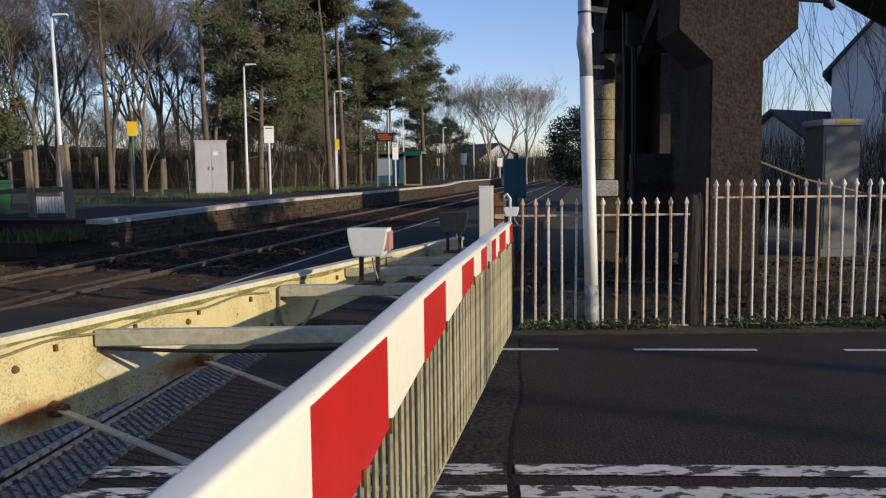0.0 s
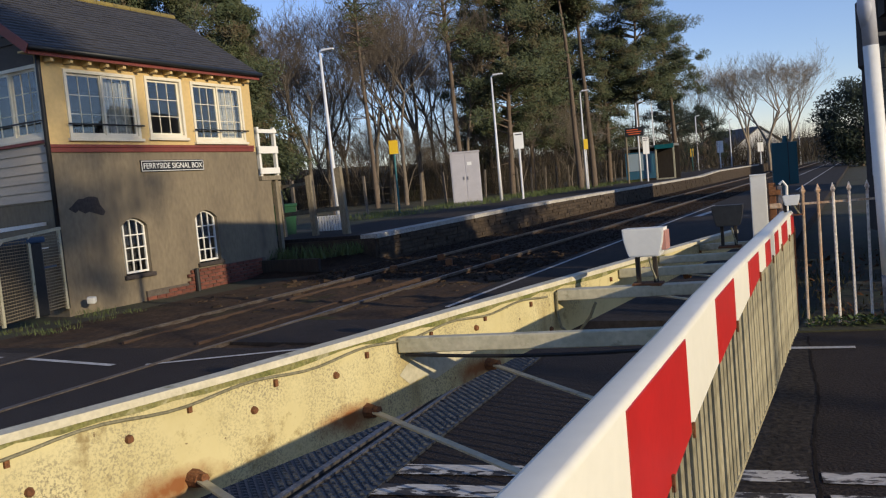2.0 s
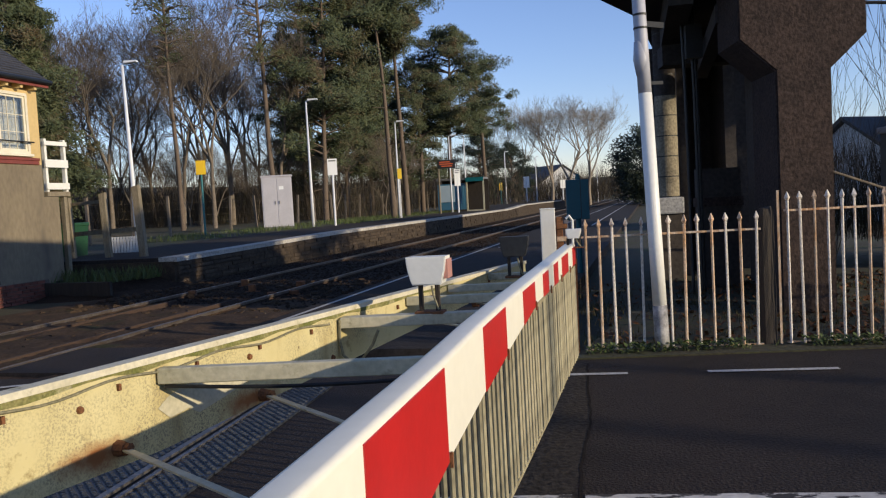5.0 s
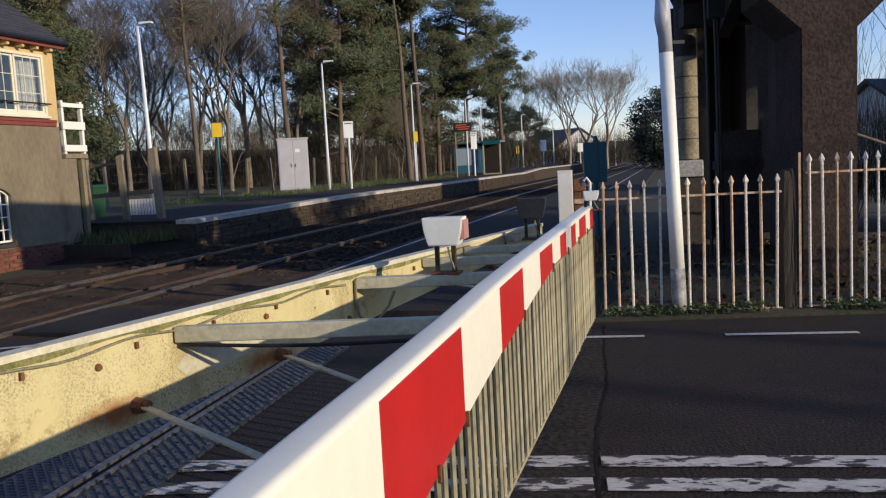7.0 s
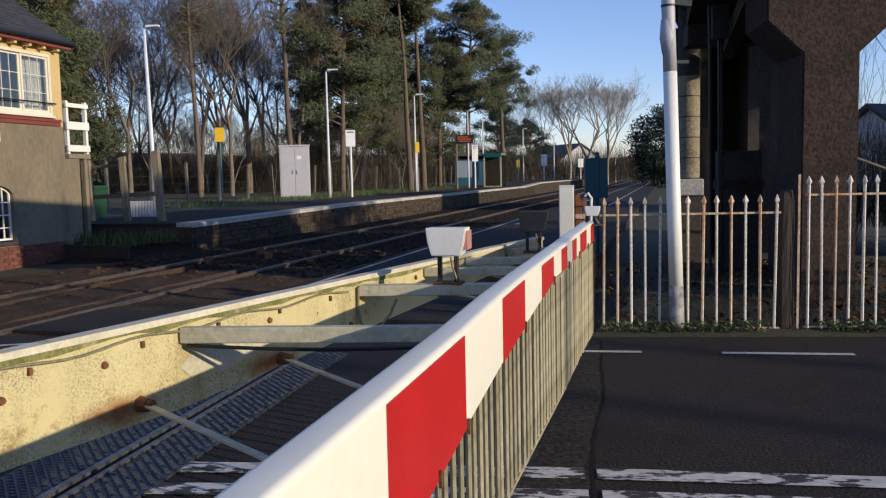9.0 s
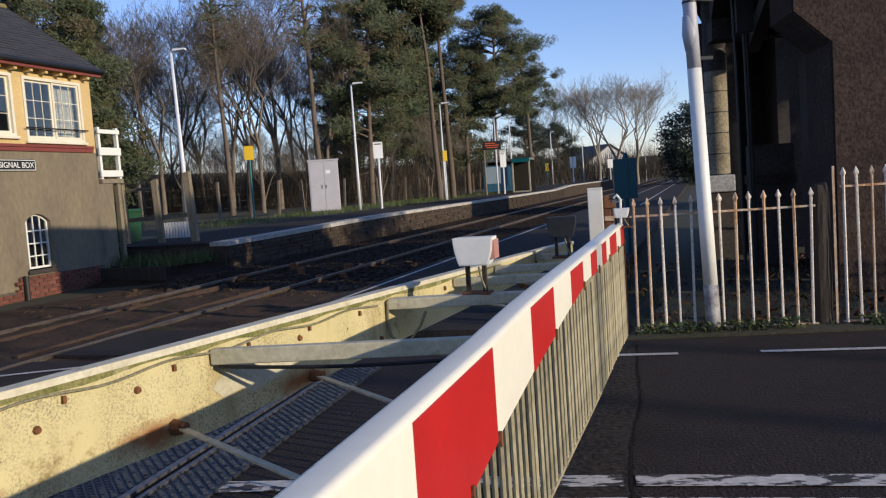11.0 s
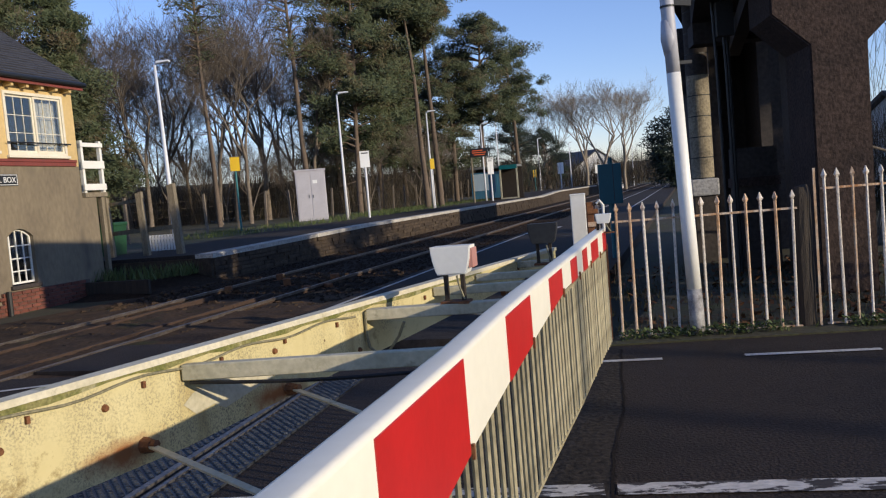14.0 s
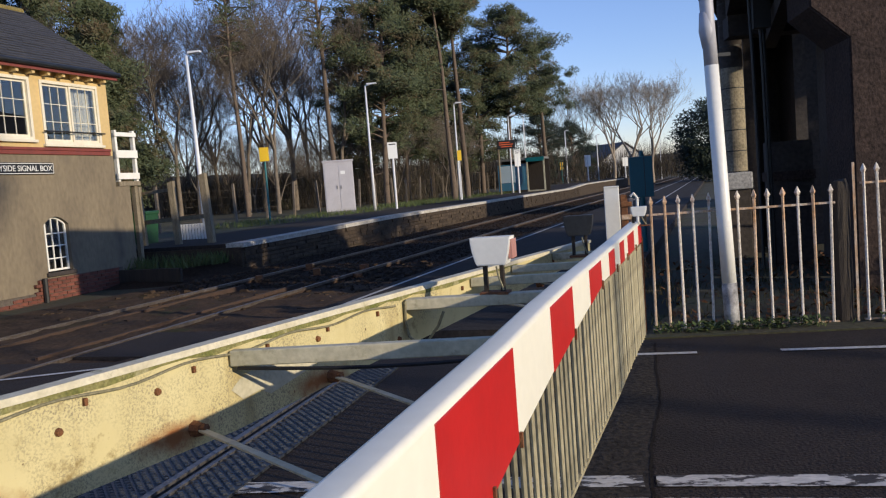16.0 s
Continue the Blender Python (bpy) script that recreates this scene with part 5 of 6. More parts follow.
loft(bm, [[(-14.22, v, z - 0.085), (-14.22, v, z + 0.0), (-40.0, v, z + 0.1), (-40.0, v, z - 0.085)] for v, z in vv])
part("grass_bank", bm, EARTH, plat, "grass behind the platform")


def plat_z(v):
    for (a, za), (b, zb) in zip(vv, vv[1:]):
        if a <= v <= b:
            return za + (zb - za) * (v - a) / (b - a)
    return vv[-1][1]


rng = random.Random(21)
v = 16.6
while v < 100:
    ln = rng.uniform(0.8, 1.1)
    z0, z1 = plat_z(v), plat_z(v + ln)
    bm = bmesh.new()
    h = 0.10
    loft(bm, [[(-10.36 + rng.uniform(-.01, .01), vv_, zz - h), (-10.35, vv_, zz + 0.006), (-10.82, vv_, zz + 0.006), (-10.82, vv_, zz - h)] for vv_, zz in ((v + 0.006, z0), (v + ln - 0.006, z1))])
    part("coping_stone", bm, COPING, plat)
    v += ln
# face stones, nearest stretch singly, the rest joined
def stone_course(r, v, w, rng):
    zt = plat_z(v) - 0.105
    hh = (zt + 0.15) / 6
    z0 = -0.15 + r * hh
    d = rng.uniform(0.0, 0.05)
    return (-10.43, -10.40 + d, v, v + w - 0.02, z0 + 0.008, z0 + hh - 0.008)


big = bmesh.new()
count = 0
for r in range(6):
    v = 16.7
    while v < 66:
        w = rng.uniform(0.3, 0.95)
        dims = stone_course(r, v, w, rng)
        if count < 290 and v < 40:
            part("stone", one_box(*dims), STONE, plat)
            count += 1
        else:
            box(big, *dims)
        v += w
rest = part("face_stones", big, STONE, plat, "rough coursed stone")
rest["kind"] = "stuff"

# posts and rails at the platform's end
def near_post(px, py, z0, z1, w, lean, name="timber_post", label="weathered grey timber post at the platform end"):
    bm = bmesh.new()
    loft(bm, [[(px + dx * w + lean * (z - z0), py + dy * w, z + (0.04 * dx if z > z1 - .01 else 0)) for dx, dy in ((-.5, -.5), (.5, -.5), (.5, .5), (-.5, .5))] for z in (z0, (z0 + z1) / 2, z1)])
    return tagged(finish(name, bm, GREY_WOOD), label, "post", "platform end posts")


near_post(-9.62, 19.5, 0.45, 2.12, 0.14, -0.035)
near_post(-8.60, 19.2, 0.3, 2.24, 0.16, -0.05)
near_post(-10.75, 19.9, 0.45, 2.05, 0.14, -0.03)
fr = base("timber_rail_fence", "short timber rail fence at the platform end", "fence", pose(0, 0, 0))
part("rail", one_bar((-10.7, 19.95, 1.15), (-8.65, 19.3, 1.22), 0.05, 0.11), GREY_WOOD, fr)
part("rail", one_bar((-10.7, 19.95, 1.9), (-9.62, 19.6, 1.94), 0.05, 0.08), GREY_WOOD, fr)
bm = bmesh.new()
rows_ = []
rngm = random.Random(71)
for a_ in range(9):
    rows_.append([bm.verts.new(tw(-14.0 + 3.8 * b_ / 8, 14.4 + 2.6 * a_ / 8, -0.16 + (0.62 * (a_ / 8) ** 1.3) * (1 - (b_ / 8) ** 5 * 0.9) + rngm.uniform(-0.05, 0.05) * (0 < a_ < 8))) for b_ in range(9)])
for r0, r1 in zip(rows_, rows_[1:]):
    for b_ in range(8):
        bm.faces.new((r0[b_], r0[b_ + 1], r1[b_ + 1], r1[b_]))
tagged(finish("earth_bank", bm, BALLAST, smooth=True), "dark earth bank at the platform's end", "bank", kind="structure")
gb = base("wheeled_bin", "dark green wheeled bin with a lid", "bin", pose(-11.4, 21.0, 0.2))
bm = bmesh.new()
loft(bm, [[(-0.27, -0.27, 0.05), (0.27, -0.27, 0.05), (0.27, 0.27, 0.05), (-0.27, 0.27, 0.05)], [(-0.34, -0.34, 1.15), (0.34, -0.34, 1.15), (0.34, 0.34, 1.15), (-0.34, 0.34, 1.15)]])
part("body", bm, BIN_GREEN, gb)
part("lid", one_box(-0.37, 0.37, -0.38, 0.36, 1.15, 1.24, 0.02), BIN_GREEN, gb)
for sx in (-0.22, 0.22):
    part("wheel", one_tube([(sx - 0.03, 0.28, 0.1), (sx + 0.03, 0.28, 0.1)], 0.1, 12), BLACK, gb)
pl = base("pallet_screen", "pale slatted screen beside the bin", "screen", pose(-10.2, 21.4, 0.25, 0, 0, -5))
for i in range(12):
    part("slat", one_box(-0.5 + i * 0.09, -0.44 + i * 0.09, 0, 0.03, 0, 0.75), GALV, pl)
for z in (0.1, 0.62):
    part("rail", one_box(-0.52, 0.58, 0.03, 0.06, z, z + 0.06), GALV, pl)
tb = base("timber_edging", "dark timber edging boards round a weedy bed", "edging", pose(-9.1, 16.7, -0.1, 0, 0, -15))
part("board", one_box(-0.9, 1.0, 0, 0.08, 0, 0.3, 0.01), DARK_WOOD, tb)
part("board", one_box(-0.9, -0.82, 0, 1.4, 0, 0.3, 0.01), DARK_WOOD, tb)

# lamps along the platform
def platform_lamp(x, y, top, r=0.06, lean=0.0, arm=0.42, zb=PZ):
    th = base("platform_lamp", "tall pale grey lamp column with a flat lantern", "street lamp", pose(x, y, zb - 0.05), "platform lamps")
    h = top - zb + 0.05
    part("column", one_tube([(0, 0, 0), (lean * 0.3, 0, h * 0.3), (lean, 0, h)], [r * 1.25, r, r * 0.6], 10), GALV, th, "", True)
    part("arm", one_tube([(lean, 0, h), (lean + arm * 0.4, 0, h + 0.04)], r * 0.5, 8), GALV, th)
    bm = bmesh.new()
    loft(bm, [[(lean + 0.1, -0.13, h + 0.02), (lean + 0.1, 0.13, h + 0.02), (lean + 0.1, 0.11, h + 0.1), (lean + 0.1, -0.11, h + 0.1)], [(lean + 0.1 + arm, -0.1, h + 0.05), (lean + 0.1 + arm, 0.1, h + 0.05), (lean + 0.1 + arm, 0.08, h + 0.1), (lean + 0.1 + arm, -0.08, h + 0.1)]])
    part("lantern", bm, GALV, th)
    return th


platform_lamp(-12.33, 27.0, 6.6, 0.075, -0.1)
platform_lamp(-8.68, 37.0, 6.3)
platform_lamp(-6.25, 49.0, 6.3)
platform_lamp(-3.85, 60.5, 6.2)
platform_lamp(-3.3, 72.0, 8.2, 0.06, 0.0, 0.2)
platform_lamp(0.2, 88.0, 6.3, 0.07, 0, 0.3, 0.86)
platform_lamp(4.0, 103.0, 6.3, 0.07, 0, 0.3, 0.86)
platform_lamp(15.6, 140.0, 6.3, 0.08, 0, 0.3, 0.0)
platform_lamp(20.5, 150.0, 5.6, 0.08, 0, 0.3, 0.0)


def post_sign(x, y, z0, z1, w, face, post_m, label, bars=0, zb=PZ, r=0.03):
    th = base("platform_sign", label, "sign", pose(x, y, zb - 0.05, 0, 0, 16))
    part("post", one_tube([(0, 0.03, 0), (0, 0.03, z1 - zb)], r, 8), post_m, th)
    f = part("panel", one_box(-w / 2, w / 2, -0.02, 0.005, z0 - zb, z1 - zb, 0.006), face, th)
    for k in range(bars):
        z = z1 - zb - 0.12 - k * 0.13
        part("text_bar", one_box(-w * 0.36, w * (0.36 - 0.12 * (k % 2)), -0.026, -0.021, z, z + 0.05), LETTER_DARK, f)
    return th


post_sign(-11.12, 30.0, 3.0, 3.52, 0.35, YELLOW, TEAL, "yellow notice on a teal post", 0, PZ, 0.04)
post_sign(-7.66, 37.0, 2.98, 3.72, 0.43, SIGN_WHITE, GALV, "white notice board on a grey post", 1, PZ, 0.05)
post_sign(-6.1, 48.6, 3.0, 3.6, 0.25, YELLOW, GALV, "small yellow notice on the lamp column")
post_sign(-3.2, 57.5, 2.55, 3.7, 0.42, SIGN_WHITE, GALV, "white notice board on a pale post", 2, PZ, 0.06)
post_sign(2.6, 97.0, 2.6, 3.9, 0.75, SIGN_WHITE, GALV, "small white notice on a post", 0, 0.86, 0.08)
post_sign(-0.35, 90.0, 2.4, 3.2, 0.35, YELLOW, TEAL, "small yellow notice on a teal post", 0, 0.86, 0.08)
post_sign(7.6, 108.0, 2.4, 3.5, 0.7, SIGN_WHITE, GALV, "small white notice on a post", 0, 0.86, 0.08)

ec = base("equipment_cabinet", "large pale grey metal equipment cabinet on the platform", "cabinet", pose(-10.05, 36.2, PZ, 0, 0, 14))
part("body", one_box(-0.66, 0.66, 0.0, 0.75, 0.1, 2.32, 0.015), CABINET, ec)
part("plinth", one_box(-0.68, 0.68, -0.02, 0.77, -0.05, 0.1, 0.01), CABINET_DARK, ec)
part("roof", one_box(-0.7, 0.7, -0.04, 0.79, 2.32, 2.39, 0.015), CABINET, ec)
for sx in (-1, 1):
    d = part("door", one_box(min(sx * 0.02, sx * 0.62), max(sx * 0.02, sx * 0.62), -0.014, 0.002, 0.2, 2.24, 0.004), CABINET, ec)
    part("handle", one_box(sx * 0.09 - 0.015, sx * 0.09 + 0.015, -0.045, -0.014, 1.1, 1.25), CABINET_DARK, d)
part("notice", one_box(0.1, 0.3, -0.02, -0.015, 1.75, 1.9), SIGN_WHITE, ec)

# waiting shelter, display and posters
sh = base("waiting_shelter", "small glazed waiting shelter with a teal fascia", "shelter", pose(-3.6, 62.0, PZ, 0, 0, TRACK_TURN))
part("roof", one_box(-1.4, 2.2, -0.3, 1.6, 2.35, 2.5, 0.02), CABINET_DARK, sh)
part("fascia", one_box(0.85, 2.2, -0.34, -0.3, 2.2, 2.5), TEAL, sh, "teal fascia")
part("back_wall", one_box(-1.4, 2.2, 1.5, 1.56, 0, 2.35), DARK_WOOD, sh)
part("side_panel", one_box(-1.4, 0.75, -0.02, 0.03, 0.15, 2.1), BLUE_PANEL, sh, "blue glazed panel")
part("poster", one_box(-1.2, -0.1, -0.06, -0.02, 0.75, 2.0), POSTER, sh, "pale poster behind glass")
part("poster", one_box(0.1, 0.6, -0.06, -0.02, 0.6, 2.0), BLUE_PANEL, sh, "blue poster")
for x_ in (0.9, 2.15):
    part("post", one_box(x_ - 0.05, x_ + 0.05, -0.3, -0.2, 0, 2.35), CREAM_CLEAN, sh)
part("kerb", one_box(0.9, 2.15, -0.3, -0.2, 0, 0.1), CREAM_CLEAN, sh)
dp = base("display_board", "dark departure display with glowing orange rows on a post", "display", pose(-3.55, 37.3 * 1.5, PZ))
part("post", one_tube([(-0.8, 0, 0), (-0.8, 0, 3.4)], 0.06, 8), GREY_WOOD, dp)
part("case", one_box(-0.85, 0.35, -0.12, 0.12, 3.05, 3.62, 0.02), BLACK, dp)
for k, (a_, b_) in enumerate(((-0.72, 0.0), (-0.72, 0.22), (-0.6, 0.15))):
    part("text_bar", one_box(a_, b_, -0.13, -0.121, 3.45 - k * 0.14, 3.50 - k * 0.14), LED, dp, "orange rows")

# fence behind the platform
pf = base("post_and_wire_fence", "timber post and wire mesh fence behind the platform", "fence", pose(0, 0, 0, 0, 0, TRACK_TURN))
rng = random.Random(31)
for i in range(34):
    v = 24.0 + i * 2.4
    part("post", one_bar((-18.2 + rng.uniform(-.05, .05), v, plat_z(v)), (-18.2 + rng.uniform(-.08, .08), v, plat_z(v) + 1.6), 0.09, 0.09), BARK_GREY, pf)
for k in range(5):
    part("wire", one_bar((-18.15, 24, PZ + 0.25 + 0.27 * k), (-18.15, 103, PZ + 0.45 + 0.27 * k), 0.003, 0.003), BARK_GREY, pf)


# ---- plants ----
def grass_tufts(name, spots, label, hmax, material=GRASS):
    rng = random.Random(len(spots))
    v, f = [], []
    for cx, cy, cz, rad, n in spots:
        for i in range(n):
            a, r = rng.uniform(0, 6.28), rad * math.sqrt(rng.random())
            x, y = cx + r * math.cos(a), cy + r * math.sin(a)
            h = hmax * rng.uniform(0.35, 1.0)
            t = rng.uniform(0, 6.28)
            w = h * 0.07
            lx, ly = h * 0.4 * math.cos(t * 3), h * 0.4 * math.sin(t * 3)
            k = len(v)
            v += [(x - w * math.cos(t), y - w * math.sin(t), cz), (x + w * math.cos(t), y + w * math.sin(t), cz), (x + lx, y + ly, cz + h)]
            f.append((k, k + 1, k + 2))
    me = bpy.data.meshes.new(name)
    me.from_pydata(v, [], f)
    me.materials.append(material)
    return tagged(new(name, me), label, "grass", kind="stuff")


rng = random.Random(17)
grass_tufts("grass", [(rng.uniform(0.8, 9), 7.72 + 0.25 * rng.random(), 0.0, 0.12, 22) for _ in range(60)], "weeds and grass along the fence foot", 0.11)
DRY_GRASS = mat("dull winter grass", (0.05, 0.05, 0.02), (0.075, 0.058, 0.028), 3, 0.9, 0.0, fine=0.3, gloss=0.1)
grass_tufts("grass", [(rng.uniform(0.9, 9), rng.uniform(8.0, 13), 0.0, 0.3, 26) for _ in range(190)], "rough dull grass behind the fence", 0.11, DRY_GRASS)


def leaf_litter():
    """Fallen brown leaves lying at all angles on the verge."""
    rng = random.Random(91)
    v, f = [], []
    for _ in range(5200):
        x, y = rng.uniform(1.0, 10.5), 7.95 + 5.5 * rng.random() ** 1.4
        if rng.random() > 0.35 + 0.65 * min(1, max(0, (x - 1.5) / 2)):
            continue
        a, s, t = rng.uniform(0, 6.28), rng.uniform(0.02, 0.05), rng.uniform(-0.8, 0.8)
        c = Vector((x, y, 0.02 + 0.05 * rng.random()))
        d, e = Vector((math.cos(a), math.sin(a), t)) * s, Vector((-math.sin(a), math.cos(a), -t)) * s * 0.6
        k = len(v)
        v += [tuple(c - d), tuple(c + e), tuple(c + d), tuple(c - e)]
        f.append((k, k + 1, k + 2, k + 3))
    me = bpy.data.meshes.new("leaf_litter")
    me.from_pydata(v, [], f)
    me.materials.append(mat("dead leaves", (0.16, 0.07, 0.03), (0.1, 0.05, 0.024), 7, 0.8, 0.0, stain=(0.24, 0.13, 0.06), stain_scale=5, stain_cut=0.55, gloss=0.2))
    tagged(new("leaf_litter", me), "fallen brown leaves on the verge", "leaves", kind="stuff")


leaf_litter()


def weed_clump(x, y, r, n, seed):
    """A low clump of broad green leaves."""
    rng = random.Random(seed)
    v, f = [], []
    for _ in range(n):
        a, q = rng.uniform(0, 6.28), r * math.sqrt(rng.random())
        c = Vector((q * math.cos(a) * 1.6, q * math.sin(a) * 0.7, rng.uniform(0.01, 0.09)))
        b = rng.uniform(0, 6.28)
        d = Vector((math.cos(b), math.sin(b), rng.uniform(0.0, 1.0))).normalized() * rng.uniform(0.03, 0.06)
        e = Vector((-math.sin(b), math.cos(b), 0)) * d.length * 0.32
        k = len(v)
        v += [tuple(c), tuple(c + d * 0.55 + e), tuple(c + d), tuple(c + d * 0.55 - e)]
        f.append((k, k + 1, k + 2, k + 3))
    me = bpy.data.meshes.new("weeds")
    me.from_pydata(v, [], f)
    me.materials.append(GRASS)
    ob = tagged(new("weed_clump", me), "low green weed clump at the fence foot", "weeds", "weed clumps", "stuff")
    ob.matrix_world = pose(x, y, 0.0)


for i, (x, r) in enumerate(((1.12, 0.1), (1.3, 0.13), (1.58, 0.15), (1.75, 0.1), (2.05, 0.1), (2.85, 0.12), (3.1, 0.15), (3.32, 0.17), (3.75, 0.12), (4.05, 0.2), (4.3, 0.14), (4.9, 0.16), (0.85, 0.08))):
    weed_clump(x, 7.72 + 0.02 * (i % 3), r, int(900 * r), 200 + i)
grass_tufts("grass", [(*tw(rng.uniform(-18.4, -14.3), rng.uniform(24, 80))[:2], PZ, 0.7, 45) for _ in range(260)], "sunlit rough grass behind the platform", 0.22)
grass_tufts("grass", [(*tw(rng.uniform(-13.6, -10.8), rng.uniform(15.2, 16.6))[:2], 0.15, 0.3, 34) for _ in range(26)], "weeds in the bed by the signal box", 0.34)
grass_tufts("grass", [(-9.3 + rng.uniform(-0.6, 0.7), 9.9 + rng.uniform(-0.8, 1.4), 0.0, 0.2, 26) for _ in range(26)], "weeds beside the mesh fence", 0.085)


def grow(segs, p, d, length, r, depth, rng, spread, up, kids=3, min_r=0.012):
    """Adds tapered limb segments by repeated forking."""
    n = 3 if depth > 1 else 2
    for i in range(n):
        d = (d + Vector((rng.uniform(-1, 1), rng.uniform(-1, 1), rng.uniform(-0.6, 0.8) + up)) * 0.16).normalized()
        q = p + d * length / n
        r2 = max(min_r * 0.6, r * (0.86 if depth else 0.5))
        segs.append((p, q, r, r2, depth))
        p, r = q, r2
        if depth > 0 and i > 0:
            s = (d + Vector((rng.uniform(-1, 1), rng.uniform(-1, 1), rng.uniform(-0.3, 0.7))) * spread).normalized()
            grow(segs, p, s, length * rng.uniform(0.55, 0.75), max(min_r, r * 0.6), depth - 1, rng, spread, up, kids, min_r)
    if depth > 0:
        for _ in range(kids):
            s = (d + Vector((rng.uniform(-1, 1), rng.uniform(-1, 1), rng.uniform(-0.3, 0.6))) * spread).normalized()
            grow(segs, p, s, length * rng.uniform(0.6, 0.85), max(min_r, r * 0.68), depth - 1, rng, spread, up, kids, min_r)


def seg_mesh(name, segs, material):
    v, f = [], []
    for p, q, r, r2, depth in segs:
        n = 6 if depth > 2 else 3
        d = (q - p)
        if d.length < 1e-4:
            continue
        d.normalize()
        s = d.orthogonal().normalized()
        o = d.cross(s)
        k = len(v)
        for c, rr in ((p, r), (q, r2)):
            for j in range(n):
                a = 6.28319 * j / n
                v.append(c + (s * math.cos(a) + o * math.sin(a)) * rr)
        for j in range(n):
            f.append((k + j, k + (j + 1) % n, k + n + (j + 1) % n, k + n + j))
    me = bpy.data.meshes.new(name)
    me.from_pydata([tuple(x) for x in v], [], f)
    me.materials.append(material)
    for p in me.polygons:
        p.use_smooth = True
    return me


def bare_meshes(seed, height, r, material, depth=5, spread=0.75, up=0.25, fork=0.3, min_r=0.012):
    rng = random.Random(seed)
    segs = []
    p, d = Vector((0, 0, -0.1)), Vector((rng.uniform(-.05, .05), rng.uniform(-.05, .05), 1)).normalized()
    trunk = []
    n = 4
    for i in range(n):
        q = p + d * height * fork / n
        trunk.append((p, q, r * (1 - 0.08 * i), r * (1 - 0.08 * (i + 1)), 5))
        p = q
        d = (d + Vector((rng.uniform(-.08, .08), rng.uniform(-.08, .08), 0))).normalized()
    for k in range(3):
        s = (d + Vector((rng.uniform(-1, 1), rng.uniform(-1, 1), 0.4)) * 0.5).normalized()
        grow(segs, p, s, height * 0.26, r * 0.6, depth - 1, rng, spread, up, 2, min_r)
    return seg_mesh("trunk", trunk, material), seg_mesh("crown", segs, material)


def place_tree(me_trunk, me_crown, x, y, z, s, turn, label, name="bare_tree", group="bare trees"):
    th = base(name, label, "tree", pose(x, y, z, 0, 0, turn) @ Matrix.Diagonal((s, s, s, 1)), group)
    share("trunk", me_trunk, th)
    share("crown", me_crown, th)
    return th


BARE = [bare_meshes(k, 12.5, 0.17, BARK_GREY, 6, 0.9, 0.2, 0.33, 0.009) for k in (1, 2, 3, 4, 5)]
rng = random.Random(77)


def ax(px, y):
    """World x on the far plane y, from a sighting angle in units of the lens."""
    return (px - 784) / 1456 * y


for i, px in enumerate((-560, -480, -400, -320, -250, -180, -110, -50, -10, 30, 70, 110, 150, 205, 235, 262, 295, 325, 380)):
    y = 44 + 16 * ((i * 7) % 5) / 4
    s = rng.uniform(0.85, 1.15)
    place_tree(*BARE[i % 5], ax(px, y), y, PZ, s, rng.uniform(0, 360), "bare winter tree with a forked grey trunk behind the platform")
for i, px in enumerate(range(-520, 560, 62)):
    y = 68 + 9 * ((i * 5) % 4) / 3
    place_tree(*BARE[(i + 2) % 5], ax(px + rng.uniform(-15, 15), y), y, PZ, rng.uniform(0.9, 1.15), rng.uniform(0, 360), "bare winter tree in the wood behind")
for i in range(30):
    y = 47 + 20 * ((i * 7) % 10) / 9
    place_tree(*BARE[i % 5], ax(-500 + 38 * i + rng.uniform(-12, 12), y), y, PZ - 1.2, rng.uniform(0.4, 0.6), rng.uniform(0, 360), "low twiggy bare tree beneath the pines", "bare_tree", "low bare trees")
PALE_TREES = [bare_meshes(k, 13.0, 0.22, BARK_PALE, 6, 0.95, 0.2, 0.22, 0.009) for k in (11, 12)]
for i, (px, y, s) in enumerate(((803, 112, 1.15), (868, 112, 1.12), (900, 108, 1.18), (932, 114, 1.12), (760, 112, 0.8))):
    place_tree(*PALE_TREES[i % 2], ax(px, y), y, 0, s, 70 * i, "pale bare deciduous tree far along the line", "bare_tree", "far bare trees")


def leaf_cloud(v, f, c, rad, n, rng, size, flat=0.6, thin=0.28):
    for _ in range(n):
        d = Vector((rng.gauss(0, 1), rng.gauss(0, 1), rng.gauss(0, 1)))
        d = d.normalized() * rad * rng.random() ** 0.4
        d.z *= flat
        p = c + d
        a = Vector((rng.uniform(-1, 1), rng.uniform(-1, 1), rng.uniform(-0.4, 0.9))).normalized()
        b = a.orthogonal().normalized()
        s = size * rng.uniform(0.6, 1.3)
        k = len(v)
        v += [tuple(p - b * s * thin), tuple(p + b * s * thin), tuple(p + a * s)]
        f.append((k, k + 1, k + 2))


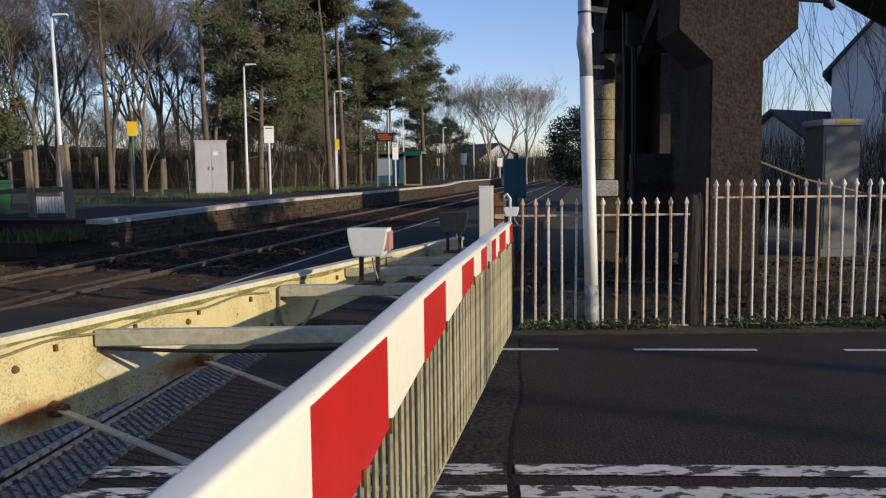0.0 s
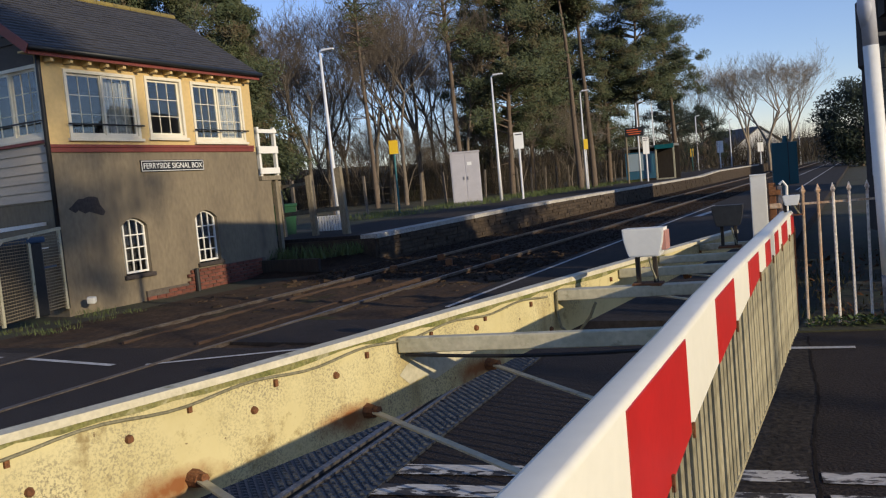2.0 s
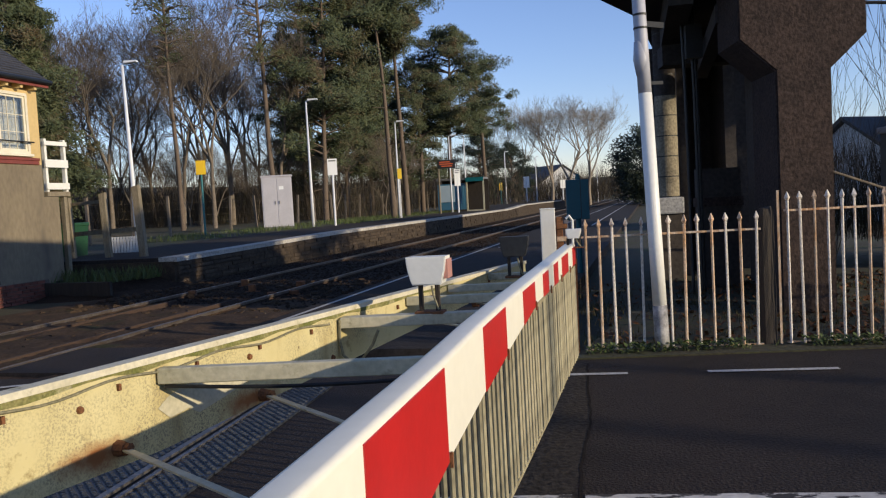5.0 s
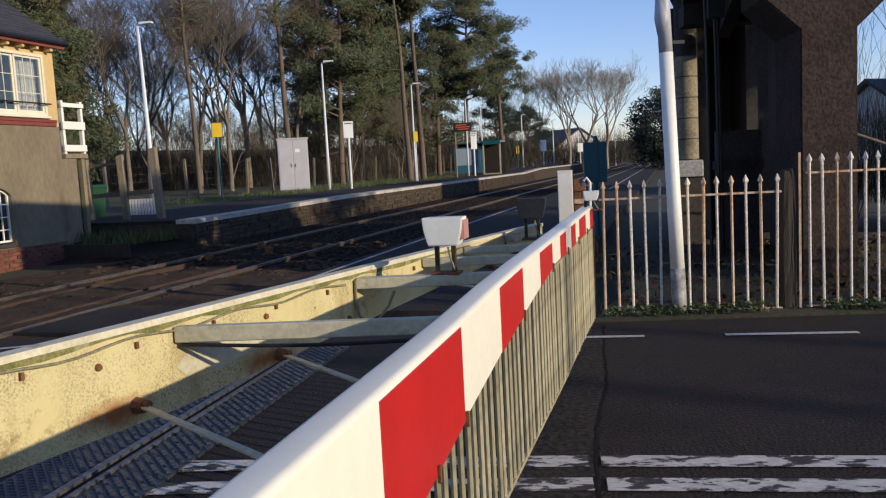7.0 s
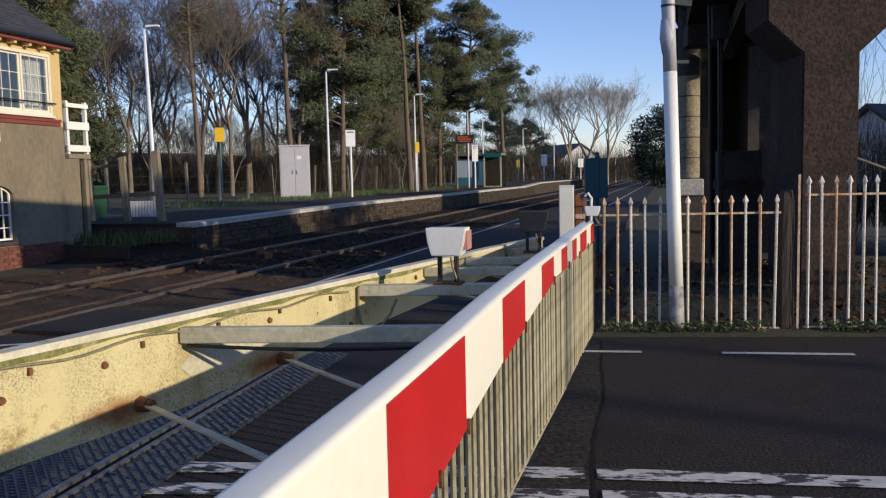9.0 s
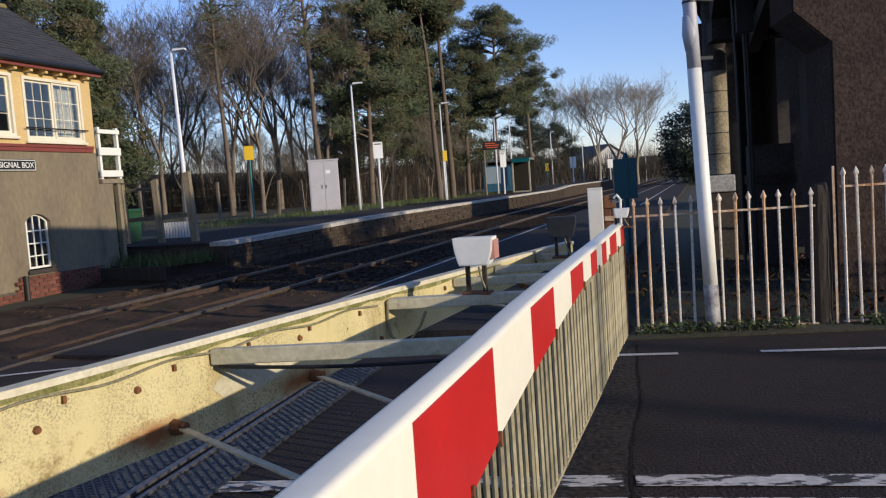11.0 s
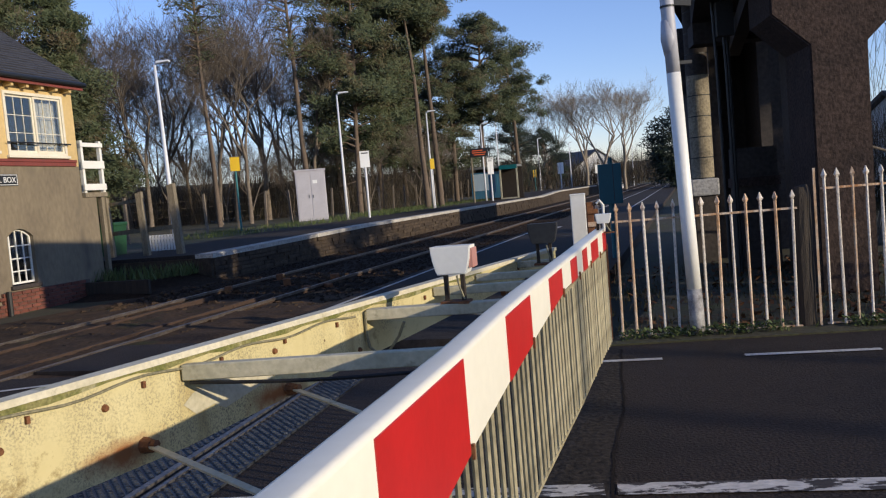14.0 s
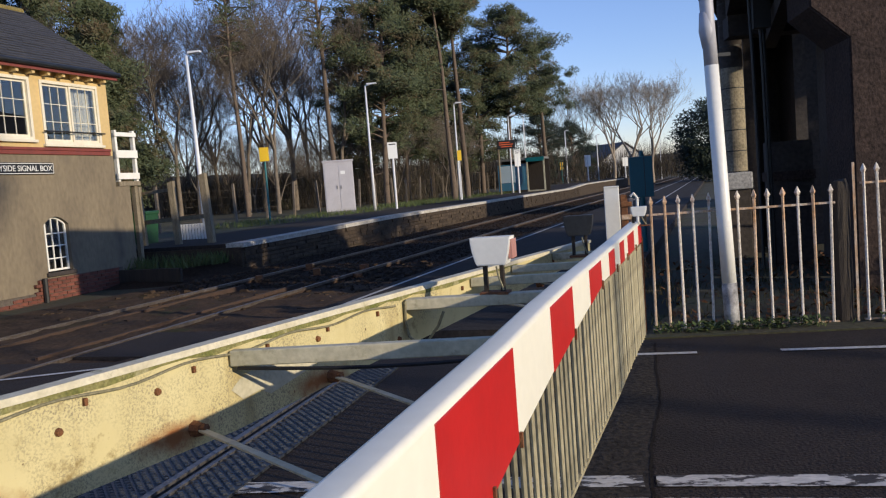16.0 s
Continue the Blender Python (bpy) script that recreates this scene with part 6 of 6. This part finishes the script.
def pine_meshes(seed, height, r, crown_from, crown_r, density, material, shape="round", dead=True):
    rng = random.Random(seed)
    trunk, limbs = [], []
    p = Vector((0, 0, -0.2))
    d = Vector((rng.uniform(-.02, .02), rng.uniform(-.02, .02), 1)).normalized()
    n = 12
    axis = [p.copy()]
    for i in range(n):
        q = p + d * height / n
        trunk.append((p, q, r * (1 - 0.75 * i / n), r * (1 - 0.75 * (i + 1) / n), 5))
        p = q
        axis.append(p.copy())
        d = (d + Vector((rng.uniform(-.03, .03), rng.uniform(-.03, .03), 0.03))).normalized()
    v, f = [], []
    z = crown_from
    if dead:
        for _ in range(10):
            zz = rng.uniform(crown_from * 0.35, crown_from)
            a = rng.uniform(0, 6.28)
            b = axis[min(n, int(zz / height * n))].copy()
            b.z = zz
            limbs.append((b, b + Vector((math.cos(a), math.sin(a), rng.uniform(-.2, .3))) * rng.uniform(0.4, 1.6), 0.03, 0.01, 1))
    while z < height:
        t = (z - crown_from) / max(0.1, height - crown_from)
        if shape == "round":
            rr = crown_r * (0.55 + 0.9 * math.sin(math.pi * min(1, t * 0.85 + 0.12))) * 0.72
        elif shape == "cone":
            rr = crown_r * (1.05 - t)
        else:
            rr = crown_r * (0.5 + 0.6 * t) * (1.0 if t < 0.8 else 0.8)
        c = axis[min(n, int(z / height * n))].copy()
        c.z = z
        for _ in range(rng.randint(2, 4)):
            a = rng.uniform(0, 6.28)
            ln = rr * rng.uniform(0.45, 1.05)
            e = c + Vector((math.cos(a) * ln, math.sin(a) * ln, rng.uniform(-0.15, 0.4) * ln))
            m = c.lerp(e, 0.5) + Vector((0, 0, 0.12 * ln))
            limbs += [(c, m, 0.05 + 0.012 * ln, 0.04, 1), (m, e, 0.04, 0.012, 1)]
            for tt in (0.45, 0.7, 0.88, 1.02):
                if rng.random() < density:
                    q = c.lerp(e, tt) + Vector((rng.uniform(-.3, .3), rng.uniform(-.3, .3), rng.uniform(0, .35)))
                    leaf_cloud(v, f, q, rng.uniform(0.4, 1.0), int(160 * density) + 45, rng, 0.23, 0.62, 0.15)
        z += rng.uniform(0.28, 0.5)
    me = bpy.data.meshes.new("needles")
    me.from_pydata(v, [], f)
    me.materials.append(material)
    return seg_mesh("trunk", trunk, BARK_PINE), seg_mesh("limbs", limbs, BARK_PINE), me


def pine(px, y, seed, height, r, crown_from, crown_r, density, material, shape, label, turn=0):
    meshes = pine_meshes(seed, height, r, crown_from, crown_r, density, material, shape)
    th = base("pine_tree", label, "tree", pose(ax(px, y), y, PZ, 0, 0, turn), "pine trees")
    for nm, me in zip(("trunk", "branchwork", "foliage"), meshes):
        o = share(nm, me, th)
        if nm != "trunk":
            o["kind"] = "stuff"
    return th


pine(-95, 38, 1, 17, 0.28, 2.0, 3.4, 0.95, NEEDLE, "cone", "tall dense dark conifer behind the signal box")
pine(-42, 44, 21, 11, 0.25, 1.5, 2.3, 0.6, NEEDLE, "cone", "dense dark conifer beside the signal box")
pine(-290, 40, 2, 18, 0.3, 2.5, 4.2, 0.95, NEEDLE, "cone", "tall dense dark conifer behind the signal box")
pine(-190, 44, 22, 19, 0.3, 2.5, 4.0, 0.95, NEEDLE, "cone", "tall dense dark conifer behind the signal box")
pine(203, 42, 3, 16, 0.15, 8.5, 2.8, 0.16, NEEDLE, "top", "thin bare-trunked pine with a sparse crown")
pine(375, 46, 4, 17, 0.2, 9.0, 3.9, 0.2, NEEDLE, "top", "tall bare-trunked pine with a sparse open crown")
pine(466, 48, 5, 14.2, 0.2, 3.6, 3.3, 0.75, NEEDLE, "round", "dense pine with a long dark crown")
pine(505, 56, 15, 14.6, 0.2, 3.0, 2.8, 0.7, NEEDLE, "round", "dense pine with a long dark crown")
pine(430, 60, 6, 13.5, 0.2, 3.0, 2.8, 0.6, NEEDLE, "round", "dark pine in the back row")
pine(550, 62, 7, 13.0, 0.2, 2.6, 3.0, 0.7, NEEDLE, "round", "dark pine in the back row")
pine(588, 50, 8, 13.8, 0.2, 11.2, 2.4, 0.6, NEEDLE, "top", "bare-trunked pine with an umbrella crown")
pine(612, 54, 9, 14.6, 0.22, 10.6, 3.3, 0.95, NEEDLE, "top", "bare-trunked pine with an umbrella crown")
pine(690, 67, 10, 13.9, 0.24, 5.9, 4.3, 0.95, NEEDLE, "round", "broad round-crowned pine at the row's end")
pine(640, 66, 11, 11.5, 0.22, 2.5, 3.2, 0.7, NEEDLE, "round", "dark pine in the back row")
pine(752, 76, 12, 12.8, 0.24, 6.6, 3.3, 0.9, NEEDLE, "round", "round-crowned pine at the row's end")
pine(745, 95, 13, 8.0, 0.2, 1.0, 3.4, 0.6, NEEDLE_DARK, "round", "low dark pine far along the platform")
pine(800, 105, 16, 7.0, 0.2, 1.0, 3.6, 0.6, NEEDLE_DARK, "round", "low dark pine far along the platform")
pine(595, 70, 14, 12.0, 0.22, 2.0, 3.2, 0.7, NEEDLE, "round", "dark pine in the back row")
pine(400, 70, 17, 11.0, 0.22, 2.0, 3.2, 0.5, NEEDLE, "round", "dark pine in the back row")


# Pines out of view, added to shade the signal box, platform and cabinet.
for tx, ty, seed, hh, cf, cr, dens in ((29.0, -6.2, 61, 14.4, 10.8, 1.9, 0.2), (31.0, -9.2, 62, 17.0, 11.5, 1.7, 0.4), (15.0, 8.6, 63, 6.9, 5.9, 1.7, 0.6), (16.2, 10.8, 64, 9.0, 2.2, 2.2, 0.6), (17.5, 16.4, 65, 9.5, 2.4, 2.2, 0.5)):
    pine(784 + 1456 * tx / ty, ty, seed, hh, 0.15, cf, cr, dens, NEEDLE, "round", "unseen pine added across the road to cast shade")


def evergreen(px, y, z, rx, rz, seed, label):
    rng = random.Random(seed)
    v, f = [], []
    c = Vector((0, 0, z))
    for _ in range(200):
        d = Vector((rng.gauss(0, 1), rng.gauss(0, 1), rng.gauss(0, 1))).normalized()
        q = c + Vector((d.x * rx, d.y * rx, d.z * rz)) * rng.uniform(0.6, 1.0)
        if q.z > 0.2:
            leaf_cloud(v, f, q, rx * 0.28, 100, rng, 0.34, 0.8, 0.22)
    th = base("evergreen_tree", label, "tree", pose(ax(px, y), y, -0.1))
    me = bpy.data.meshes.new("crown")
    me.from_pydata(v, [], f)
    me.materials.append(NEEDLE_DARK)
    share("crown", me, th)
    part("trunk", one_tube([(0, 0, -0.1), (0, 0, z)], [0.3, 0.2], 8), BARK_GREY, th)


evergreen(1036, 92, 4.0, 4.0, 4.6, 5, "dense dark evergreen tree beside the line")
evergreen(1095, 96, 3.4, 3.0, 3.8, 6, "dense dark evergreen tree beside the line")


def scrub(name, boxes, label, seed, size, material=SCRUB):
    rng = random.Random(seed)
    v, f = [], []
    for cx, cy, rx, ry, h, n in boxes:
        for _ in range(n):
            x, y = cx + rng.uniform(-rx, rx), cy + rng.uniform(-ry, ry)
            z0 = 0.3 + rng.random() ** 1.5 * h * 0.6
            a = rng.uniform(0, 6.28)
            ln = rng.uniform(0.5, 1.5) * size * 6
            w = size * 0.045
            tx, ty = math.cos(a), math.sin(a)
            k = len(v)
            v += [(x - w * ty, y + w * tx, z0), (x + w * ty, y - w * tx, z0), (x + tx * ln * 0.4, y + ty * ln * 0.4, z0 + ln)]
            f.append((k, k + 1, k + 2))
    me = bpy.data.meshes.new(name)
    me.from_pydata(v, [], f)
    me.materials.append(material)
    tagged(new(name, me), label, "scrub", kind="stuff")


scrub("undergrowth", [(ax(px, 56), 56 + 8 * ((k * 3) % 4) / 3, 2.4, 3.0, 4.2, 1500) for k, px in enumerate(range(-420, 590, 46))], "brown winter undergrowth beneath the trees", 3, 0.2)
scrub("undergrowth", [(ax(px, 80), 84, 3.6, 2.0, 5.5, 1200) for k, px in enumerate(range(-420, 760, 56))], "brown woodland edge behind the trees", 13, 0.28)
scrub("undergrowth", [(ax(px, 105), 118 + 3 * (k % 3), 4.0, 4, 4.0, 700) for k, px in enumerate(range(680, 1040, 45))], "brown winter hedge far along the line", 4, 0.5)
scrub("undergrowth", [(ax(px, 130), 150, 8, 6, 5.0, 500) for k, px in enumerate(range(500, 1200, 70))], "far brown hedge", 6, 0.6)
scrub("woodland", [(ax(px, 96), 98, 4.5, 3.0, 10.0, 900) for px in range(-560, 720, 66)], "brown winter woodland behind the trees", 23, 0.45)

# distance
bm = bmesh.new()
pts = []
rng = random.Random(40)
for i in range(60):
    a = radians(-100 + i * 200 / 59)
    r = 900
    pts.append((r * math.sin(a), r * math.cos(a), (16 if a > -0.05 else 30) + 10 * noise.noise(Vector((i * 0.17, 0, 0))) + 5 * noise.noise(Vector((i * 0.6, 3, 0)))))
lo = [bm.verts.new((x * 0.8, y * 0.8, -1)) for x, y, z in pts]
hi = [bm.verts.new(p) for p in pts]
bk = [bm.verts.new((x * 1.3, y * 1.3, -1)) for x, y, z in pts]
for i in range(59):
    bm.faces.new((lo[i], lo[i + 1], hi[i + 1], hi[i]))
    bm.faces.new((hi[i], hi[i + 1], bk[i + 1], bk[i]))
tagged(finish("backdrop_hills", bm, HILL, smooth=True), "low wooded hills on the horizon", "hills", kind="structure")


def house(x, y, turn, w, d, eave, ridge, label, wins=()):
    th = base("house", label, "house", pose(x, y, 0, 0, 0, turn))
    bm = bmesh.new()
    box(bm, -w / 2, w / 2, 0, d, -0.1, eave)
    g = [bm.verts.new(p) for p in ((-w / 2, 0, eave), (w / 2, 0, eave), (0, 0, ridge), (-w / 2, d, eave), (w / 2, d, eave), (0, d, ridge))]
    bm.faces.new((g[0], g[1], g[2]))
    bm.faces.new((g[5], g[4], g[3]))
    part("wall", bm, HOUSE_WHITE, th)
    bm = bmesh.new()
    for s in (-1, 1):
        k = (ridge - eave) / (w / 2)
        o = 0.3
        q = [(0, -o, ridge + 0.05), (0, d + o, ridge + 0.05), (s * (w / 2 + o), d + o, eave - k * o + 0.05), (s * (w / 2 + o), -o, eave - k * o + 0.05)]
        up = [bm.verts.new((a, b, c + 0.14)) for a, b, c in q]
        dn = [bm.verts.new(p) for p in q]
        bm.faces.new(up)
        bm.faces.new(dn[::-1])
        for i in range(4):
            bm.faces.new((up[i], dn[i], dn[(i + 1) % 4], up[(i + 1) % 4]))
    part("roof", bm, SLATE, th)
    for wx, wz, ww, wh in wins:
        f = part("window", one_box(wx - ww / 2, wx + ww / 2, -0.05, 0.02, wz, wz + wh, 0.01), WHITE, th)
        part("pane", one_box(wx - ww / 2 + 0.08, wx + ww / 2 - 0.08, -0.065, -0.051, wz + 0.08, wz + wh - 0.08), BLUE_PANEL, f)
    return th


house(16.0, 30.0, -29, 3.6, 7, 5.2, 7.3, "white rendered house with a slate roof behind bare shrubs", ((0.2, 3.4, 0.8, 0.9),))
house(13.2, 33.0, -62, 5.0, 7, 2.0, 3.7, "low outbuilding with a dark slate roof")
house(9.0, 128.0, 30, 9, 12, 3.2, 6.0, "far white cottage with a dark roof")


# bare shrubs right of the column
def shrub_mesh(seed):
    rng = random.Random(seed)
    segs = []
    for _ in range(7):
        a = rng.uniform(0, 6.28)
        d = Vector((math.cos(a) * 0.35, math.sin(a) * 0.35, 1)).normalized()
        grow(segs, Vector((rng.uniform(-.4, .4), rng.uniform(-.3, .3), 0)), d, rng.uniform(1.3, 2.2), 0.013, 3, rng, 0.5, 0.35, 1, 0.004)
    return seg_mesh("stems", segs, BARK_GREY)


SHRUBS = [shrub_mesh(k) for k in (51, 52, 53)]
for i, (x, y, s) in enumerate(((5.6, 15.0, 0.85), (7.5, 14.6, 1.25), (8.5, 13.8, 1.4), (9.3, 15.0, 1.45), (10.3, 15.5, 1.5))):
    th = base("bare_shrub", "tangled bare winter shrub behind the fence", "shrub", pose(x, y, -0.05, 0, 0, 80 * i) @ Matrix.Diagonal((s, s, s, 1)), "bare shrubs")
    o = share("stem_tangle", SHRUBS[i % 3], th)
    o["kind"] = "stuff"
scrub("undergrowth", [(x, y, 1.2, 0.8, 2.7, 1500) for x, y in ((6.2, 17.0), (8.0, 16.6), (10.0, 16), (9.0, 15.4), (12, 15.6), (7.4, 18.4), (13.5, 16), (9.6, 18), (6.0, 19.0))], "dark brambles behind the fence", 9, 0.12, SCRUB)
wire = one_tube([(4.3, 12.2, 1.75), (5.4, 12.4, 1.35), (7.2, 12.8, 0.95)], 0.018, 6)
tagged(finish("fallen_branch", wire, BARK_GREY), "long grey branch leaning behind the fence", "branch")



def trackside_debris():
    """Rotten wood scraps and stones scattered between the rails near the crossing."""
    rng = random.Random(83)
    v, f = [], []
    for _ in range(260):
        c = tw(rng.uniform(-10.3, -5.3), rng.uniform(8.6, 16.5), -0.055)
        a, ln, w, h = rng.uniform(0, 6.28), rng.uniform(0.03, 0.12), rng.uniform(0.02, 0.05), rng.uniform(0.015, 0.045)
        d, e = Vector((math.cos(a), math.sin(a), rng.uniform(-0.1, 0.1))) * ln, Vector((-math.sin(a), math.cos(a), 0)) * w
        k = len(v)
        for p, t in ((-d - e, 0), (d - e, 0), (d + e, 0), (-d + e, 0), (-d * 0.8 - e * 0.6, h), (d * 0.7 - e * 0.6, h), (d * 0.8 + e * 0.6, h * 0.8), (-d * 0.7 + e * 0.6, h)):
            v.append(tuple(c + p + Vector((0, 0, t))))
        f += [(k + 4, k + 5, k + 6, k + 7)] + [(k + j, k + (j + 1) % 4, k + 4 + (j + 1) % 4, k + 4 + j) for j in range(4)]
    me = bpy.data.meshes.new("trackside_debris")
    me.from_pydata(v, [], f)
    me.materials.append(mat("rotten wood and rubble", (0.09, 0.058, 0.034), (0.04, 0.029, 0.022), 6, 0.95, 0.5, stain=(0.2, 0.16, 0.11), stain_scale=1.6, stain_cut=0.6, gloss=0.15))
    tagged(new("trackside_debris", me), "rotten wood scraps and rubble beside the rails", "debris", kind="stuff")


trackside_debris()
rng = random.Random(64)
for u_, v_ in ((-8.55, 14.2), (-6.6, 13.6), (-6.4, 14.1), (-8.4, 16.0), (-6.75, 15.2), (-7.6, 14.8)):
    p = tw(u_, v_, -0.12)
    bm = bmesh.new()
    box(bm, -0.16, 0.16, -0.1, 0.1, 0.0, 0.05, 0.012)
    box(bm, -0.07, 0.07, -0.07, 0.07, 0.05, rng.uniform(0.12, 0.2), 0.02)
    bmesh.ops.transform(bm, matrix=Matrix.Translation(p) @ pose(0, 0, 0, 0, 0, rng.uniform(-40, 40)), verts=bm.verts)
    tagged(finish("rail_chair", bm, RUST), "rusty iron rail fitting on the ballast", "rail fitting", "rail fittings")
